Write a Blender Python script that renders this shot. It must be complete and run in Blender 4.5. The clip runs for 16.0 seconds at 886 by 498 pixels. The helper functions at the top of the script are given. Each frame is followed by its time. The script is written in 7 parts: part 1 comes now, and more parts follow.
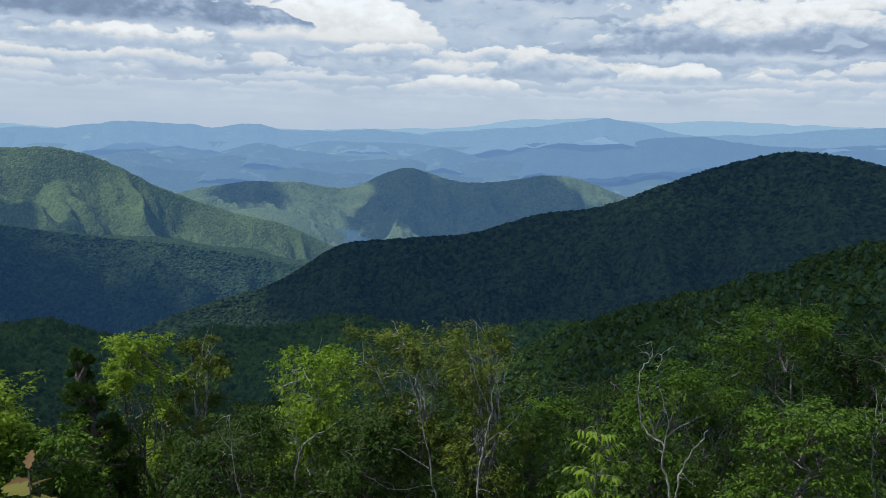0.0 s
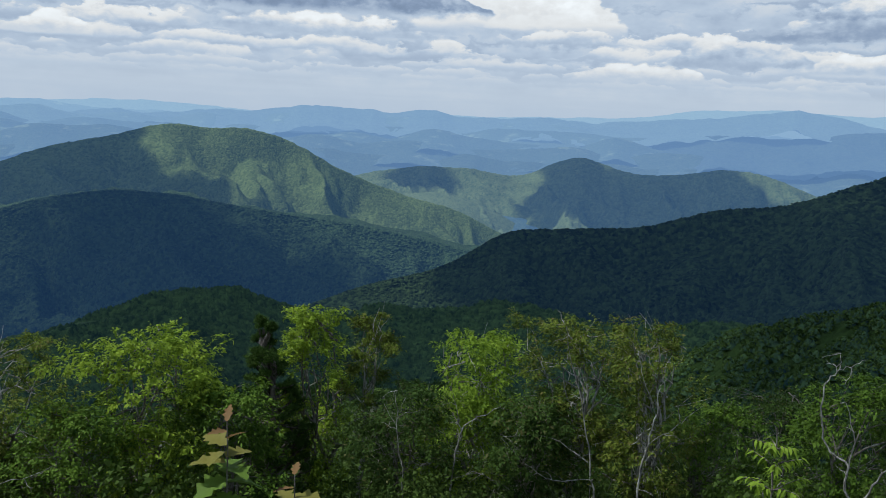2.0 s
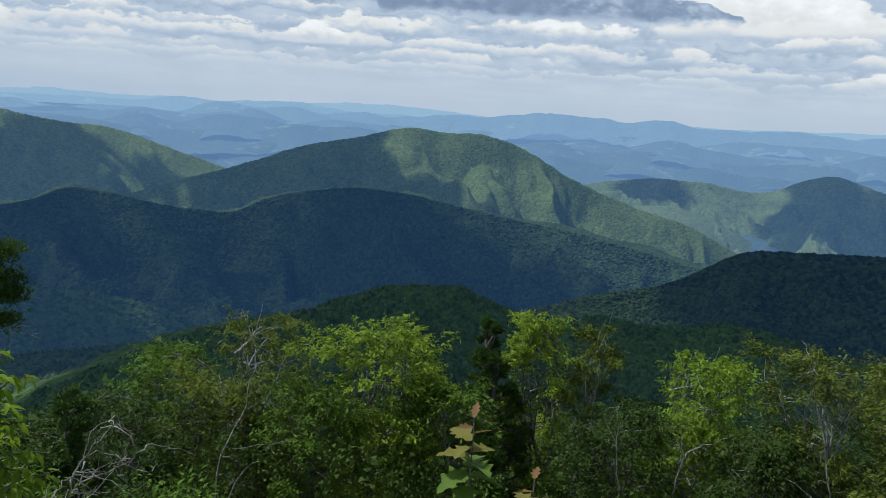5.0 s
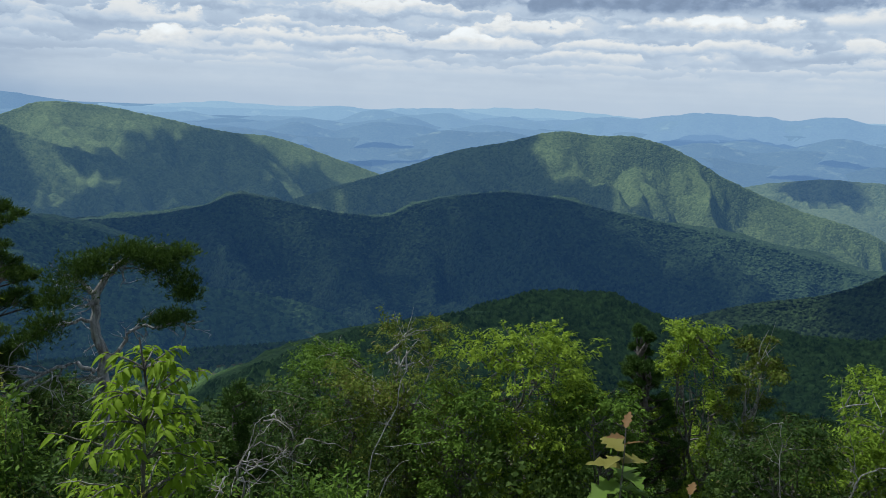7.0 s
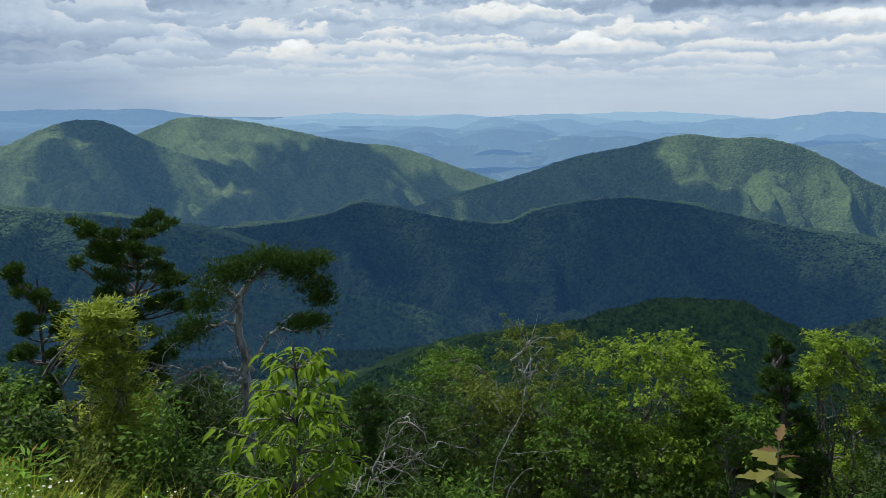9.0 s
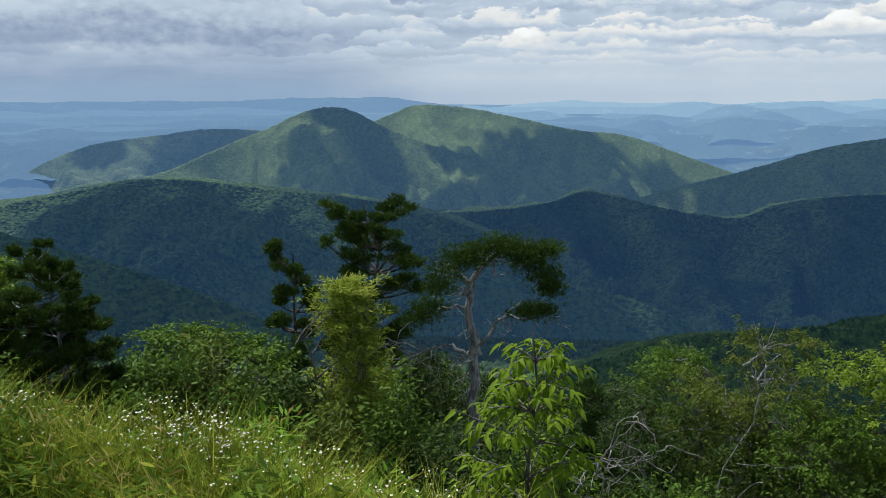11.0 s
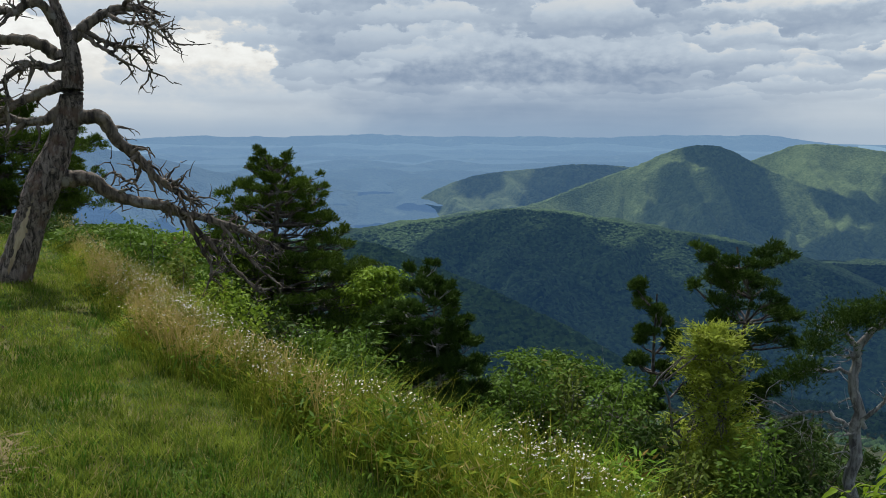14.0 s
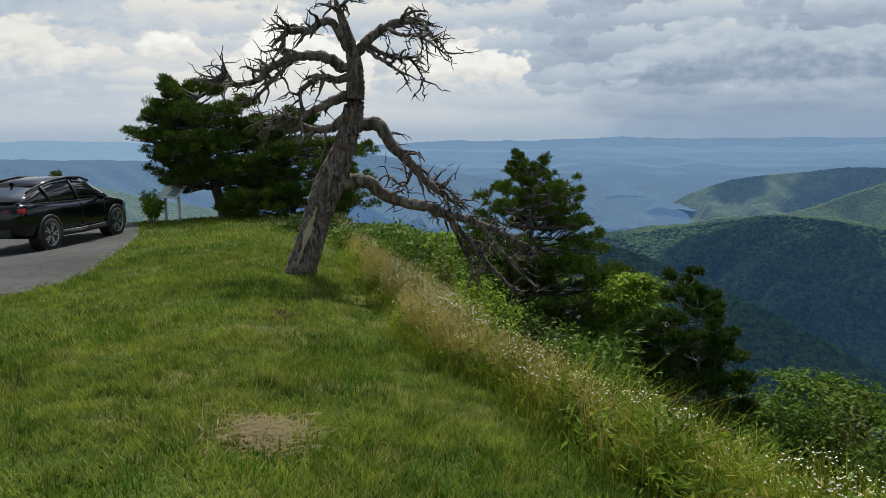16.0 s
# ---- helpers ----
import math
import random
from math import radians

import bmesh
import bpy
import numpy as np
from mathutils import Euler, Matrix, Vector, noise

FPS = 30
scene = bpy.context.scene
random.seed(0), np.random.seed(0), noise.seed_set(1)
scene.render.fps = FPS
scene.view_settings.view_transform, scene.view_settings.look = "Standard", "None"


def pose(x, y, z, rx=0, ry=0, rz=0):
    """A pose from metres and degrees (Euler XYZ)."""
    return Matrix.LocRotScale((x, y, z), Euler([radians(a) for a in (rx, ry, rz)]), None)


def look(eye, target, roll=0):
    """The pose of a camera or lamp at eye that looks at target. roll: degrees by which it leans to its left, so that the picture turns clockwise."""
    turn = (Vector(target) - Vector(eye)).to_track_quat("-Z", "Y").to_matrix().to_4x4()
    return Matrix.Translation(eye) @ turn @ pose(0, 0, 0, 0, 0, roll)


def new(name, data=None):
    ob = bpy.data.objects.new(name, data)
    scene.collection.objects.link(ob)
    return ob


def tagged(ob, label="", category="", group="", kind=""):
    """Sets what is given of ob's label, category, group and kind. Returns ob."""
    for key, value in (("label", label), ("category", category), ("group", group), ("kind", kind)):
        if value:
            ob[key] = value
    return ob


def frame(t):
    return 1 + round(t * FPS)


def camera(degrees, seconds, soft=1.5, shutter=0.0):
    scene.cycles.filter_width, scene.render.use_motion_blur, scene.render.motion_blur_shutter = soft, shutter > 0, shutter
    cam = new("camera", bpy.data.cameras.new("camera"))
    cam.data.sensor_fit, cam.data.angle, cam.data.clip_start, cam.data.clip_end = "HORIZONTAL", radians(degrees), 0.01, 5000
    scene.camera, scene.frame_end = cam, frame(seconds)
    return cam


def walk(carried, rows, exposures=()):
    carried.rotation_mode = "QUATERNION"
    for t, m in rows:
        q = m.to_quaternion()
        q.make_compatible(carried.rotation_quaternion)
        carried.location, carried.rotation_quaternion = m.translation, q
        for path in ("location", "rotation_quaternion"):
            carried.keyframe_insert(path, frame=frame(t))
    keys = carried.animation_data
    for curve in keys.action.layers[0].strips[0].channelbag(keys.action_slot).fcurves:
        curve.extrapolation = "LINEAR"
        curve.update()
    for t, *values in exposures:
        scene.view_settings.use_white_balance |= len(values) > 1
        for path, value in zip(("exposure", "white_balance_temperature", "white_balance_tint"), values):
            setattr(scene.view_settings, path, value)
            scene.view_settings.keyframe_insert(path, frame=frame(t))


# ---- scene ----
# ---- camera and its walk ----
PATH = [
    (0.0, -0.000, -0.000, 1.650, -0.000, -9.042, -1.435),
    (0.5, 0.009, -0.002, 1.667, 4.003, -9.934, -1.880),
    (1.0, -0.055, -0.010, 1.656, 7.307, -10.174, -1.893),
    (1.5, -0.091, -0.011, 1.660, 10.033, -10.326, -2.230),
    (2.0, -0.090, -0.009, 1.630, 12.325, -10.287, -2.424),
    (2.5, -0.110, -0.056, 1.619, 14.484, -10.121, -2.503),
    (3.0, -0.152, -0.042, 1.613, 17.610, -9.913, -2.512),
    (3.5, -0.159, -0.009, 1.633, 20.879, -10.280, -2.369),
    (4.0, -0.209, -0.036, 1.612, 23.379, -10.415, -2.805),
    (6.5, -0.302, -0.090, 1.626, 37.109, -10.750, -2.562),
    (7.0, -0.293, -0.075, 1.617, 39.408, -10.737, -1.846),
    (7.5, -0.324, -0.115, 1.622, 42.094, -10.820, -1.756),
    (8.0, -0.327, -0.118, 1.616, 44.413, -10.802, -1.486),
    (10.5, -0.434, -0.400, 1.656, 57.494, -10.685, 0.664),
    (11.0, -0.466, -0.361, 1.666, 63.882, -11.268, 0.074),
    (11.5, -0.506, -0.335, 1.658, 71.039, -11.104, -0.603),
    (12.0, -0.492, -0.362, 1.670, 76.337, -10.782, -0.375),
    (12.5, -0.495, -0.395, 1.680, 80.489, -8.814, -0.763),
    (13.0, -0.499, -0.431, 1.680, 84.172, -8.832, -0.693),
    (13.5, -0.490, -0.443, 1.679, 88.045, -8.737, -0.346),
    (14.0, -0.485, -0.459, 1.676, 89.883, -8.749, -0.332),
    (14.5, -0.487, -0.494, 1.683, 93.275, -8.744, -0.231),
    (15.0, -0.485, -0.526, 1.684, 97.056, -8.640, -0.481),
    (15.5, -0.499, -0.586, 1.681, 102.625, -8.589, -0.145),
    (16.0, -0.514, -0.649, 1.678, 107.563, -8.483, 0.542),
]
cam = camera(58.25, 16.0, soft=0.65)
walk(cam, [(t, pose(x, y, z, 90 + p, r, h)) for t, x, y, z, h, p, r in PATH], exposures=[(0.0, 0.0, 5900, 7.0), (4.0, 0.0, 5925, 6.5), (7.5, 0.06, 5945, 6.1), (10.4, 0.06, 6085, 6.3), (11.4, 0.13, 6140, 6.4), (12.6, 0.03, 6210, 6.6), (16.0, 0.0, 6400, 7.0)])

# ---- light: a bright, half-clouded sky and a soft high sun ----
SUN_ELEV, SUN_AZ = 58.0, 100.0          # degrees; azimuth counted to the left of +y
sun = new("sun", bpy.data.lights.new("sun", "SUN"))
sun.data.energy, sun.data.angle, sun.data.color = 4.5, radians(1.0), (1.0, 0.95, 0.86)
SUN_DIR = Vector((-math.sin(radians(SUN_AZ)) * math.cos(radians(SUN_ELEV)),
                  math.cos(radians(SUN_AZ)) * math.cos(radians(SUN_ELEV)), math.sin(radians(SUN_ELEV))))
sun.matrix_world = look(SUN_DIR * 900, (0, 0, 0))


class Graph:
    """Short hand for wiring shader nodes."""

    def __init__(self, tree):
        self.tree, self.nodes, self.links = tree, tree.nodes, tree.links

    def put(self, socket, value):
        if isinstance(value, bpy.types.NodeSocket):
            self.links.new(value, socket)
        elif value is not None:
            socket.default_value = value

    def math(self, op, a, b=None, c=None, clamp=False):
        n = self.nodes.new("ShaderNodeMath")
        n.operation, n.use_clamp = op, clamp
        for i, v in enumerate((a, b, c)):
            self.put(n.inputs[i], v)
        return n.outputs[0]

    def noise(self, vec, scale, detail=4.0, rough=0.55, distort=0.0):
        n = self.nodes.new("ShaderNodeTexNoise")
        self.put(n.inputs["Vector"], vec)
        n.inputs["Scale"].default_value = scale
        n.inputs["Detail"].default_value = detail
        n.inputs["Roughness"].default_value = rough
        n.inputs["Distortion"].default_value = distort
        return n.outputs["Fac"]

    def voronoi(self, vec, scale):
        n = self.nodes.new("ShaderNodeTexVoronoi")
        self.put(n.inputs["Vector"], vec)
        n.inputs["Scale"].default_value = scale
        return n.outputs["Distance"]

    def ramp(self, fac, *stops):
        n = self.nodes.new("ShaderNodeValToRGB")
        self.put(n.inputs[0], fac)
        e = n.color_ramp.elements
        while len(e) < len(stops):
            e.new(0.5)
        for el, (pos, col) in zip(e, stops):
            el.position, el.color = pos, (*col, 1.0)
        return n.outputs[0]

    def smooth(self, v, lo, hi, a=0.0, b=1.0):
        n = self.nodes.new("ShaderNodeMapRange")
        n.interpolation_type = "SMOOTHSTEP"
        self.put(n.inputs[0], v)
        for i, x in enumerate((lo, hi, a, b)):
            n.inputs[i + 1].default_value = x
        return n.outputs[0]

    def mix(self, fac, a, b, blend="MIX"):
        n = self.nodes.new("ShaderNodeMix")
        n.data_type, n.blend_type = "RGBA", blend
        self.put(n.inputs[0], fac)
        for i, v in ((6, a), (7, b)):
            self.put(n.inputs[i], (*v, 1.0) if isinstance(v, tuple) else v)
        return n.outputs[2]

    def combine(self, x, y, z):
        n = self.nodes.new("ShaderNodeCombineXYZ")
        for i, v in enumerate((x, y, z)):
            self.put(n.inputs[i], v)
        return n.outputs[0]

    def split(self, v):
        n = self.nodes.new("ShaderNodeSeparateXYZ")
        self.put(n.inputs[0], v)
        return n.outputs

    def coords(self, kind="Object"):
        return self.nodes.new("ShaderNodeTexCoord").outputs[kind]

    def geometry(self, what):
        return self.nodes.new("ShaderNodeNewGeometry").outputs[what]


def build_sky():
    world = bpy.data.worlds.new("sky")
    scene.world = world
    world.use_nodes = True
    world.node_tree.nodes.clear()
    g = Graph(world.node_tree)
    d = g.split(g.coords("Generated"))
    deg = 180 / math.pi
    az = g.math("MULTIPLY", g.math("ARCTAN2", g.math("MULTIPLY", d[0], -1.0), d[1]), deg)
    el = g.math("MULTIPLY", g.math("ARCSINE", d[2]), deg)
    up = g.math("MAXIMUM", el, 0.0)
    # the cloud deck overhead, and heaped clouds seen from the side
    k = g.math("DIVIDE", 1.0, g.math("ADD", g.math("MAXIMUM", d[2], 0.0), 0.05))
    deck = g.combine(g.math("MULTIPLY", d[0], k), g.math("MULTIPLY", d[1], k), 0.0)
    base = g.noise(deck, 0.5, 4.0, 0.5, 0.2)
    # rows of cumulus, one behind another: level grey bases, heaped heads that catch the sun
    curl = g.math("SUBTRACT", g.noise(g.combine(g.math("MULTIPLY", az, 0.9), g.math("MULTIPLY", el, 1.5), 4.0), 1.0, 5.0, 0.55), 0.5)
    heave = g.math("SUBTRACT", g.noise(g.combine(g.math("MULTIPLY", az, 0.22), g.math("MULTIPLY", el, 0.5), 9.0), 1.0, 3.0, 0.5), 0.5)

    def over(under, top, fac):
        return g.math("ADD", under, g.math("MULTIPLY", g.math("SUBTRACT", top, under), fac))

    def row(under, foot, high, f, seed, dark, bright, much):
        spot = g.noise(g.combine(g.math("MULTIPLY", az, f * 0.40), seed, 0.0), 1.0, 1.0, 0.5)
        n = g.math("SUBTRACT", g.noise(g.combine(g.math("MULTIPLY", az, f), g.math("MULTIPLY", el, f * 1.7), seed), 1.0, 6.0, 0.56), 0.5)
        foot = g.math("MULTIPLY_ADD", curl, high * 1.3, g.math("MULTIPLY_ADD", heave, high * 1.8, foot))
        head = g.math("MULTIPLY_ADD", n, high * 2.6, g.math("MULTIPLY_ADD", g.math("SUBTRACT", spot, 0.30), high * 5.0, foot))
        drop = g.math("SUBTRACT", head, el)
        rise = g.math("SUBTRACT", el, g.math("MULTIPLY_ADD", n, high * 0.9, foot))
        fill = g.math("MULTIPLY", g.smooth(drop, 0.0, high * 0.22), g.smooth(rise, -high * 0.18, high * 0.22))
        lit = g.smooth(g.math("MULTIPLY_ADD", n, high * 1.6, rise), -high * 0.05, high * 1.1)
        tone = g.math("MULTIPLY_ADD", lit, bright - dark, dark)
        tone = g.math("MULTIPLY_ADD", curl, 0.30 * (bright - dark), tone)
        return over(under, tone, g.math("MULTIPLY", fill, much))

    def heap(under, a0, foot, wide, high, dark, bright, much=0.9):
        """One cloud that stands out from its row."""
        u = g.math("DIVIDE", g.math("SUBTRACT", g.math("MULTIPLY_ADD", heave, wide * 1.3, az), a0), wide)
        dome = g.math("SUBTRACT", 1.0, g.math("MULTIPLY", u, u))
        n = g.math("MULTIPLY_ADD", heave, 0.9, g.math("MULTIPLY", curl, 0.55))
        v = g.math("DIVIDE", g.math("SUBTRACT", el, foot), high)
        drop = g.math("SUBTRACT", g.math("MULTIPLY_ADD", n, 1.0, dome), v)
        rise = g.math("MULTIPLY_ADD", n, -0.25, v)
        fill = g.math("MULTIPLY", g.smooth(drop, 0.0, 0.16), g.math("MULTIPLY", g.smooth(rise, -0.07, 0.10), g.smooth(dome, 0.0, 0.25)))
        lit = g.smooth(g.math("MULTIPLY_ADD", n, 0.9, v), 0.10, 0.75)
        tone = g.math("MULTIPLY_ADD", curl, 0.22, g.math("MULTIPLY_ADD", lit, bright - dark, dark))
        return over(under, tone, g.math("MULTIPLY", fill, much))

    def patch(a0, e0, ra, re, amount):
        u = g.math("POWER", g.math("DIVIDE", g.math("ABSOLUTE", g.math("SUBTRACT", g.math("MULTIPLY_ADD", heave, 10.0, az), a0)), ra), 2.0)
        v = g.math("POWER", g.math("DIVIDE", g.math("ABSOLUTE", g.math("SUBTRACT", el, e0)), re), 2.0)
        return g.math("MULTIPLY", g.smooth(g.math("ADD", u, v), 2.0, 0.2), amount)

    puffy = g.smooth(az, 84.0, 50.0, 0.35, 1.0)
    val = g.math("MULTIPLY_ADD", g.math("SUBTRACT", base, 0.5), 0.30, 0.59)
    val = g.math("MULTIPLY_ADD", curl, 0.16, g.math("MULTIPLY_ADD", heave, 0.40, val))
    val = g.math("ADD", val, g.math("ADD", patch(84.0, 5.0, 24.0, 7.0, -0.11), patch(118.0, 5.0, 13.0, 7.0, 0.13)))
    for i in range(8):
        k = i / 7
        foot = 1.55 * 5.6 ** k
        val = row(val, foot, 0.21 * foot + 0.12, 0.80 / foot ** 0.66, 3.7 * i + 1.3, 0.57 - 0.21 * k, 0.84 + 0.22 * k, g.math("MULTIPLY", puffy, 0.45 + 0.45 * k))
    for c in CLOUDS:
        val = heap(val, *c)
    val = g.math("MINIMUM", g.math("MAXIMUM", val, 0.22), 1.05)
    cloud = g.ramp(val, (0.16, (0.17, 0.22, 0.31)), (0.36, (0.30, 0.37, 0.49)), (0.60, (0.555, 0.62, 0.705)), (0.80, (0.86, 0.83, 0.79)), (1.0, (1.05, 1.03, 0.99)))
    nish = g.nodes.new("ShaderNodeTexSky")
    nish.sky_type, nish.sun_disc = "NISHITA", False
    nish.sun_elevation, nish.sun_rotation = radians(SUN_ELEV), radians(-SUN_AZ)
    blue = g.mix(1.0, nish.outputs[0], (0.10, 0.10, 0.10), "MULTIPLY")
    col = cloud
    # overhead the clouds stand apart and the blue shows between them
    open_sky = g.math("MULTIPLY", g.smooth(up, 12.0, 26.0), g.smooth(base, 0.66, 0.50))
    col = g.mix(g.math("MULTIPLY", open_sky, 0.85), col, blue)
    # the air near the horizon, thickened where rain falls on the left
    hazy = g.smooth(up, 3.6, 0.4)
    rain = patch(82.0, 1.0, 13.0, 5.5, 0.9)
    air = g.mix(rain, (0.60, 0.65, 0.71), (0.27, 0.36, 0.50))
    col = g.mix(g.math("MULTIPLY", hazy, 0.85), col, air)
    low = g.math("MULTIPLY", g.smooth(el, 1.2, -0.5), g.smooth(az, 40.0, 80.0, 0.15, 0.6))
    col = g.mix(low, col, (0.30, 0.41, 0.56))
    # thin cloud glows round the sun, high overhead
    toward = g.math("ADD", g.math("ADD", g.math("MULTIPLY", d[0], SUN_DIR.x), g.math("MULTIPLY", d[1], SUN_DIR.y)), g.math("MULTIPLY", d[2], SUN_DIR.z))
    glow = g.smooth(toward, 0.72, 1.0, 1.0, 2.6)
    col = g.mix(1.0, col, g.combine(glow, glow, glow), "MULTIPLY")
    bg = g.nodes.new("ShaderNodeBackground")
    g.put(bg.inputs[0], col)
    bg.inputs[1].default_value = SKY_STRENGTH
    out = g.nodes.new("ShaderNodeOutputWorld")
    g.links.new(bg.outputs[0], out.inputs[0])


SKY_STRENGTH = 0.91
# azimuth, elevation of the base, half width, height, tone of the base and of the head; far ones first
CLOUDS = [
    (-1.0, 2.0, 5.5, 1.5, 0.64, 0.92), (-16.0, 2.9, 7.0, 1.4, 0.60, 0.92), (38.0, 3.4, 2.9, 1.5, 0.70, 0.97), (57.5, 2.8, 3.6, 1.7, 0.70, 0.97),
    (106.5, 2.0, 7.0, 4.4, 0.66, 0.96), (21.0, 4.4, 9.0, 1.6, 0.55, 0.95), (-7.0, 3.1, 4.8, 2.6, 0.50, 0.88), (136.0, 2.5, 7.0, 5.0, 0.62, 0.86),
    (126.0, 4.4, 3.2, 2.6, 0.72, 1.00), (84.0, 2.8, 13.0, 4.2, 0.36, 0.58), (7.0, 5.3, 7.5, 5.0, 0.84, 1.05), (-20.0, 4.8, 10.5, 4.6, 0.38, 0.95), (21.5, 6.0, 12.5, 5.0, 0.28, 0.85), (117.5, 2.6, 6.5, 6.0, 0.80, 1.05),
]
build_sky()


# ---- materials ----
def material(name, build):
    m = bpy.data.materials.new(name)
    m.use_nodes = True
    g = Graph(m.node_tree)
    shader = g.nodes["Principled BSDF"]
    build(g, shader)
    return m


def bump(g, shader, height, strength=0.4, distance=0.02):
    n = g.nodes.new("ShaderNodeBump")
    n.inputs["Strength"].default_value, n.inputs["Distance"].default_value = strength, distance
    g.put(n.inputs["Height"], height)
    g.put(shader.inputs["Normal"], n.outputs[0])


def foliage(name, dark, light, warm=None, rough=0.55, seep=0.28, spread=1.0, gloss=0.07, clump=0.0):
    """Leaves: every leaf has its own tint, and some light passes through."""
    def build(g, s):
        per = g.geometry("Random Per Island")
        big = g.noise(g.coords(), 0.8, 3.0, 0.55)
        f = g.math("ADD", g.math("MULTIPLY", per, 0.36 * spread), g.math("MULTIPLY", g.math("SUBTRACT", big, 0.27), 1.1), clamp=True)
        if clump:
            f = g.math("MULTIPLY_ADD", g.math("SUBTRACT", g.noise(g.coords(), 4.5, 4.0, 0.65), 0.5), clump, f, clamp=True)
        col = g.mix(f, dark, light)
        if warm:
            col = g.mix(g.smooth(per, 0.86, 0.97), col, warm)
        g.put(s.inputs["Base Color"], col)
        s.inputs["Roughness"].default_value = rough
        s.inputs["Specular IOR Level"].default_value = gloss
        t = g.nodes.new("ShaderNodeBsdfTranslucent")
        g.put(t.inputs[0], col)
        mx = g.nodes.new("ShaderNodeMixShader")
        mx.inputs[0].default_value = seep
        g.links.new(s.outputs[0], mx.inputs[1])
        g.links.new(t.outputs[0], mx.inputs[2])
        g.links.new(mx.outputs[0], g.nodes["Material Output"].inputs[0])
    return material(name, build)


def bark(name, dark, light, scale=9.0, lichen=None):
    def build(g, s):
        c = g.split(g.coords())
        v = g.combine(c[0], c[1], g.math("MULTIPLY", c[2], 0.22))
        n = g.noise(v, scale, 6.0, 0.65, 0.4)
        col = g.mix(g.smooth(n, 0.35, 0.65), dark, light)
        if lichen:
            col = g.mix(g.math("MULTIPLY", g.smooth(g.noise(g.coords(), 5.0, 5.0, 0.6), 0.54, 0.64), 0.8), col, lichen)
        g.put(s.inputs["Base Color"], col)
        s.inputs["Roughness"].default_value = 0.9
        bump(g, s, g.noise(v, scale * 2.2, 6.0, 0.7), 0.7, 0.03)
    return material(name, build)


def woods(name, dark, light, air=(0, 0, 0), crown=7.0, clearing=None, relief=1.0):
    """Unbroken forest seen from afar. air: distance haze over a far range (a backdrop), painted in as blue glow."""
    def build(g, s):
        p = g.coords()
        per = g.geometry("Random Per Island")
        n = g.noise(p, 0.5 / crown, 5.0, 0.65)
        vor = g.nodes.new("ShaderNodeTexVoronoi")
        g.put(vor.inputs["Vector"], p)
        vor.inputs["Scale"].default_value = 1.0 / crown
        cell, tint = vor.outputs["Distance"], g.split(vor.outputs["Color"])[0]
        wide = g.noise(p, 0.006, 4.0, 0.55)
        f = g.math("ADD", g.math("MULTIPLY", g.math("SUBTRACT", n, 0.5), 1.3), g.math("ADD", g.math("MULTIPLY", per, 0.35), g.math("MULTIPLY", g.math("SUBTRACT", tint, 0.3), relief * 0.6)))
        f = g.math("ADD", f, g.math("MULTIPLY", wide, 0.6), clamp=True)
        col = g.mix(f, dark, light)
        if clearing:
            col = g.mix(g.math("MULTIPLY", g.smooth(g.noise(p, 0.011, 6.0, 0.65), 0.56, 0.70), 0.7), col, clearing)
        g.put(s.inputs["Base Color"], col)
        s.inputs["Roughness"].default_value = 0.95
        s.inputs["Specular IOR Level"].default_value = 0.05
        # distance haze, painted as an even emission of the woods themselves
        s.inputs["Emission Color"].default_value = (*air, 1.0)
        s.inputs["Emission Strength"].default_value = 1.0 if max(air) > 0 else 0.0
        bump(g, s, g.math("ADD", g.math("MULTIPLY", cell, -1.0), n), 0.6 * relief, crown * 0.5)
    return material(name, build)


# ---- the lie of the land ----
EYE = 1.65
U = (-math.sin(radians(118)), math.cos(radians(118)))     # along the edge of the lawn
W = (-math.sin(radians(28)), math.cos(radians(28)))       # straight down the mountainside


def soft_step(x, a, b):
    t = np.clip((x - a) / (b - a), 0, 1)
    return t * t * (3 - 2 * t)


def lie(x, y):
    """Height of the ground at a place: the lawn, the mountainside below it, the valley and the plain."""
    x, y = np.asarray(x, float), np.asarray(y, float)
    r = np.hypot(x, y)
    s, q = x * U[0] + y * U[1], x * W[0] + y * W[1]
    edge = np.interp(s, [0, 4.2, 6.5, 9.0, 14.0, 30.0], [2.6, 2.7, 1.8, 1.35, 1.1, 1.0])
    lawn = -0.036 * np.clip(s, -8, 28) - 0.30 * np.maximum(s - 28, 0)
    q = np.maximum(q, -x * math.sin(radians(-25)) + y * math.cos(radians(-25)))
    cross = 0.17 * np.clip(q + 1.0, 0, edge + 1.0) + 0.56 * np.maximum(q - edge, 0) + 0.35 * np.clip(q - edge, 0, 1.6) + 0.045 * np.maximum(-q - 1, 0)
    near = lawn - cross + 0.05 * np.sin(x * 0.7) * np.cos(y * 0.6)
    near = np.maximum(near, -120)
    far = np.interp(r, [0, 150, 300, 500, 700, 900, 1500, 2250, 2800, 3300, 4000, 4950], [-60, -80, -122, -180, -226, -285, -400, -410, -310, -195, -130, -82])
    k = soft_step(r, 110, 260)
    return near * (1 - k) + far * k


def place(az, d):
    """The point at that azimuth (degrees to the left of +y) and distance."""
    return -math.sin(radians(az)) * d, math.cos(radians(az)) * d


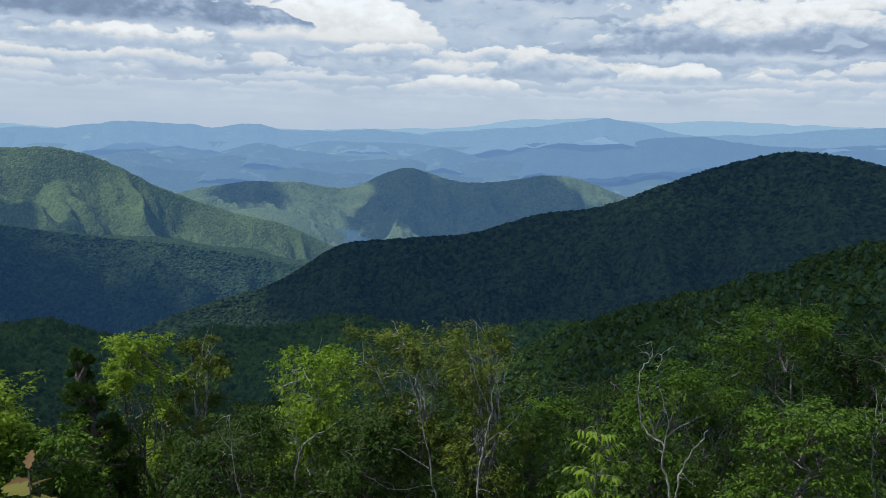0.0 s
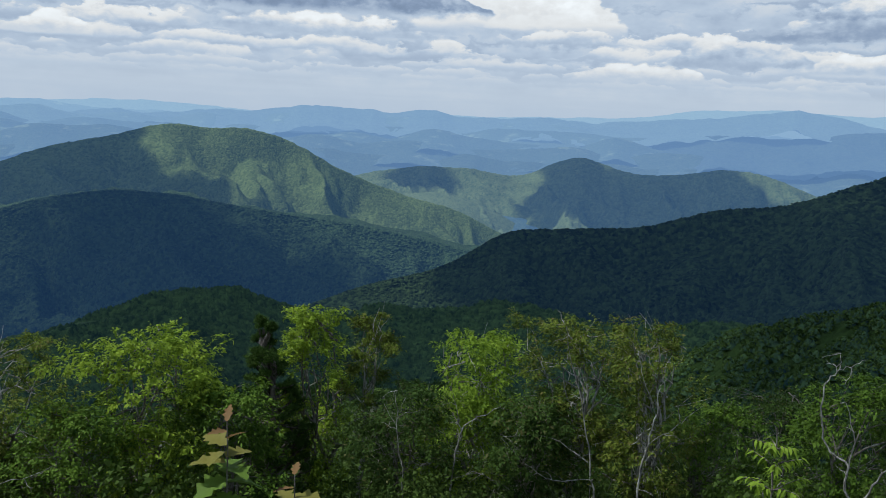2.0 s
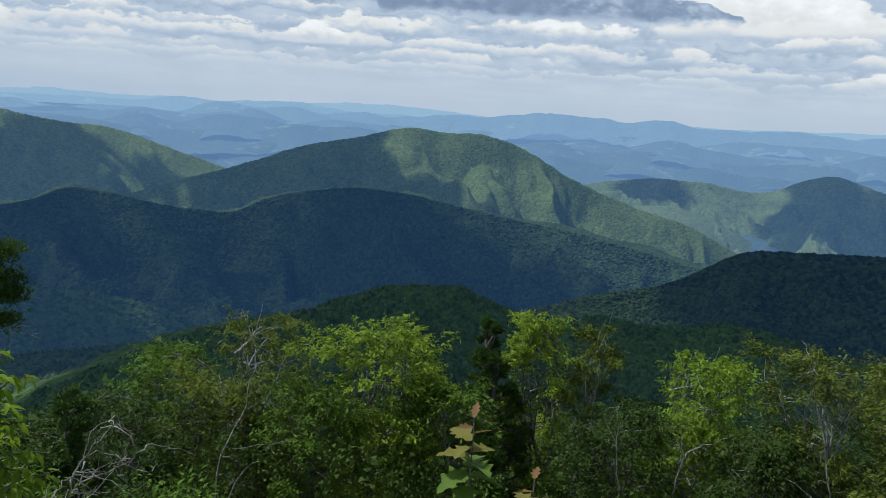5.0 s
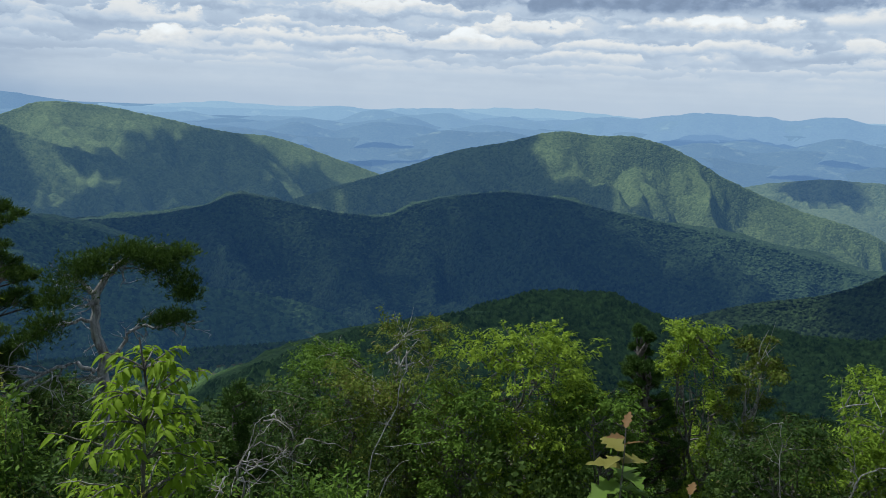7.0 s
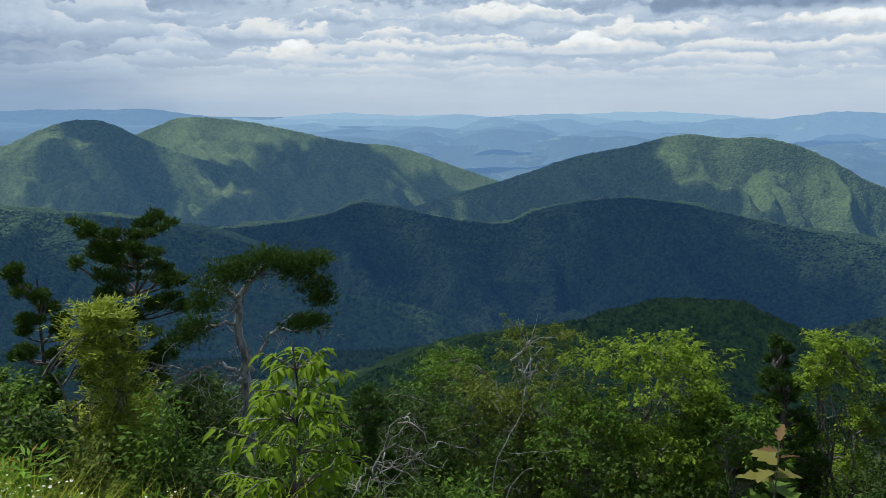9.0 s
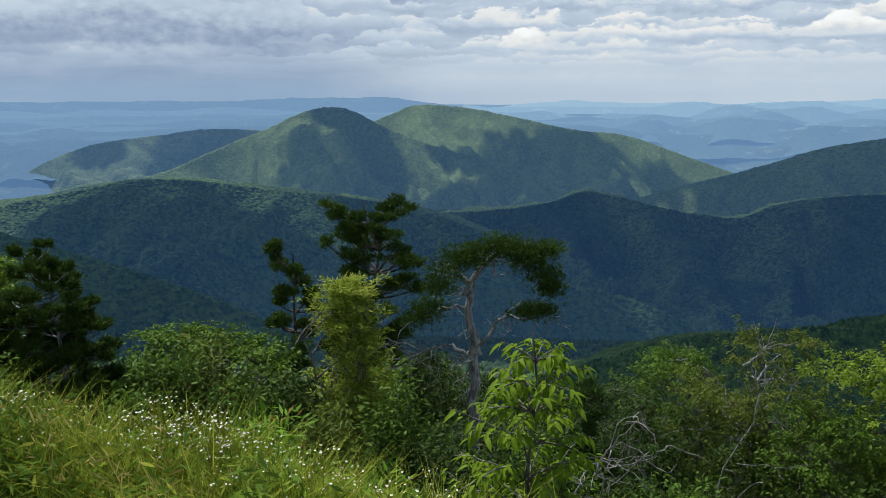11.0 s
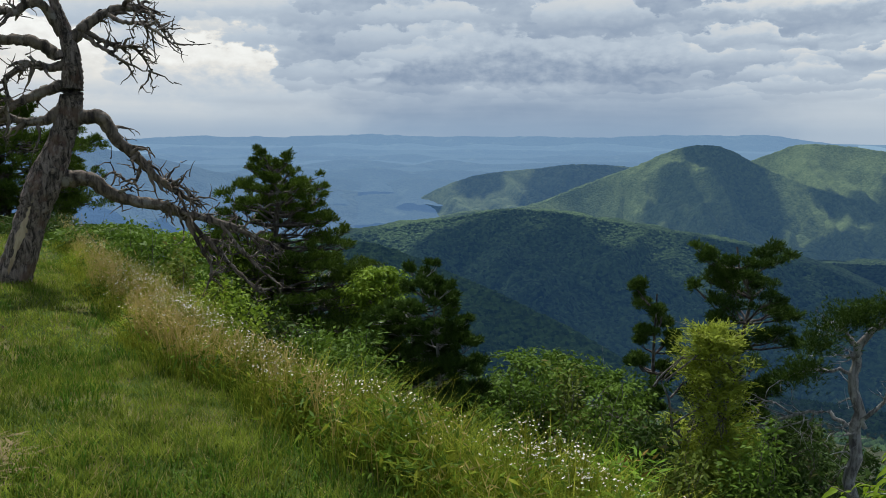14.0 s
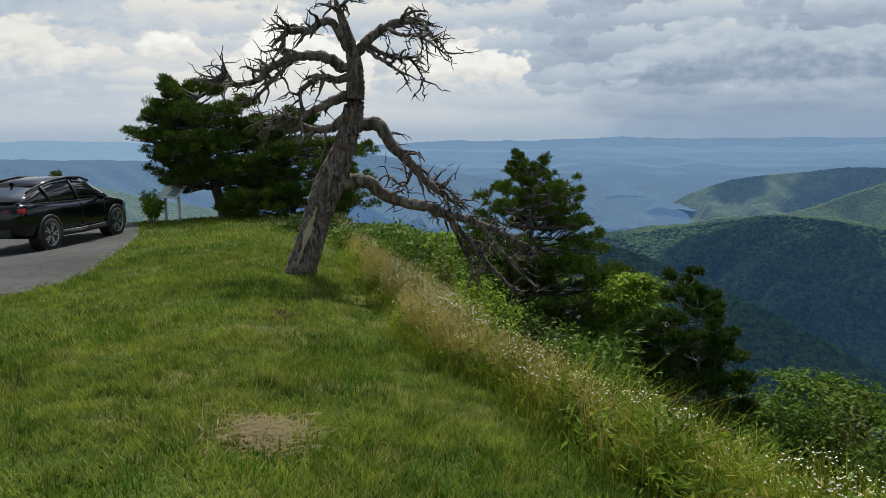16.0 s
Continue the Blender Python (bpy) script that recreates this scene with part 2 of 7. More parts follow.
def mesh_of(name, verts, faces, mat, smooth=False):
    me = bpy.data.meshes.new(name)
    verts, faces = np.asarray(verts, np.float32), np.asarray(faces, np.int32)
    n, k = faces.shape
    me.vertices.add(len(verts))
    me.vertices.foreach_set("co", verts.ravel())
    me.loops.add(n * k)
    me.loops.foreach_set("vertex_index", faces.ravel())
    me.polygons.add(n)
    me.polygons.foreach_set("loop_start", np.arange(n, dtype=np.int32) * k)
    if smooth:
        me.polygons.foreach_set("use_smooth", np.ones(n, bool))
    me.update()
    me.validate()
    me.materials.append(mat)
    return me


def grid_faces(rows, cols, wrap=False):
    a = np.arange(rows - 1)[:, None] * cols
    c = np.arange(cols if wrap else cols - 1)[None, :]
    d = (c + 1) % cols
    return np.stack([(a + c), (a + d), (a + d + cols), (a + c + cols)], -1).reshape(-1, 4)


def fbm(x, y, scale, seed, octaves=4, ridged=False):
    """Smooth value noise on a lattice, in plain numpy."""
    out, amp, tot = np.zeros_like(x, float), 1.0, 0.0
    for o in range(octaves):
        rng = np.random.RandomState(seed * 31 + o)
        table = rng.rand(256, 256)
        u, v = x / scale * 2 ** o, y / scale * 2 ** o
        i, j = np.floor(u).astype(int), np.floor(v).astype(int)
        a, b = u - i, v - j
        a, b = a * a * (3 - 2 * a), b * b * (3 - 2 * b)
        f = lambda p, q: table[(i + p) % 256, (j + q) % 256]
        n = (f(0, 0) * (1 - a) + f(1, 0) * a) * (1 - b) + (f(0, 1) * (1 - a) + f(1, 1) * a) * b
        if ridged:
            n = 1 - np.abs(2 * n - 1)
        out += amp * n
        tot += amp
        amp *= 0.5
    return out / tot


def build_ground():
    radii = np.concatenate([[0.0], np.geomspace(0.6, 60, 90), np.geomspace(63, 4950, 110)])
    ang = np.linspace(0, 2 * math.pi, 360, endpoint=False)
    r, a = np.meshgrid(radii, ang, indexing="ij")
    x, y = -np.sin(a) * r, np.cos(a) * r
    z = lie(x, y)
    bumps = fbm(x, y, 130.0, 5) - 0.5
    z = z + bumps * 26 * soft_step(r, 200, 900) * (1 - 0.6 * soft_step(r, 2800, 4000))
    v = np.stack([x, y, z], -1).reshape(-1, 3)
    me = mesh_of("ground", v, grid_faces(len(radii), 360, True), M_LAWN, True)
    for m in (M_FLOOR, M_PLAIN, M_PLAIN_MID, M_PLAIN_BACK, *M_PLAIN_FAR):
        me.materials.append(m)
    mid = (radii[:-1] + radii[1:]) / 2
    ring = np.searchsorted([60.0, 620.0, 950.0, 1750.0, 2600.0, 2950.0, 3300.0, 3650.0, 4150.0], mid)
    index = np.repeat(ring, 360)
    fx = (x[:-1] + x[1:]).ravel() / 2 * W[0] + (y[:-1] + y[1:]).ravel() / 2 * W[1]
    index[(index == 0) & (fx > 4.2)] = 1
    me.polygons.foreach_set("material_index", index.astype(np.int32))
    ob = new("ground", me)
    return tagged(ob, "wooded mountainside falling to a hazy valley", "ground", kind="structure")


# blue of the haze that is painted onto distant land
HAZE_BLUE = Vector((0.170, 0.292, 0.495))


def painted_haze(amount):
    """Glow colour that paints in so much haze: deeper blue when thin, paler when thick."""
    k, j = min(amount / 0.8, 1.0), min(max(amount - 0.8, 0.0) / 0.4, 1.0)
    return tuple((Vector((0.052, 0.170, 0.43)) * (1 - k) + HAZE_BLUE * k).lerp(Vector((0.31, 0.44, 0.57)), j) * min(amount, 1.0))


# ground rings: each farther one has more haze painted in as glow
M_PLAIN = woods("valley_woods", (0.010, 0.02, 0.010), (0.055, 0.090, 0.028), painted_haze(0.075), 5.0)
M_PLAIN_MID = woods("valley_woods_far", (0.010, 0.02, 0.010), (0.055, 0.088, 0.030), painted_haze(0.125), 5.0)
M_PLAIN_BACK = woods("valley_end_woods", (0.011, 0.02, 0.010), (0.038, 0.056, 0.022), painted_haze(0.50), 7.0)
M_PLAIN_FAR = [woods("plain_woods", (0.012, 0.02, 0.010), (0.028, 0.038, 0.018), painted_haze(k), 8.0) for k in (0.60, 0.66, 0.73, 0.80, 0.84)]


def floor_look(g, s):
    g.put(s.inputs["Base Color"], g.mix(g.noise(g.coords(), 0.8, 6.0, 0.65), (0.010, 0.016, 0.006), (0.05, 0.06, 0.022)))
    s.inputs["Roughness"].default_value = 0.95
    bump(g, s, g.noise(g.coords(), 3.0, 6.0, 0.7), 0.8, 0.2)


def lawn_look(g, s):
    p = g.coords()
    n, fine = g.noise(p, 0.7, 5.0, 0.6), g.noise(p, 26.0, 4.0, 0.7)
    col = g.mix(g.math("MULTIPLY_ADD", g.math("SUBTRACT", fine, 0.5), 1.2, n, clamp=True), (0.018, 0.042, 0.007), (0.085, 0.125, 0.025))
    dry = g.smooth(g.math("ADD", g.noise(p, 1.1, 4.0, 0.6), g.math("MULTIPLY", fine, 0.15)), 0.60, 0.74)
    col = g.mix(g.math("MULTIPLY", dry, 0.75), col, (0.20, 0.17, 0.085))
    g.put(s.inputs["Base Color"], col)
    s.inputs["Roughness"].default_value = 0.95
    s.inputs["Specular IOR Level"].default_value = 0.05
    bump(g, s, fine, 0.9, 0.03)


M_FLOOR = material("forest_floor", floor_look)
M_LAWN = material("lawn", lawn_look)
build_ground()

# unit crown of a distant tree: a small rough ball
def ico(level):
    bm = bmesh.new()
    bmesh.ops.create_icosphere(bm, subdivisions=level, radius=1.0)
    v = np.array([p.co[:] for p in bm.verts])
    f = np.array([[q.index for q in p.verts] for p in bm.faces])
    bm.free()
    return v, f


ICO1, ICO2 = ico(1), ico(2)
ICO1 = (ICO1[0], ICO1[1][ICO1[0][ICO1[1]].mean(axis=1)[:, 2] > -0.55])


def dome():
    a = np.arange(6) * math.pi / 3
    v = [(math.cos(t), math.sin(t), -0.35) for t in a] + [(0.55 * math.cos(t + 0.5), 0.55 * math.sin(t + 0.5), 0.45) for t in a[::2]] + [(0.05, 0, 0.9)]
    f = [(0, 1, 6), (1, 7, 6), (1, 2, 7), (2, 3, 7), (3, 8, 7), (3, 4, 8), (4, 5, 8), (5, 6, 8), (5, 0, 6), (6, 7, 9), (7, 8, 9), (8, 6, 9)]
    return np.array(v), np.array(f)


DOME = dome()
CAP = (np.array([(math.cos(t), math.sin(t), -0.3) for t in np.arange(5) * 1.2566] + [(0.1, 0.05, 0.85)]), np.array([(i, (i + 1) % 5, 5) for i in range(5)]))


def crowns(name, pts, sizes, mat, seed, unit=ICO1, jitter=0.28, tall=1.1, smooth=False):
    """Many far tree crowns as one mesh."""
    rng = np.random.RandomState(seed)
    uv, uf = unit
    n, k = len(pts), len(uv)
    turn = rng.rand(n) * 6.283
    c, s = np.cos(turn)[:, None], np.sin(turn)[:, None]
    vx, vy = uv[None, :, 0] * c - uv[None, :, 1] * s, uv[None, :, 0] * s + uv[None, :, 1] * c
    vz = np.broadcast_to(uv[None, :, 2], (n, k)) * tall
    v = np.stack([vx, vy, vz], -1) * (1 + rng.uniform(-jitter, jitter, (n, k, 1)))
    v = v * np.asarray(sizes)[:, None, None] + np.asarray(pts)[:, None, :]
    f = (uf[None] + (np.arange(n) * k)[:, None, None]).reshape(-1, 3)
    return mesh_of(name, v.reshape(-1, 3), f, mat, smooth)


def leafy_crowns(name, pts, sizes, mat, seed, cards=46, card=0.26):
    """Crowns at middle distance: loose shells of leaf sprays, one mesh."""
    rng = np.random.RandomState(seed)
    n = len(pts)
    d = rng.normal(size=(n, cards, 3))
    d /= np.linalg.norm(d, axis=2, keepdims=True)
    d[..., 2] = np.abs(d[..., 2]) * 1.15 - 0.35
    lobes = 1 + 0.22 * np.sin(d[..., :1] * 5 + rng.rand(n, 1, 1) * 6) * np.cos(d[..., 1:2] * 4 + rng.rand(n, 1, 1) * 6)
    rad = rng.uniform(0.62, 1.05, (n, cards, 1)) * lobes
    at = d * rad * np.asarray(sizes)[:, None, None] + np.asarray(pts)[:, None, :]
    nor = d + rng.normal(size=d.shape) * 0.5
    nor /= np.linalg.norm(nor, axis=2, keepdims=True)
    t = np.cross(nor, rng.normal(size=d.shape))
    t /= np.linalg.norm(t, axis=2, keepdims=True) + 1e-9
    b = np.cross(nor, t)
    h = (np.asarray(sizes)[:, None, None] * card * rng.uniform(0.6, 1.3, (n, cards, 1)))
    q = np.stack([at - t * h, at + t * h * 0.9 - b * h * 0.6, at + t * h * 0.3 + b * h * 0.9], 2).reshape(-1, 3)
    f = np.arange(len(q)).reshape(-1, 3)
    return mesh_of(name, q, f, mat)


def smooth_curve(pts, a):
    """A smooth curve through a few (position, value) marks."""
    px, py = np.array([p[0] for p in pts], float), np.array([p[1] for p in pts], float)
    m = np.gradient(py, px)
    i = np.clip(np.searchsorted(px, a) - 1, 0, len(px) - 2)
    h = px[i + 1] - px[i]
    t = np.clip((a - px[i]) / h, 0, 1)
    h00, h10, h01, h11 = 2 * t**3 - 3 * t**2 + 1, t**3 - 2 * t**2 + t, -2 * t**3 + 3 * t**2, t**3 - t**2
    return h00 * py[i] + h10 * h * m[i] + h01 * py[i + 1] + h11 * h * m[i + 1]


def ridge(name, label, crest, dist, slope, width, mat, spur=22.0, rough=4.0, seed=1, trees=None, size=3.6, back=0.5, step=0.3, grain=9.0, gully=0.0, run=190.0, detail=44, bumpy=0.0, lean=0.55, reach=460.0):
    """A mountain ridge: crest marks (azimuth, elevation in degrees), its distance at both ends, the fall of its near side."""
    a0, a1 = crest[0][0], crest[-1][0]
    az = np.arange(a0, a1 + step / 2, step)
    rows = detail
    w = np.concatenate([np.linspace(-width * back, 0, 12)[:-1], np.linspace(0, 1, rows - 11) ** 1.15 * width])
    rng = np.random.RandomState(seed)

    def surface(A, Wd):
        d = np.interp(A, [a0, a1], dist)
        el = smooth_curve(crest, A) - 0.06
        zc = EYE + d * np.tan(np.radians(el))
        # spurs swing the slope to and fro
        x0, y0 = -np.sin(np.radians(A)) * (d - Wd), np.cos(np.radians(A)) * (d - Wd)
        arc = np.radians(A) * d
        f = fbm(arc + Wd * 0.5, Wd * 0.45, 130.0, seed, 3, True)
        fine = fbm(x0, y0, 38.0, seed + 7, 3)
        k = np.clip(np.abs(Wd) / 140.0, 0, 1)
        # spurs run down from the crest and fork on their way
        ends = np.clip(np.minimum(A - a0, a1 - A) / 4.0, 0.0, 1.0)
        warp = fbm(arc, Wd * 0.8, run * 1.5, seed + 3, 3) - 0.5
        relief = 0.0
        for o, (sc, amp) in enumerate(((1.0, 1.0), (0.47, 0.45), (0.21, 0.20))):
            ph = (arc + lean * Wd + run * 1.3 * warp + run * sc * 0.8 * (fbm(arc, Wd, run * 0.6 * sc, seed + 20 + o, 2) - 0.5)) / (run * sc) + 0.37 * o
            tri = np.abs(2 * (ph - np.floor(ph)) - 1)
            relief = relief + amp * (tri - 1.0) * (0.35 + 1.3 * fbm(arc, Wd * 0.7, run * 1.2, seed + 30 + o, 2))
        relief = relief * ends * gully * (1 - np.exp(-np.maximum(Wd, 0) / (run * 0.4)))
        fall = np.where(Wd > 0, slope * Wd * (1 - 0.28 * Wd / width), -slope * 0.8 * Wd)
        zc = zc + (fbm(arc, arc * 0 + 7.0, 210.0, seed + 11, 5) - 0.5) * bumpy
        tops = fbm(x0, y0, grain, seed + 9, 2)
        z = zc - fall + relief + (f - 0.62) * spur * 2 * k + (fine - 0.5) * rough * np.clip(0.35 + k, 0, 1) + (tops - 0.5) * grain * 0.55
        return x0, y0, z

    A, Wd = np.meshgrid(az, w, indexing="ij")
    x, y, z = surface(A, Wd)
    v = np.stack([x, y, z], -1).reshape(-1, 3)
    ob = new(name, mesh_of(name, v, grid_faces(len(az), len(w)), mat, True))
    tagged(ob, label, "mountain", kind="structure")
    if trees:
        n = int(trees)
        ta, tw = rng.uniform(a0, a1, n), np.where(rng.rand(n) < 0.85, rng.rand(n) ** 1.1 * min(width, reach), -rng.rand(n) * 25)
        tx, ty, tz = surface(ta, tw)
        keep = tz > lie(tx, ty) - 12
        tx, ty, tz = tx[keep], ty[keep], tz[keep]
        sz = size * rng.uniform(0.65, 1.3, len(tx))
        return ob, np.stack([tx, ty, tz + sz * 0.12], -1), sz
    return ob

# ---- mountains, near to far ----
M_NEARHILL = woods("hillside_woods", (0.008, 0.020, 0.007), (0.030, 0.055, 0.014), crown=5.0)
M_UNDER = foliage("undergrowth_leaves", (0.018, 0.039, 0.009), (0.098, 0.148, 0.026), seep=0.3)
M_CARDS = foliage("canopy_leaves", (0.016, 0.038, 0.010), (0.092, 0.148, 0.028), seep=0.28)
# from here on, haze is painted into each wood as blue glow
M_KNOB = woods("knob_woods", (0.013, 0.031, 0.012), (0.062, 0.105, 0.028), painted_haze(0.024), 2.2)
M_RIDGE_C = woods("ridge_woods", (0.006, 0.013, 0.008), (0.036, 0.058, 0.022), painted_haze(0.055), 4.0, relief=1.5)
M_RIDGE_D = woods("middle_range_woods", (0.007, 0.017, 0.010), (0.037, 0.060, 0.025), painted_haze(0.136), 4.5, relief=1.4)
M_RIDGE_G = woods("front_range_woods", (0.011, 0.026, 0.013), (0.062, 0.098, 0.036), painted_haze(0.128), 4.5, relief=1.4)
M_SPUR = woods("spur_woods", (0.012, 0.030, 0.012), (0.064, 0.104, 0.030), painted_haze(0.082), 4.0, relief=1.4)
M_RIDGE_E = woods("green_mountain_woods", (0.030, 0.050, 0.017), (0.090, 0.118, 0.040), painted_haze(0.195), 5.0, relief=1.2)
M_PEAK = woods("twin_peak_woods", (0.040, 0.064, 0.022), (0.112, 0.145, 0.048), painted_haze(0.225), 5.0, relief=1.0)
# far hills and ranges: their blue is mostly painted haze, an emission
M_BLUE = woods("blue_hill_woods", (0.034, 0.052, 0.022), (0.088, 0.110, 0.044), painted_haze(0.31), 6.0, relief=1.2)
M_FAR = [woods("far_range_woods", (0.010, 0.014, 0.009), (0.030, 0.040, 0.022), painted_haze(k), 8.0, relief=1.2) for k in (0.60, 0.92, 1.10)]
M_RANGE = woods("horizon_range_woods", (0.008, 0.012, 0.008), (0.024, 0.032, 0.018), painted_haze(0.80), 8.0)
# hazy woods twice: the rain copy is painted dimmer for the rain cloud's shade
M_RAIN = [woods("rain_dimmed_woods", (0.008, 0.014, 0.009), (0.024, 0.034, 0.018), painted_haze(k), 8.0, (0.05, 0.065, 0.04)) for k in (0.60, 0.62, 0.64, 0.67, 0.71, 0.76, 0.80, 0.84)]
M_HAZE = [woods("hazy_woods", (0.012, 0.018, 0.010), (0.030, 0.040, 0.020), painted_haze(k), 8.0, (0.085, 0.10, 0.055)) for k in (0.60, 0.64, 0.69, 0.74, 0.79, 0.84, 0.90, 0.98)]

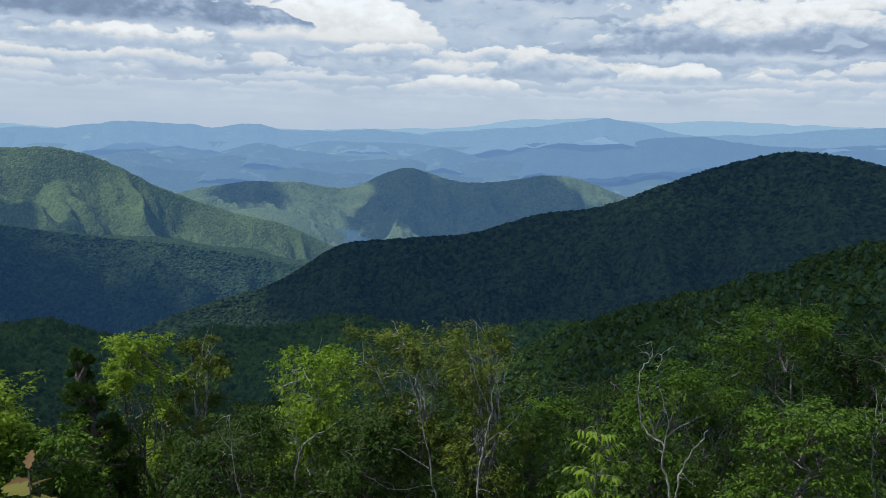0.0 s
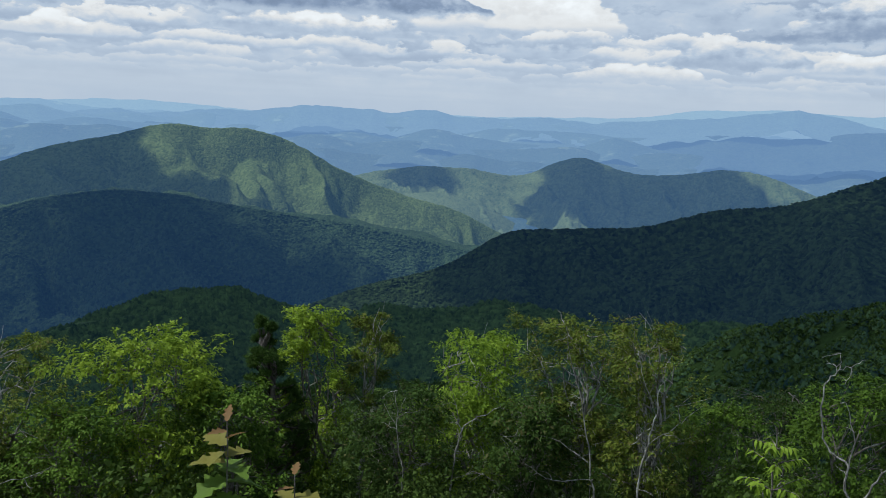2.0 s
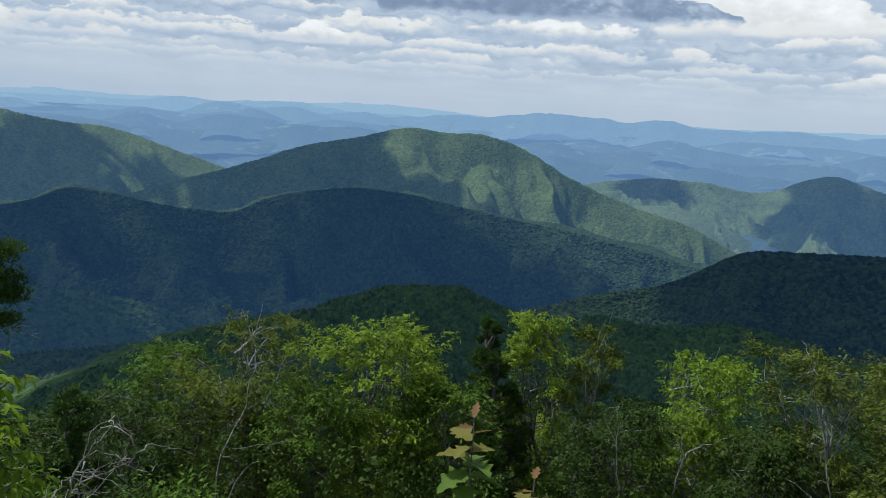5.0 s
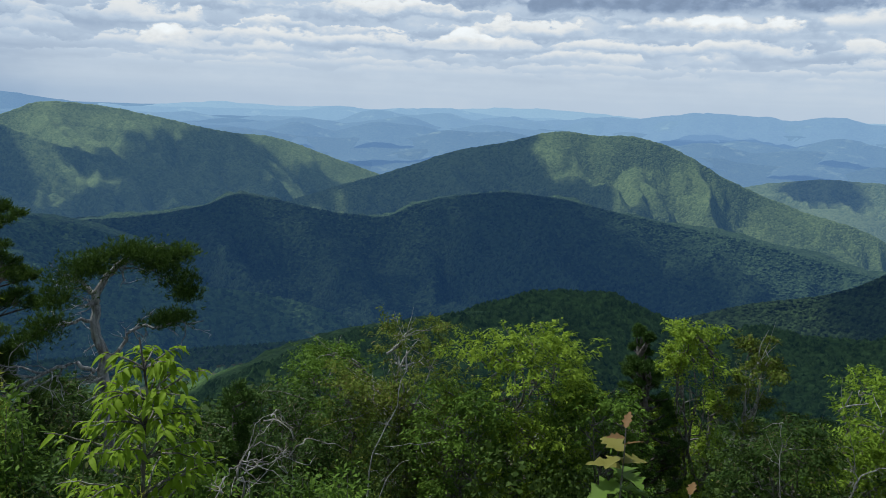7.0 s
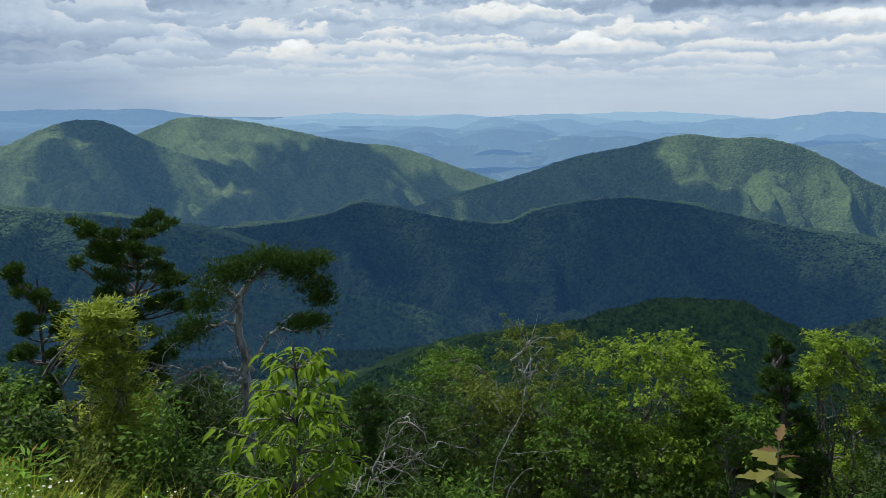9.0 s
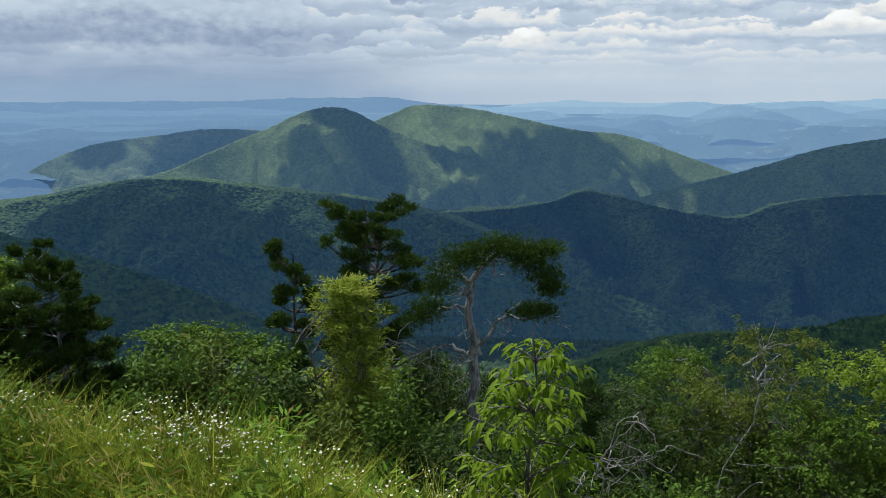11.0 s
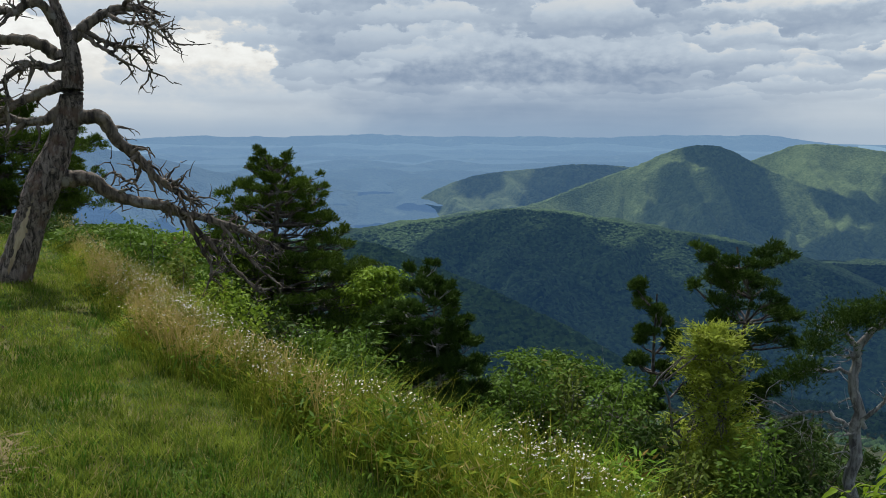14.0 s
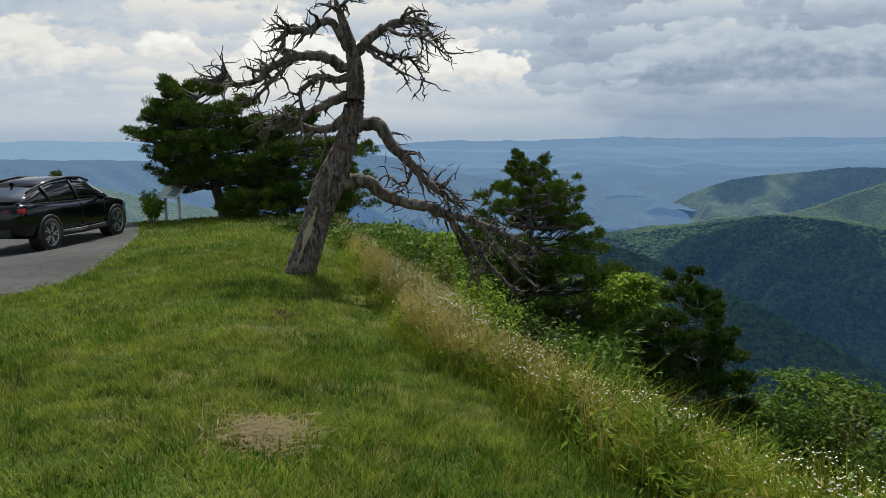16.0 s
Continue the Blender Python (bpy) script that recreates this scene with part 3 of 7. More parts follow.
HILLS = [
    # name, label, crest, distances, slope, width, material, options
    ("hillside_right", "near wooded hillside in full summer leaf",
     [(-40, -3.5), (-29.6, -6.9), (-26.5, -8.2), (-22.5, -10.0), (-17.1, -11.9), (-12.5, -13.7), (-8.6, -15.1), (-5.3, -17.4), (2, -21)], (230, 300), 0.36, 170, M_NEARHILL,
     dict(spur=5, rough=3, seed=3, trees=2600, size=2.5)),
    ("hillside_left", "wooded spur sloping down into the valley",
     [(30, -15.0), (38.4, -15.6), (42.2, -16.4), (47.7, -17.6), (53.2, -19.6), (60, -22.5)], (330, 260), 0.34, 170, M_KNOB,
     dict(spur=5, rough=3, seed=4, trees=7000, size=1.35)),
    ("wooded_knob", "round wooded knob below the overlook",
     [(19.5, -16.2), (21.9, -15.0), (23.9, -14.3), (26.8, -13.4), (30.8, -13.4), (34.9, -14.3), (39.1, -15.9), (44, -18)], (430, 400), 0.42, 170, M_KNOB,
     dict(spur=8, rough=3, seed=5, trees=7000, size=1.7)),
    ("low_knobs", "low wooded knobs on the valley floor",
     [(-14, -14.6), (-9.3, -13.8), (-4, -14.7), (0.6, -14.9), (3.1, -14.5), (5.6, -14.0), (7.7, -13.9), (10.5, -14.4), (13.4, -14.6), (16, -14.4), (18.6, -15.1), (22, -15.8)], (480, 480), 0.40, 190, M_KNOB,
     dict(spur=9, rough=3, seed=6, trees=7000, size=1.8)),
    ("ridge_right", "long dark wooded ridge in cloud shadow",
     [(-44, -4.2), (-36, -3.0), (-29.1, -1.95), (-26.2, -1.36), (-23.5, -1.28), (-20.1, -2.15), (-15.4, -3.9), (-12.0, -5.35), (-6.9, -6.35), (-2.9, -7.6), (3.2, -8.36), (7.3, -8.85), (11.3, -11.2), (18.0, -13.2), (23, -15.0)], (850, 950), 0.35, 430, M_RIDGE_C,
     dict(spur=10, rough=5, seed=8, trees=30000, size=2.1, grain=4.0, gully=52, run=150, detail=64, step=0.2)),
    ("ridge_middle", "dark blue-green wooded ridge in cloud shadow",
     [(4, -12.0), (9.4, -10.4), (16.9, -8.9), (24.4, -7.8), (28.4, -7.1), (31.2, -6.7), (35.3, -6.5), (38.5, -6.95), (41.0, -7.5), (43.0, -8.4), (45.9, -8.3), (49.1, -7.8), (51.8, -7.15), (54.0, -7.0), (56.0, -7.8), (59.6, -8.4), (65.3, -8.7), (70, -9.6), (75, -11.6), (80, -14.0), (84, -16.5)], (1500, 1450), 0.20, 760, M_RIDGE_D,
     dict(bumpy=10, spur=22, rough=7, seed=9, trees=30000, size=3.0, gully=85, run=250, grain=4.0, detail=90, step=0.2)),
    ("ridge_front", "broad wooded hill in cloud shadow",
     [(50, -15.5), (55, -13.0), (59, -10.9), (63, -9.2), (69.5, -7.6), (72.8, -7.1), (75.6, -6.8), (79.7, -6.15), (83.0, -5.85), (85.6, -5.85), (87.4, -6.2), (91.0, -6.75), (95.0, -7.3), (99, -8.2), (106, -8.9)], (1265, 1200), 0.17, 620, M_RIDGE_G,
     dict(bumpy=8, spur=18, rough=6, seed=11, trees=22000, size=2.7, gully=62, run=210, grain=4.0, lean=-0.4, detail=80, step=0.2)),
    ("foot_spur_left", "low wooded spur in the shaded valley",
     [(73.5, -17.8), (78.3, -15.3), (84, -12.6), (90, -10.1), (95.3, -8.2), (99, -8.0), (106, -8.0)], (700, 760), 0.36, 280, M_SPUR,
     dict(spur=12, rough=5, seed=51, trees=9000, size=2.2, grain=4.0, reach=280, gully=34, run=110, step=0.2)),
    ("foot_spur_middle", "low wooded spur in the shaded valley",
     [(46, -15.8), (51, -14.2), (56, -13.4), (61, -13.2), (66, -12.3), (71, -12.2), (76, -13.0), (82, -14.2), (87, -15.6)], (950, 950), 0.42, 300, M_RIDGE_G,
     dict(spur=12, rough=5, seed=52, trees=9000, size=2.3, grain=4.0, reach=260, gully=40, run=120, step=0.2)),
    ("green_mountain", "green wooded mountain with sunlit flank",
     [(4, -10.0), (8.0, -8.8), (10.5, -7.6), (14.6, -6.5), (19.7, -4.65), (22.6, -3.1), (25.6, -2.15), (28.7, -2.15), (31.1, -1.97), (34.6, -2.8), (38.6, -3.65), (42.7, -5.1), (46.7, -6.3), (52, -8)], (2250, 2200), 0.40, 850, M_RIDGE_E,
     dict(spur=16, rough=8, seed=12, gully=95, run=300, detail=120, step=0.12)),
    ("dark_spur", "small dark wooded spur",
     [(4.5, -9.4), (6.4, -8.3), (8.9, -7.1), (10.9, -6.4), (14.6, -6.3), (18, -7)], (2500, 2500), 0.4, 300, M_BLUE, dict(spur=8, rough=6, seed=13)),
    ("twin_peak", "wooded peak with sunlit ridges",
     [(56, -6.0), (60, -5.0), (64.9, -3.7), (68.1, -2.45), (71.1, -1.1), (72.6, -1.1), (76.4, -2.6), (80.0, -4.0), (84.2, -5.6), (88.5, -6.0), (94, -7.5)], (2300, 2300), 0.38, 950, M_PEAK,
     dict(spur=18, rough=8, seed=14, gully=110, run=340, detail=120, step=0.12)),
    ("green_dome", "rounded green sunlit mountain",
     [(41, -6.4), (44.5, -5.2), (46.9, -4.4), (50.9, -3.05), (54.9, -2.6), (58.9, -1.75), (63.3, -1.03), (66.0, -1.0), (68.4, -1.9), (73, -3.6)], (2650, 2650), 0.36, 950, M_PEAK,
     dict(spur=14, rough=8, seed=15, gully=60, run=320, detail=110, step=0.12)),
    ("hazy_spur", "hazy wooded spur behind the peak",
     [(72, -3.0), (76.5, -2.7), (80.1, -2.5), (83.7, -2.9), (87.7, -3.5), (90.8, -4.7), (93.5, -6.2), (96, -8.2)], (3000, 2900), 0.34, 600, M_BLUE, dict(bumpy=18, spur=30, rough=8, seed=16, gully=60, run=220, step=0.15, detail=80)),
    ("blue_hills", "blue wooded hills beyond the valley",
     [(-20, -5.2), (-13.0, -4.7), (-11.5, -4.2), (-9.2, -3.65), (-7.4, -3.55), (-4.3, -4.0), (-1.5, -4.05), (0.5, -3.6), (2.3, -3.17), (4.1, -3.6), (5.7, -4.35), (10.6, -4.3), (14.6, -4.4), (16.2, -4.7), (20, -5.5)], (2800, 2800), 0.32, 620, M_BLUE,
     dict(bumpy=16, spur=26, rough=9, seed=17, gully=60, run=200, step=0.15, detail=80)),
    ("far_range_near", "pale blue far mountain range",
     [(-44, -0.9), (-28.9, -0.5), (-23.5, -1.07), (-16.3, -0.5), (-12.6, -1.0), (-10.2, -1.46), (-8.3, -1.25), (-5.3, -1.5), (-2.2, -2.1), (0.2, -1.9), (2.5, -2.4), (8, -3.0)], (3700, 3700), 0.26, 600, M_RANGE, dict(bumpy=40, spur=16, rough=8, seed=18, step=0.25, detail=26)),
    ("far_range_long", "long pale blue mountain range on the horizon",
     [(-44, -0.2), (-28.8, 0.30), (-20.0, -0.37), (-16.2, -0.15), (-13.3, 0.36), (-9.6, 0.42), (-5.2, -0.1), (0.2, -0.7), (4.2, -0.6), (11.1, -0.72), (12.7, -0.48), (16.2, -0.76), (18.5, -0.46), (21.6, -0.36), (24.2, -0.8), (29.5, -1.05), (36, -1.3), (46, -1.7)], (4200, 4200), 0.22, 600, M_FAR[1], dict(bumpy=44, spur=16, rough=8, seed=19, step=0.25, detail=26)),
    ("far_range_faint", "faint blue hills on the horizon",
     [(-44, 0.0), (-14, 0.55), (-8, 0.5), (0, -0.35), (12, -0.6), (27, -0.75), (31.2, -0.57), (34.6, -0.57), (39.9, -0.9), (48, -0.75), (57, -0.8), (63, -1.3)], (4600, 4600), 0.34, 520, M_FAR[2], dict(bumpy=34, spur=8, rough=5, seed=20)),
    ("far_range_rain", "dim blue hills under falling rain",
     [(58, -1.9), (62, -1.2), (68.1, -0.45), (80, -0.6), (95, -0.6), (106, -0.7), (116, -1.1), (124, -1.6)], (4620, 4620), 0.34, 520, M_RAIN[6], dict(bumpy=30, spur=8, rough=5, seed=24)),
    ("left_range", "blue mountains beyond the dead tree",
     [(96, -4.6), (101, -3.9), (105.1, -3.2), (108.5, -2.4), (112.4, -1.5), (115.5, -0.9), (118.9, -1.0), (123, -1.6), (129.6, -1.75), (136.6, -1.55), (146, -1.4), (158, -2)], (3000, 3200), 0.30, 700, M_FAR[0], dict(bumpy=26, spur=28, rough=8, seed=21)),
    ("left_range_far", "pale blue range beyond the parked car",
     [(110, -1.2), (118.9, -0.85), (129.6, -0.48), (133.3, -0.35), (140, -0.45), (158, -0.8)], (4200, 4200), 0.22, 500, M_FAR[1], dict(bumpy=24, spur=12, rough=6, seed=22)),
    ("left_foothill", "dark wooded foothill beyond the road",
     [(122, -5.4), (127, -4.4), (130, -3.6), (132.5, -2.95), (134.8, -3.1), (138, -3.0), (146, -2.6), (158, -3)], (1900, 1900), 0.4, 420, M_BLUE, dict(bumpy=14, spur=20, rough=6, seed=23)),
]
# low ranges one behind another across the plain, each with more haze painted in
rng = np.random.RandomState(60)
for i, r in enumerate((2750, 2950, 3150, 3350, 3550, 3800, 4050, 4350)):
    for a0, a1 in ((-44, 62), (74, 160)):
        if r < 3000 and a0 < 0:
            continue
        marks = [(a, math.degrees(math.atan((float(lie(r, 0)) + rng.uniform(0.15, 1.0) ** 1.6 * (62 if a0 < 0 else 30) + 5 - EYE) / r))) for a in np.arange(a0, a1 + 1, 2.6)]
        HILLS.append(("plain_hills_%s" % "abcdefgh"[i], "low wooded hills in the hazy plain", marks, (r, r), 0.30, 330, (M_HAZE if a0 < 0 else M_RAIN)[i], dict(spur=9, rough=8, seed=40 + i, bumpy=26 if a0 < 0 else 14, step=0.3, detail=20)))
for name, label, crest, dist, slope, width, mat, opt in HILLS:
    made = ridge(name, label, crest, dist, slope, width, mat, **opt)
    if opt.get("trees"):
        ob, pts, sz = made
        if name == "hillside_right":
            me = leafy_crowns("forest", pts, sz * 1.2, M_CARDS, opt["seed"], cards=64, card=0.19)
            inner = crowns("forest", pts, sz * 0.95, M_KNOB, 71, DOME, jitter=0.2, tall=1.0)
            tagged(new("forest", inner), "rounded broadleaf crowns on the near hillside", "forest", kind="stuff")
        else:
            me = crowns("forest", pts, sz, mat, opt["seed"], DOME if dist[0] < 700 else CAP, jitter=0.25, tall=1.0 if dist[0] < 700 else 0.5, smooth=dist[0] > 700)
        tagged(new("forest", me), "dense broadleaf forest canopy on a mountainside", "forest", kind="stuff")

# the forest on the slope below the overlook
rng = np.random.RandomState(77)
for n, r0, r1, cards, card in ((1000, 48, 130, 200, 0.088), (2600, 130, 400, 64, 0.18)):
    ta, tr = rng.uniform(-45, 112, n), np.sqrt(rng.uniform(r0 ** 2, r1 ** 2, n))
    tx, ty = -np.sin(np.radians(ta)) * tr, np.cos(np.radians(ta)) * tr
    tz = lie(tx, ty)
    low = EYE + tr * np.tan(np.radians(np.where(tr < 130, -20.5, -18.0)))
    hgt = np.minimum(rng.uniform(5, 12, n), np.maximum(low - tz, 1.5))
    keep = tz < low - 1
    pts = np.stack([tx, ty, tz + hgt - 2.2], -1)[keep]
    me = leafy_crowns("forest", pts, rng.uniform(2.2, 4.0, keep.sum()), M_CARDS, n, cards=cards, card=card)
    tagged(new("forest", me), "green broadleaf canopy below the overlook", "forest", kind="stuff")

# undergrowth close below the overlook
rng = np.random.RandomState(78)
n = 420
ta, tr = rng.uniform(-40, 66, n), np.sqrt(rng.uniform(21.0 ** 2, 50.0 ** 2, n))
tx, ty = -np.sin(np.radians(ta)) * tr, np.cos(np.radians(ta)) * tr
tz = lie(tx, ty)
low = EYE + tr * np.tan(np.radians(rng.uniform(-29.0, -22.0, n)))
pts = np.stack([tx, ty, np.maximum(np.minimum(tz + rng.uniform(1.5, 5.0, n), low - 0.8), tz + 0.3)], -1)
me = leafy_crowns("undergrowth", pts, rng.uniform(0.9, 1.7, n), M_UNDER, 79, cards=260, card=0.060)
tagged(new("undergrowth", me), "dull-green leafy undergrowth between the trees", "undergrowth", kind="stuff")

# woods on the valley floor
rng = np.random.RandomState(91)
n = 24000
ta, tr = rng.uniform(-25, 108, n), np.sqrt(rng.uniform(420 ** 2, 1450 ** 2, n))
tx, ty = -np.sin(np.radians(ta)) * tr, np.cos(np.radians(ta)) * tr
pts = np.stack([tx, ty, lie(tx, ty) + (fbm(tx, ty, 130.0, 5) - 0.5) * 26 * soft_step(tr, 200, 900) + 1.5], -1)
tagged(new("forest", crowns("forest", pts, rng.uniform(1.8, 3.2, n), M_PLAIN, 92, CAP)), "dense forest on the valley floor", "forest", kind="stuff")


# ---- unseen fair-weather clouds, added overhead to cast shadows on the mountains ----
def cloud_look(g, s, clear=0.14):
    g.put(s.inputs["Base Color"], g.mix(g.noise(g.coords(), 0.01, 5.0, 0.6), (0.7, 0.7, 0.72), (0.86, 0.86, 0.86)))
    s.inputs["Roughness"].default_value = 1.0
    # a little sun still comes through
    thin = g.nodes.new("ShaderNodeBsdfTransparent")
    mx = g.nodes.new("ShaderNodeMixShader")
    mx.inputs[0].default_value = clear
    g.links.new(s.outputs[0], mx.inputs[1])
    g.links.new(thin.outputs[0], mx.inputs[2])
    g.links.new(mx.outputs[0], g.nodes["Material Output"].inputs[0])


M_CLOUD = material("cloud", cloud_look)
M_THIN = material("thin_cloud", lambda g, s: cloud_look(g, s, 0.84))
CLOUD_HEIGHT = 1150.0


def cumulus(az, r, wide, deep, z, seed):
    """An unseen flat-based cumulus, put up to shade the land at (az, r)."""
    rng = np.random.RandomState(seed)
    x, y = place(az, r)
    z = float(lie(x, y)) + 40 if z is None else z
    c = Vector((x, y, z)) + SUN_DIR * ((CLOUD_HEIGHT - z) / SUN_DIR.z)
    n = 42
    a, k = rng.rand(n) * 6.283, np.sqrt(rng.rand(n)) * 0.82
    t, o = radians(az), np.stack([np.cos(a) * k * wide, np.sin(a) * k * deep], -1)
    px = c.x + o[:, 0] * math.cos(t) - o[:, 1] * math.sin(t)
    py = c.y + o[:, 0] * math.sin(t) + o[:, 1] * math.cos(t)
    size = (1.05 - k) * 0.45 * min(wide, deep) + 0.16 * min(wide, deep)
    pts = np.stack([px, py, c.z + size * 0.35], -1)
    me = crowns("shade_cloud", pts, size, M_THIN if r < 200 or 1000 < r < 1500 else M_CLOUD, seed, ICO1, 0.10, 0.55)
    tagged(new("shade_cloud", me), "unseen white cumulus cloud added overhead to cast shade", "cloud", kind="structure")


# each placed for its shade; (-24, 185) and (-30, 33) dim the near slope
for i, row in enumerate([(-12, 800, 430, 260, None), (14, 480, 300, 130, None), (36, 420, 200, 120, None), (52, 270, 150, 110, None), (34, 850, 330, 190, None), (64, 900, 330, 130, None), (18, 1150, 330, 300, None), (42, 1200, 480, 390, None), (28, 1360, 300, 230, None), (62, 1270, 330, 300, None), (84, 960, 300, 220, None), (58, 760, 300, 150, None),
                         (38.5, 2110, 285, 235, -160), (31, 1960, 145, 95, -190), (24, 1830, 260, 82, -215), (20.5, 1900, 195, 68, -270), (14.5, 2105, 58, 44, -303),
                         (56.5, 2300, 310, 180, -200), (51, 2340, 165, 95, -222), (60.5, 2010, 340, 180, -240), (70.2, 2240, 112, 155, -120), (74.0, 2100, 90, 120, -172), (70, 1840, 390, 180, -200), (80.5, 2860, 210, 190, -150),
                         (62.4, 2310, 120, 85, -180), (67, 2050, 180, 100, -200), (52, 2180, 220, 90, -250), (84, 700, 180, 120, None), (3.0, 2520, 280, 220, -235), (-4.0, 2580, 390, 250, -220), (14.5, 2750, 120, 80, -225), (104, 1300, 300, 250, None), (-24, 185, 235, 165, None), (-30, 33, 11, 12, -8), (66, 700, 210, 150, None),
                         (13.0, 2765, 80, 75, -245), (3.2, 2760, 130, 110, -200), (-5.0, 2790, 250, 100, -205), (48.3, 2505, 200, 62, -255), (57.5, 2490, 170, 80, -175), (54.0, 2530, 150, 110, -195), (87.2, 2890, 120, 70, -215), (44.2, 2170, 120, 150, -245)]):
    cumulus(*row, 500 + i)

# ---- plants: how they are grown ----
M_BARK = bark("grey_bark", (0.05, 0.042, 0.034), (0.20, 0.18, 0.15), 10.0, (0.32, 0.34, 0.28))
M_PALE = bark("pale_bark", (0.09, 0.085, 0.072), (0.42, 0.405, 0.36), 14.0)
M_PINEBARK = bark("pine_bark", (0.035, 0.028, 0.024), (0.15, 0.125, 0.105), 10.0, (0.24, 0.24, 0.21))
M_GREYPINE = bark("grey_pine_bark", (0.10, 0.095, 0.088), (0.38, 0.37, 0.345), 13.0, (0.46, 0.46, 0.43))
M_DEAD = bark("dead_wood", (0.026, 0.019, 0.014), (0.205, 0.162, 0.125), 9.0, (0.25, 0.225, 0.19))
M_BONE = bark("weathered_branch", (0.11, 0.10, 0.085), (0.35, 0.325, 0.285), 12.0)
L_BRIGHT = foliage("bright_leaves", (0.052, 0.112, 0.011), (0.37, 0.51, 0.050), seep=0.38)
L_MAPLE = foliage("maple_leaves", (0.062, 0.122, 0.012), (0.42, 0.55, 0.052), seep=0.38)
L_MID = foliage("oak_leaves", (0.028, 0.066, 0.010), (0.195, 0.310, 0.036))
L_OLIVE = foliage("olive_leaves", (0.036, 0.066, 0.010), (0.245, 0.300, 0.042), (0.17, 0.15, 0.045))
L_DULL = foliage("dull_leaves", (0.015, 0.037, 0.008), (0.090, 0.150, 0.026), (0.10, 0.10, 0.035))
L_DARK = foliage("spruce_needles", (0.018, 0.042, 0.010), (0.11, 0.185, 0.034), rough=0.6, seep=0.12)
L_PINE = foliage("pine_needles", (0.016, 0.038, 0.006), (0.175, 0.255, 0.034), rough=0.55, seep=0.12, gloss=0.06)
L_DEEP = foliage("deep_green_needles", (0.014, 0.036, 0.007), (0.12, 0.19, 0.032), rough=0.55, seep=0.12, gloss=0.05)
L_LIME = foliage("yellow_green_leaves", (0.11, 0.16, 0.014), (0.47, 0.53, 0.07))
L_CHEST = foliage("chestnut_leaves", (0.080, 0.15, 0.008), (0.34, 0.47, 0.032), (0.30, 0.22, 0.03), seep=0.45)
L_FERN = foliage("sumac_leaves", (0.055, 0.135, 0.009), (0.26, 0.44, 0.036), (0.20, 0.12, 0.03))


def part(name, me, parent, label="", at=None):
    """A mesh as one part of a thing."""
    ob = new(name, me)
    ob.parent = parent
    if at is not None:
        ob.matrix_basis = at
    if label:
        ob["label"] = label
    return ob


def thing(name, label, category, at, group=""):
    ob = new(name)
    ob.empty_display_size = 0.3
    ob.matrix_basis = at
    return tagged(ob, label, category, group)


class Wood:
    """Gathers tapered tubes into one mesh."""

    def __init__(self, sides=6):
        self.v, self.f, self.n, self.sides = [], [], 0, sides

    def tube(self, pts, radii, knobby=0.0, rng=None):
        pts, radii, k = np.asarray(pts, float), np.asarray(radii, float), self.sides
        tan = np.gradient(pts, axis=0)
        tan /= np.linalg.norm(tan, axis=1, keepdims=True) + 1e-9
        ref = np.array([0.31, 0.87, 0.11]) if abs(tan[0, 2]) > 0.7 else np.array([0.1, 0.2, 1.0])
        u = np.cross(tan, ref)
        u /= np.linalg.norm(u, axis=1, keepdims=True) + 1e-9
        w = np.cross(tan, u)
        a = np.arange(k) * 2 * math.pi / k
        rr = radii[:, None] * (1 + (rng.uniform(-knobby, knobby, (len(pts), k)) if rng is not None else 0))
        ring = pts[:, None] + rr[..., None] * (np.cos(a)[None, :, None] * u[:, None] + np.sin(a)[None, :, None] * w[:, None])
        self.v.append(ring.reshape(-1, 3))
        self.f.append(grid_faces(len(pts), k, True) + self.n)
        self.n += len(pts) * k

    def mesh(self, name, mat):
        return mesh_of(name, np.concatenate(self.v), np.concatenate(self.f), mat, True)


def bend(rng, a, b, n, wob, sag=0.0):
    """A crooked line from a to b."""
    t = np.linspace(0, 1, n)[:, None]
    p = np.asarray(a)[None] * (1 - t) + np.asarray(b)[None] * t
    L = np.linalg.norm(np.asarray(b) - np.asarray(a))
    o = np.cumsum(rng.normal(size=(n, 3)), axis=0)
    o = o - t * o[-1]
    p = p + o * wob * L / math.sqrt(n)
    p[:, 2] += sag * L * 4 * (t * (1 - t))[:, 0]
    return p


def taper(r0, r1, n):
    return r0 + (r1 - r0) * np.linspace(0, 1, n) ** 0.8


def leaf_mesh(name, pos, size, mat, rng, flat=0.5, long=1.0, droop=0.0, out=None):
    """Leaves as small folded diamonds. flat: how much they lie level; out: outward ways for drooping sprays."""
    n = len(pos)
    nor = rng.normal(size=(n, 3)) * (1 - flat)
    nor[:, 2] += flat * 1.2
    nor /= np.linalg.norm(nor, axis=1, keepdims=True) + 1e-9
    d = rng.normal(size=(n, 3)) if out is None else out + rng.normal(size=(n, 3)) * 0.45
    d = d - nor * np.sum(d * nor, axis=1, keepdims=True)
    d /= np.linalg.norm(d, axis=1, keepdims=True) + 1e-9
    d[:, 2] -= droop
    s = np.cross(nor, d)
    s /= np.linalg.norm(s, axis=1, keepdims=True) + 1e-9
    L = np.asarray(size) * rng.uniform(0.6, 1.3, n)
    L = L[:, None]
    w = L * 0.30 / long
    q = np.stack([pos, pos + d * L * 0.45 * long + s * w + nor * w * 0.35, pos + d * L * long, pos + d * L * 0.45 * long - s * w + nor * w * 0.35], 1)
    return mesh_of(name, q.reshape(-1, 3), np.arange(4 * n).reshape(-1, 4), mat)


def stand(az, d):
    x, y = place(az, d)
    return x, y, float(lie(x, y))


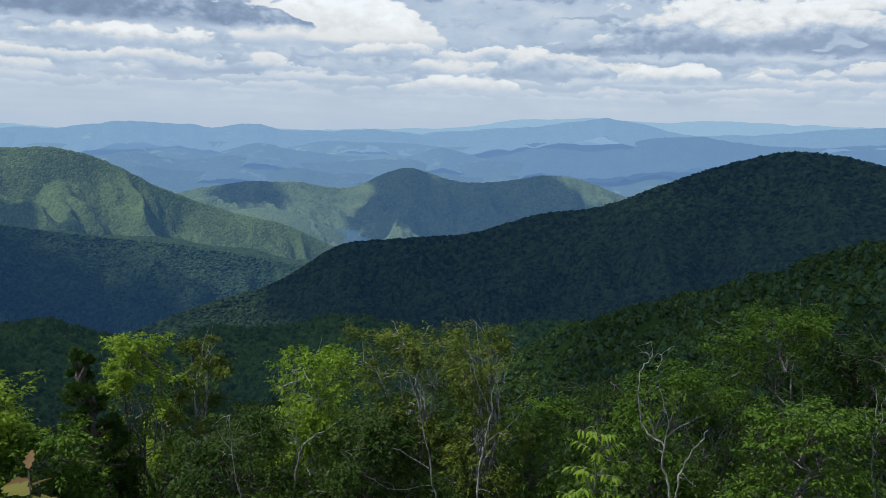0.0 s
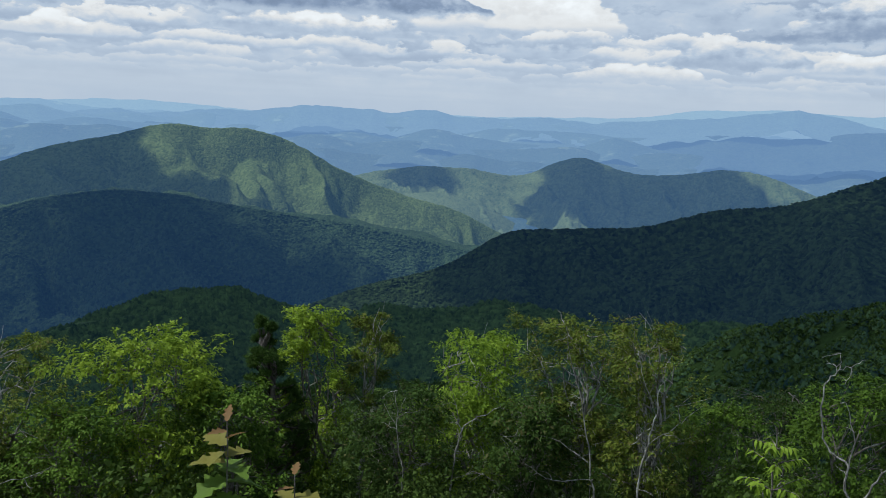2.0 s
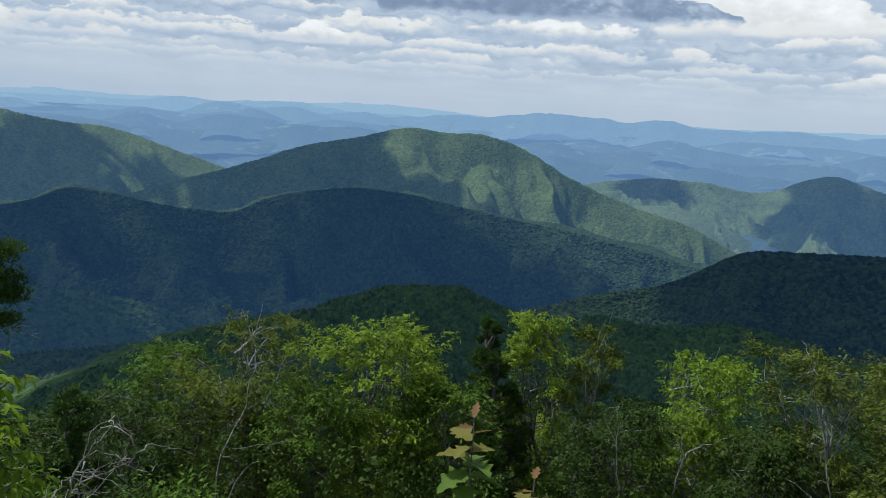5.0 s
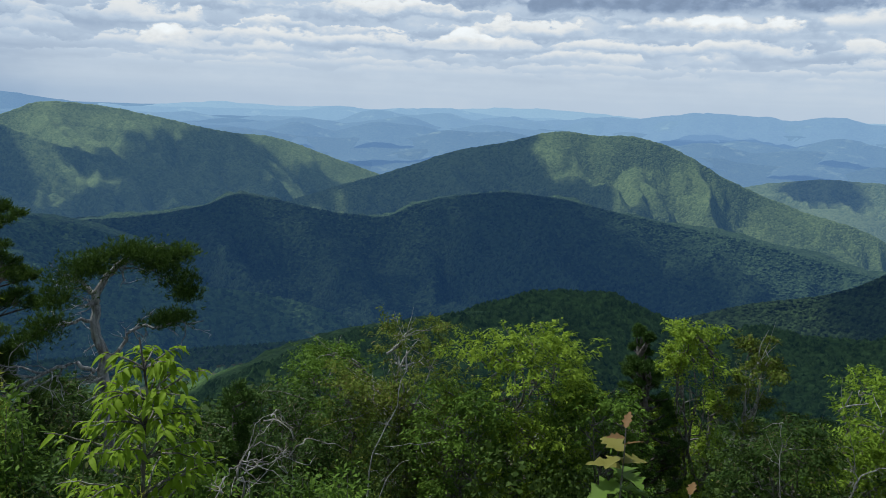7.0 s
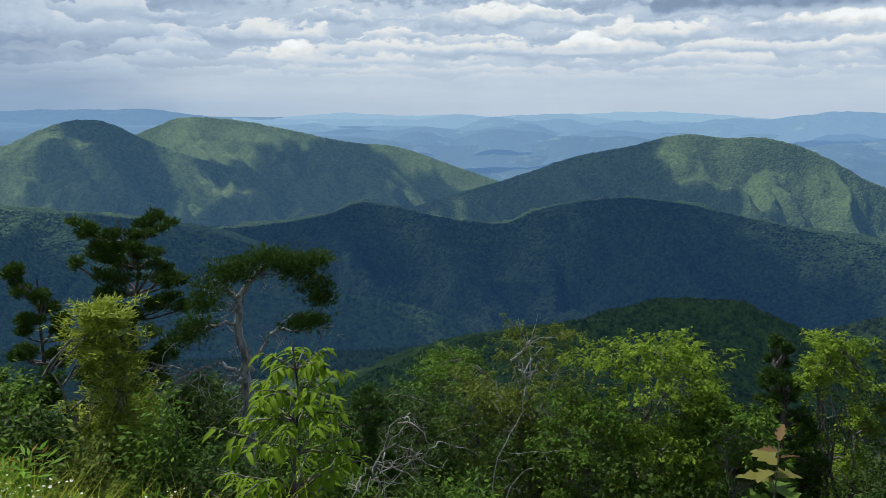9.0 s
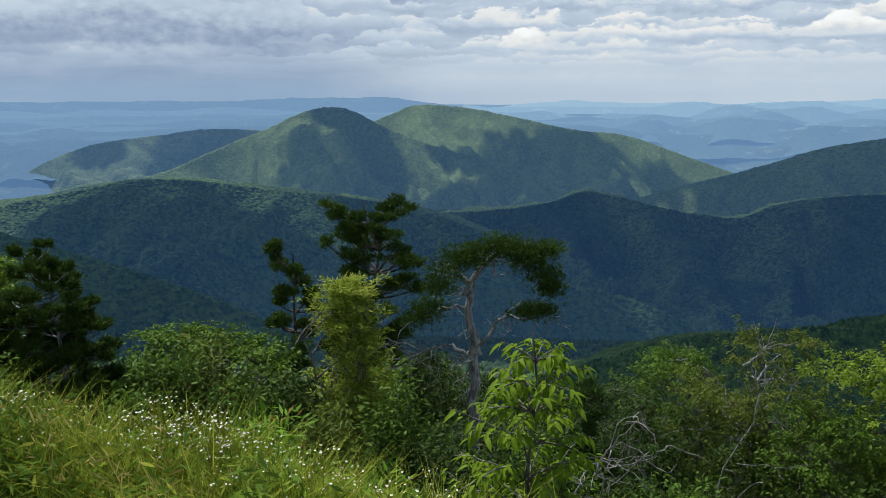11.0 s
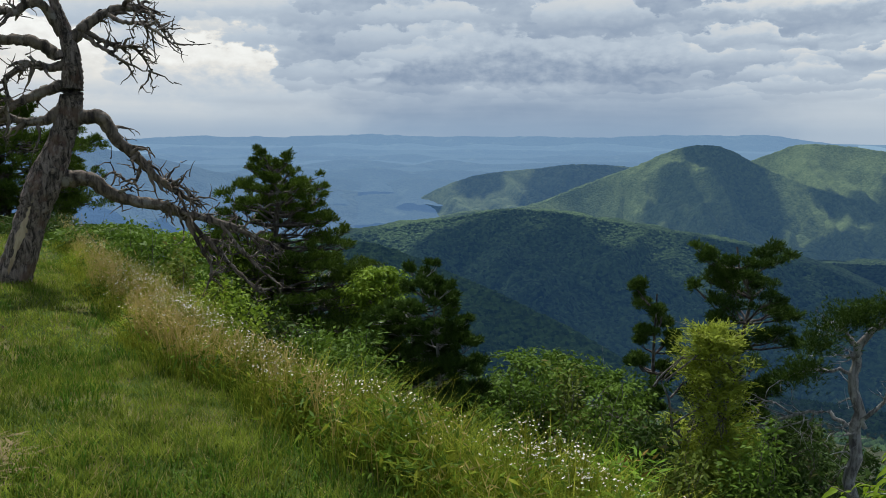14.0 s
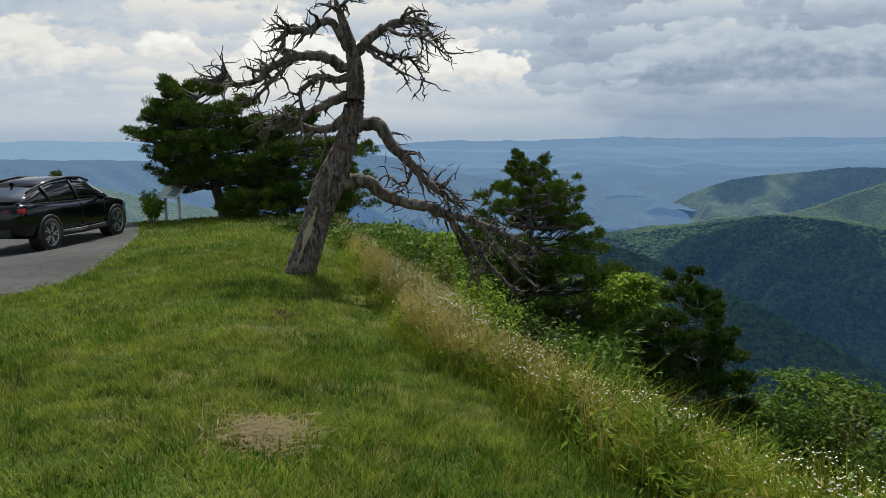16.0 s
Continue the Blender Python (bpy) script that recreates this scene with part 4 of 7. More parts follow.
def broadleaf(label, az, top, d, half, leaves, bark_mat, seed, n=5200, leaf=0.13, clear=0.35, forks=3, lean=0.0, sparse=0.0, snags=0, girth=0.018, lobes=44, name="tree", long=1.15, droop=0.3, cone=0.0):
    """A leafy tree whose tip stands at elevation top (degrees), with a crown of half-width half (metres)."""
    rng = np.random.RandomState(seed)
    x, y, z = stand(az, d)
    H = EYE + d * math.tan(radians(top)) - z
    ob = thing(name, label, "tree", Matrix.Translation((x, y, z - 0.05)), "trees below the overlook")
    ca, sa = math.cos(radians(az)), math.sin(radians(az))
    right = np.array([ca, sa, 0.0])
    wood = Wood(5)
    r0 = max(0.035, girth * H)
    half = half * 1.12
    fork = np.array([*(right * lean * half)[:2], H * clear])
    trunk = bend(rng, (0, 0, -0.2), fork, 9, 0.05)
    wood.tube(trunk, taper(r0 * 1.25, r0 * 0.8, 9), 0.10, rng)
    ends, ways = [], []
    mid_z, rad_z = H * (clear + 1.0) / 2 * 1.02, H * (1 - clear) / 2 * 1.02
    # lobes of the crown: clusters hung on limbs, in an uneven outline
    centres = []
    phase = rng.rand(3) * 6.283
    for i in range(lobes):
        a, u = rng.rand() * 6.283, rng.uniform(-1.0, 0.92)
        wide = math.sqrt(max(0.04, 1 - abs(u) ** 2.4)) * (0.80 + 0.16 * math.sin(a * 2 + phase[0]) + 0.12 * math.sin(u * 4 + phase[1] + a))
        rr = wide * rng.uniform(0.35, 1.0) * 1.2 * (1 - cone * (u + 1) / 2)
        centres.append((math.cos(a) * rr * half, math.sin(a) * rr * half, mid_z + u * rad_z * 0.95 + 0.05 * H * math.sin(a + phase[2])))
    for i in range(3):
        centres.append((right[0] * lean * half + rng.normal() * half * 0.3 * (1 - cone), right[1] * lean * half + rng.normal() * half * 0.3 * (1 - cone), H * rng.uniform(0.88, 0.965)))
    centres = np.array(centres)
    mains = []
    for i in range(forks):
        a = i * 6.283 / forks + rng.rand()
        tip = np.array([math.cos(a) * half * 0.45 + fork[0], math.sin(a) * half * 0.45 + fork[1], H * rng.uniform(0.82, 0.96)])
        ln = bend(rng, fork, tip, 9, 0.10)
        wood.tube(ln, taper(r0 * 0.7, r0 * 0.12, 9), 0.08, rng)
        mains.append(ln)
    for c in centres:
        ln = mains[rng.randint(forks)]
        low = [p for p in ln if p[2] < c[2] - 0.05 * H]
        p0 = low[-1] if low and rng.rand() < 0.8 else ln[rng.randint(1, 6)]
        br = bend(rng, p0, c, 6, 0.14, 0.06)
        wood.tube(br, taper(r0 * 0.28, r0 * 0.05, 6), 0.05, rng)
        for j in range(2):
            e = c + rng.normal(size=3) * np.array([0.25, 0.25, 0.2]) * half
            wood.tube(bend(rng, br[rng.randint(2, 5)], e, 4, 0.1), taper(r0 * 0.1, r0 * 0.03, 4))
    part("trunk", wood.mesh("trunk", bark_mat), ob)
    for i in range(snags):
        wood = Wood(5)
        a = rng.rand() * 6.283
        p0 = mains[i % forks][rng.randint(1, 5)]
        p1 = p0 + np.array([math.cos(a) * half * 1.1, math.sin(a) * half * 1.1, H * rng.uniform(0.02, 0.25)])
        ln = bend(rng, p0, p1, 8, 0.12)
        wood.tube(ln, taper(r0 * 0.32, r0 * 0.06, 8))
        for j in range(4):
            q = ln[rng.randint(2, 8)]
            wood.tube(bend(rng, q, q + rng.normal(size=3) * half * 0.3, 5, 0.1), taper(r0 * 0.12, r0 * 0.03, 5))
        part("dead_branch", wood.mesh("dead_branch", M_BONE), ob, "bare weathered branch")
    # leaves, in clumps with gaps between them
    n = int(n * 2.5)
    leaf = leaf * 0.90
    sprays = len(centres) * 11
    k = rng.randint(len(centres), size=sprays)
    cl = half * 0.33 + 0.11
    c = centres[k]
    axis = np.array([fork[0], fork[1], 0.0])
    away = (c - axis) * np.array([1, 1, 0])
    away /= np.linalg.norm(away, axis=1, keepdims=True) + 0.2 * half
    way = rng.normal(size=(sprays, 3)) * np.array([0.62, 0.62, 0.45]) + away * 0.55 + np.array([0, 0, 0.42])
    way /= np.linalg.norm(way, axis=1, keepdims=True)
    root = c + rng.normal(size=(sprays, 3)) * cl * np.array([0.26, 0.26, 0.20])
    length = cl * rng.uniform(0.5, 1.35, sprays)
    j = rng.randint(sprays, size=n)
    t = rng.rand(n, 1) ** 0.7
    pos = root[j] + way[j] * length[j][:, None] * t + rng.normal(size=(n, 3)) * leaf * 0.55
    pos[:, 2] -= 0.10 * length[j] * t[:, 0] ** 2
    pos[:, 2] = np.where(pos[:, 2] > H, H - (pos[:, 2] - H) * 0.6, pos[:, 2])
    out = way[j] * np.array([1, 1, 0.3]) + rng.normal(size=(n, 3)) * 0.5
    part("crown", leaf_mesh("crown", pos, leaf, leaves, rng, 0.58, long, droop, out), ob)
    return ob


def pine(label, az, top, d, half, seed, clear=0.25, lean=0.0, tiers=9, leaves=None, n=1500, needle=0.13, cone=0.6, girth=0.03, name="pine_tree", gaps=0.0, flat=0.35, dead_limbs=4, bark_mat=None, plates=5, pad=1.0, point=False):
    """A mountain pine: crooked trunk, level limbs, needles in flat upturned plates."""
    rng = np.random.RandomState(seed)
    x, y, z = stand(az, d)
    H = EYE + d * math.tan(radians(top)) - z
    ob = thing(name, label, "tree", Matrix.Translation((x, y, z - 0.05)), "pines on the slope")
    right = np.array([math.cos(radians(az)), math.sin(radians(az)), 0.0])
    wood = Wood(5)
    r0 = girth * H
    line = bend(rng, (0, 0, -0.2), np.array([0, 0, H * 0.97]) + right * lean * half, 14, 0.05)
    wood.tube(line, taper(r0 * 1.2, r0 * 0.15, 14), 0.1, rng)
    tufts, ways = [], []
    for i in range(tiers):
        u = (i + 0.5) / tiers
        h = clear + (0.97 - clear) * u
        c = line[min(13, int(h * 13))] * 1.0
        c[2] = h * H + (rng.normal() * H * 0.03 if cone is None else 0.0)
        spread = (0.5 + 0.5 * (1 - u)) if point else 1.0
        shape = (1 - u) ** cone * 0.92 + 0.12 if cone else max(0.2, 1 - (abs(u - 0.34) / 0.74) ** 3.0)
        reach = half * shape * rng.uniform(0.75, 1.15)
        for j in range(rng.randint(plates - 1, plates + 2)):
            if rng.rand() < gaps:
                continue
            a = rng.rand() * 6.283
            w = np.array([math.cos(a), math.sin(a), 0.0])
            rch = reach * rng.uniform(0.6, 1.1)
            e = c + w * rch + np.array([0, 0, H * (rng.uniform(-0.02, 0.07) if cone else rng.uniform(-0.08, 0.13))])
            br = bend(rng, c - np.array([0, 0, 0.03 * H]), e, 6, 0.08, -0.04)
            wood.tube(br, taper(r0 * 0.28, r0 * 0.05, 6))
            m = max(8, int(n * 1.75 / (tiers * plates) * (1.4 * (1 - u) + 0.35 if point else 1.0)))
            side = np.cross(w, (0, 0, 1.0))
            # pads of needles on side twigs, with gaps between them
            pads = max(3, int(rch / (0.21 * pad)))
            pt = np.clip(0.42 + 0.62 * np.sqrt(rng.rand(pads)), 0, 1.04)
            po = rng.uniform(-1, 1, pads) * rch * 0.36 * (1.25 - 0.5 * pt)
            pc = br[0] * (1 - pt)[:, None] + br[-1] * pt[:, None] + side[None] * po[:, None]
            pc[:, 2] += rng.uniform(-0.02, 0.10, pads) * pad
            for a_, b_ in zip(pc, pt):
                wood.tube(bend(rng, br[min(5, int(b_ * 4.2))], a_, 4, 0.1), taper(r0 * 0.10, r0 * 0.03, 4))
            who = rng.randint(pads, size=m)
            g = rng.normal(size=(m, 3))
            g /= np.linalg.norm(g, axis=1, keepdims=True)
            g *= rng.rand(m, 1) ** 0.45
            q = pc[who] + g * np.array([0.19, 0.19, 0.12]) * pad * spread * rng.uniform(0.75, 1.25, pads)[who][:, None]
            q[:, 2] += 0.05 * pad
            tufts.append(q)
            ways.append(w[None] * 0.35 + g * 0.9 + np.array([0, 0, 0.75]))
    part("trunk", wood.mesh("trunk", bark_mat or M_PINEBARK), ob)
    for i in range(dead_limbs):
        wd = Wood(5)
        c = line[max(1, int(clear * rng.uniform(0.35, 1.1) * 13))]
        a = rng.rand() * 6.283
        e = c + np.array([math.cos(a), math.sin(a), rng.uniform(-0.25, 0.35)]) * half * rng.uniform(0.5, 0.95)
        ln = bend(rng, c, e, 7, 0.15)
        wd.tube(ln, taper(r0 * 0.25, r0 * 0.05, 7))
        for j in range(5):
            q = ln[rng.randint(2, 7)]
            wd.tube(bend(rng, q, q + rng.normal(size=3) * half * 0.22, 5, 0.15), taper(r0 * 0.09, r0 * 0.03, 5))
        part("dead_limb", wd.mesh("dead_limb", M_BONE), ob, "bare grey lower limb")
    tufts, ways = np.concatenate(tufts), np.concatenate(ways)
    part("needles", needle_mesh("needles", tufts, ways, needle, leaves or L_PINE, rng), ob)
    return ob


def needle_mesh(name, at, way, size, mat, rng, per=5):
    n = len(at)
    way = way / (np.linalg.norm(way, axis=1, keepdims=True) + 1e-9)
    d = way[:, None] + rng.normal(size=(n, per, 3)) * 0.55
    d /= np.linalg.norm(d, axis=2, keepdims=True)
    s = np.cross(d, rng.normal(size=(n, per, 3)))
    s /= np.linalg.norm(s, axis=2, keepdims=True)
    L = size * rng.uniform(0.5, 1.1, (n, per, 1))
    p = np.repeat(at[:, None], per, 1) + rng.normal(size=(n, per, 3)) * size * 0.18
    w = L * 0.14
    q = np.stack([p - s * w, p + d * L, p + s * w], 2).reshape(-1, 3)
    return mesh_of(name, q, np.arange(len(q)).reshape(-1, 3), mat)


def shrub(label, az, d, width, height, leaves, seed, n=2600, leaf=0.09, lift=0.0, name="shrub", long=1.0, droop=0.1, twigs=12, flat=0.5, lobes=16):
    """A low leafy bush of many shoots."""
    rng = np.random.RandomState(seed)
    x, y, z = stand(az, d)
    ob = thing(name, label, "shrub", Matrix.Translation((x, y, z + lift - 0.03)), "shrubs on the bank")
    wood = Wood(5)
    tips = []
    for i in range(lobes):
        a, u = rng.rand() * 6.283, rng.rand() ** 0.5
        e = np.array([math.cos(a) * u * width / 2, math.sin(a) * u * width / 2, height * (1 - 0.45 * u * u) * rng.uniform(0.62, 1.0)])
        wood.tube(bend(rng, (rng.normal() * 0.05, rng.normal() * 0.05, -0.1), e, 6, 0.08), taper(0.010 + 0.008 * height, 0.003, 6))
        tips.append(e)
    for i in range(twigs):
        e = tips[rng.randint(lobes)]
        wood.tube(bend(rng, e * 0.6, e + rng.normal(size=3) * 0.15 * width, 4, 0.1), taper(0.008, 0.002, 4))
    part("stem", wood.mesh("stem", M_BARK), ob)
    tips = np.array(tips)
    k = rng.randint(lobes, size=n)
    g = rng.normal(size=(n, 3))
    g /= np.linalg.norm(g, axis=1, keepdims=True)
    g *= rng.rand(n, 1) ** 0.5
    t = rng.rand(n, 1) ** 0.5 * 0.75 + 0.3
    pos = tips[k] * t + g * np.array([0.19, 0.19, 0.13]) * width
    pos[:, 2] = np.maximum(pos[:, 2], 0.02)
    part("leaves", leaf_mesh("leaves", pos, leaf, leaves, rng, flat, long, droop, g), ob)
    return ob


def big_leaf(name, mat, length, width, droop=0.35, lobed=0.0):
    """One large leaf along +y: a folded, drooping blade with a pointed tip."""
    rows = 15 if lobed else 7
    t = np.linspace(0, 1, rows)
    w = width * np.sin(math.pi * t ** 0.8) ** 0.8 * 0.5
    if lobed:
        w = w * (1 + lobed * np.sin(t * 22.0))
    y = length * t
    z = -droop * length * t ** 2
    v = []
    for i in range(rows):
        v += [(-w[i], y[i], z[i] + w[i] * 0.35), (0, y[i], z[i]), (w[i], y[i], z[i] + w[i] * 0.35)]
    f = []
    for i in range(rows - 1):
        f += [(3 * i, 3 * i + 1, 3 * i + 4, 3 * i + 3), (3 * i + 1, 3 * i + 2, 3 * i + 5, 3 * i + 4)]
    return mesh_of(name, v, f, mat, True)


def sapling(label, az, d, top, half, blade, seed, shoots=9, per=16, name="chestnut_sapling", bark_mat=None):
    """A young chestnut close by: arching shoots with large hanging leaves, each a part of its own."""
    rng = np.random.RandomState(seed)
    x, y, z = stand(az, d)
    H = EYE + d * math.tan(radians(top)) - z
    ob = thing(name, label, "tree", Matrix.Translation((x, y, z - 0.05)))
    wood = Wood(6)
    stem = bend(rng, (0, 0, -0.1), (0, 0, H * 0.96), 12, 0.03)
    wood.tube(stem, taper(0.030, 0.006, 12))
    k = 0
    for i in range(shoots):
        u = (i + 0.6) / shoots
        c = stem[min(11, int((0.32 + 0.66 * u) * 11))]
        a = i * 2.4 + rng.rand() * 0.6
        rch = half * (1.05 - 0.75 * u) * rng.uniform(0.75, 1.1)
        w = np.array([math.cos(a), math.sin(a), 0])
        e = c + w * rch + np.array([0, 0, rch * rng.uniform(0.1, 0.55)])
        br = bend(rng, c, e, 9, 0.05, 0.10)
        shoot = Wood(5)
        shoot.tube(br, taper(0.010, 0.003, 9))
        part("shoot", shoot.mesh("shoot", bark_mat or M_BARK), ob)
        for j in range(per):
            t = 0.25 + 0.75 * (j + 0.5) / per
            p = br[min(8, int(t * 8))] + rng.normal(size=3) * 0.015
            yaw = math.degrees(a) - 90 + (65 if j % 2 else -65) * rng.uniform(0.5, 1.1) * (0.3 if j == per - 1 else 1)
            s = rng.uniform(0.65, 1.1)
            m = pose(*p, rng.uniform(-45, 5), rng.uniform(-25, 25), yaw) @ Matrix.Diagonal((s, s, s, 1))
            part("leaf", blade, ob, at=m)
    part("stem", wood.mesh("stem", bark_mat or M_BARK), ob)
    return ob

# ---- trees and bushes of the slope ----
# label, azimuth, tip elevation, distance, half width, leaves, bark, seed, options
for row in [
    ("olive-green oak with a pale forked trunk", 42.3, -15.45, 26, 2.0, L_OLIVE, M_PALE, 5, dict(n=10000, snags=3, clear=0.15, leaf=0.11)),
    ("bright green maple in full leaf", 33.6, -16.1, 26, 2.6, L_MAPLE, M_BARK, 6, dict(n=8000, leaf=0.14, clear=0.25)),
    ("slender green tree with a tall crown", 21.3, -14.7, 27, 1.25, L_MAPLE, M_BARK, 8, dict(n=6500, clear=0.15, leaf=0.13)),
    ("thin pale-stemmed tree with a sparse yellowish crown", 17.4, -14.9, 27, 0.8, L_OLIVE, M_PALE, 9, dict(n=2400, clear=0.62, leaf=0.11, girth=0.012, lobes=14)),
    ("green maple with a pale forked trunk", 9.3, -16.1, 27, 2.05, L_BRIGHT, M_PALE, 10, dict(n=7500, clear=0.22, snags=1, forks=4)),
    ("olive-green oak with pale bare limbs", 1.6, -14.7, 26, 1.65, L_OLIVE, M_PALE, 11, dict(n=5600, clear=0.22, snags=2, leaf=0.12)),
    ("olive-green oak with a pale knotted trunk", -3.7, -14.6, 25, 1.4, L_OLIVE, M_PALE, 12, dict(n=4800, clear=0.22, snags=2, leaf=0.12)),
    ("green tree grown round a dead trunk", -16.5, -16.3, 27, 1.9, L_MID, M_BARK, 14, dict(n=6000, clear=0.22, leaf=0.14)),
    ("tall dull-green tree with bare forked limbs", -23.7, -11.5, 32, 2.7, L_MID, M_BARK, 15, dict(n=8500, clear=0.22, snags=2, leaf=0.15)),
    ("dull-green broadleaf tree with a dense crown", -29.6, -12.6, 31, 2.3, L_DULL, M_BARK, 16, dict(n=7000, leaf=0.15)),
    ("bright green young tree below the overlook", -26.4, -17.6, 20, 1.3, L_MID, M_BARK, 17, dict(n=4500, clear=0.2, leaf=0.11)),
    ("dull-green oak beside the maple", 47.0, -17.8, 30, 2.2, L_MID, M_BARK, 18, dict(n=6500, clear=0.25)),
    ("dark green low tree on the slope", 51.5, -20.6, 26, 1.9, L_DULL, M_BARK, 19, dict(n=5500, clear=0.2)),
    ("dull-green undergrowth tree below the overlook", 14.5, -20.5, 25, 1.5, L_DULL, M_BARK, 20, dict(n=4500, clear=0.15, snags=2)),
    ("dull-green undergrowth tree below the overlook", 5.0, -20.5, 24, 1.4, L_DULL, M_BARK, 21, dict(n=4200, clear=0.15, snags=1)),
    ("dull-green undergrowth tree below the overlook", -8.0, -19.5, 27, 1.7, L_MID, M_BARK, 22, dict(n=5200, clear=0.15)),
    ("green undergrowth tree on the slope", 27.5, -20.0, 25, 1.6, L_MID, M_BARK, 23, dict(n=5200, clear=0.15)),
    ("green undergrowth tree on the slope", 37.8, -20.5, 24, 1.5, L_MID, M_BARK, 24, dict(n=4500, clear=0.15)),
    ("dull-green undergrowth tree below the overlook", -12.3, -17.8, 33, 2.0, L_DULL, M_BARK, 25, dict(n=5200, clear=0.15)),
    ("dull-green undergrowth tree below the overlook", -20.0, -18.2, 30, 1.9, L_DULL, M_BARK, 26, dict(n=5200, clear=0.15, snags=1)),
    ("green undergrowth tree on the slope", -33.5, -15.5, 30, 2.2, L_MID, M_BARK, 27, dict(n=6000, clear=0.15)),
    ("yellow-green young chestnut tree in bloom", 73.3, -12.8, 13, 0.85, L_LIME, M_BARK, 28, dict(n=11000, clear=0.03, leaf=0.075, lobes=90, long=1.6, droop=-0.15, cone=0.8)),
    ("green bushy tree below the bank", 79.0, -16.6, 15, 1.0, L_MID, M_BARK, 29, dict(n=4200, clear=0.1, leaf=0.10)),
    ("green bushy tree below the bank", 84.6, -15.7, 15, 0.95, L_MID, M_BARK, 30, dict(n=4200, clear=0.1, leaf=0.10)),
    ("fresh green young tree below the lawn", 95.9, -9.6, 19, 0.8, L_BRIGHT, M_BARK, 31, dict(n=4200, clear=0.1, leaf=0.11)),
    ("fresh green young tree at the edge of the lawn", 109.5, -7.2, 20, 1.5, L_BRIGHT, M_BARK, 32, dict(n=5200, clear=0.1, leaf=0.12)),
    ("dark green young tree at the edge of the lawn", 114.0, -6.4, 19, 0.9, L_MID, M_BARK, 33, dict(n=4200, clear=0.1, leaf=0.11)),
    ("dull-green low tree on the slope", 57.5, -22.5, 22, 1.6, L_DULL, M_BARK, 34, dict(n=4800, clear=0.15)),
    ("dull-green low tree on the slope", 65.5, -19.0, 17, 1.1, L_DULL, M_BARK, 35, dict(n=4200, clear=0.15, leaf=0.1)),
    ("fresh green young tree below the lawn", 104.5, -8.8, 21, 1.3, L_BRIGHT, M_BARK, 36, dict(n=4500, clear=0.1, leaf=0.11)),
]:
    broadleaf(*row[:8], **row[8])

for row in [
    ("dark spruce among the broadleaf trees", 25.0, -15.6, 26.5, 2.1, 40, dict(leaves=L_DARK, cone=0.85, tiers=16, clear=0.08, n=11000, pad=0.7, plates=7, dead_limbs=1, needle=0.11, gaps=0.12)),
    ("dark bushy mountain pine below the lawn", 102.8, -1.8, 20, 3.0, 41, dict(cone=0.7, tiers=17, clear=0.10, n=20000, needle=0.10, dead_limbs=5, gaps=0.10, pad=0.95, plates=9, point=True)),
    ("low dark pine with a pale crooked trunk", 94.0, -9.3, 14, 1.15, 42, dict(leaves=L_DEEP, cone=0.6, tiers=9, clear=0.33, n=7500, girth=0.022, needle=0.085, lean=0.2, plates=7, pad=0.66, point=True, gaps=0.2, dead_limbs=6, bark_mat=M_GREYPINE)),
    ("low dark pine with bare lower limbs", 91.4, -10.6, 13.5, 1.1, 43, dict(leaves=L_DEEP, cone=0.6, tiers=8, clear=0.33, n=7500, girth=0.022, needle=0.085, lean=-0.2, plates=7, pad=0.66, point=True, gaps=0.2, dead_limbs=8, bark_mat=M_GREYPINE)),
    ("tall ragged pine with wind-swept limbs", 71.9, -6.8, 16, 1.2, 44, dict(leaves=L_DEEP, cone=0.16, tiers=11, clear=0.18, n=12000, needle=0.085, lean=0.1, gaps=0.15, dead_limbs=7, pad=0.75, plates=8, girth=0.017)),
    ("thin dark pine with drooping limbs", 75.9, -10.4, 16, 0.85, 45, dict(leaves=L_DEEP, cone=0.3, tiers=11, clear=0.12, n=8000, needle=0.08, gaps=0.15, lean=-0.2, pad=0.65, girth=0.018)),
    ("broad spreading pine beside the sign", 123.6, 2.8, 28.6, 2.25, 46, dict(cone=None, lean=-0.38, tiers=12, clear=0.30, n=21000, needle=0.11, gaps=0.12, dead_limbs=0, girth=0.05, plates=12, pad=1.05)),
    ("dark pine behind the saplings", 54.8, -20.3, 21, 1.2, 47, dict(cone=0.5, tiers=8, clear=0.2, n=1600, leaves=L_DARK, needle=0.14)),
    ("dark pine behind the leaning tree", 118.9, 1.2, 27.5, 2.35, 48, dict(cone=None, tiers=14, clear=0.02, n=22000, needle=0.11, pad=0.9, plates=10)),
    ("small spruce beyond the road", 133.7, -2.3, 36, 0.7, 49, dict(cone=0.9, tiers=9, clear=0.05, n=900, needle=0.14, dead_limbs=0)),
]:
    pine(*row[:6], **row[6])

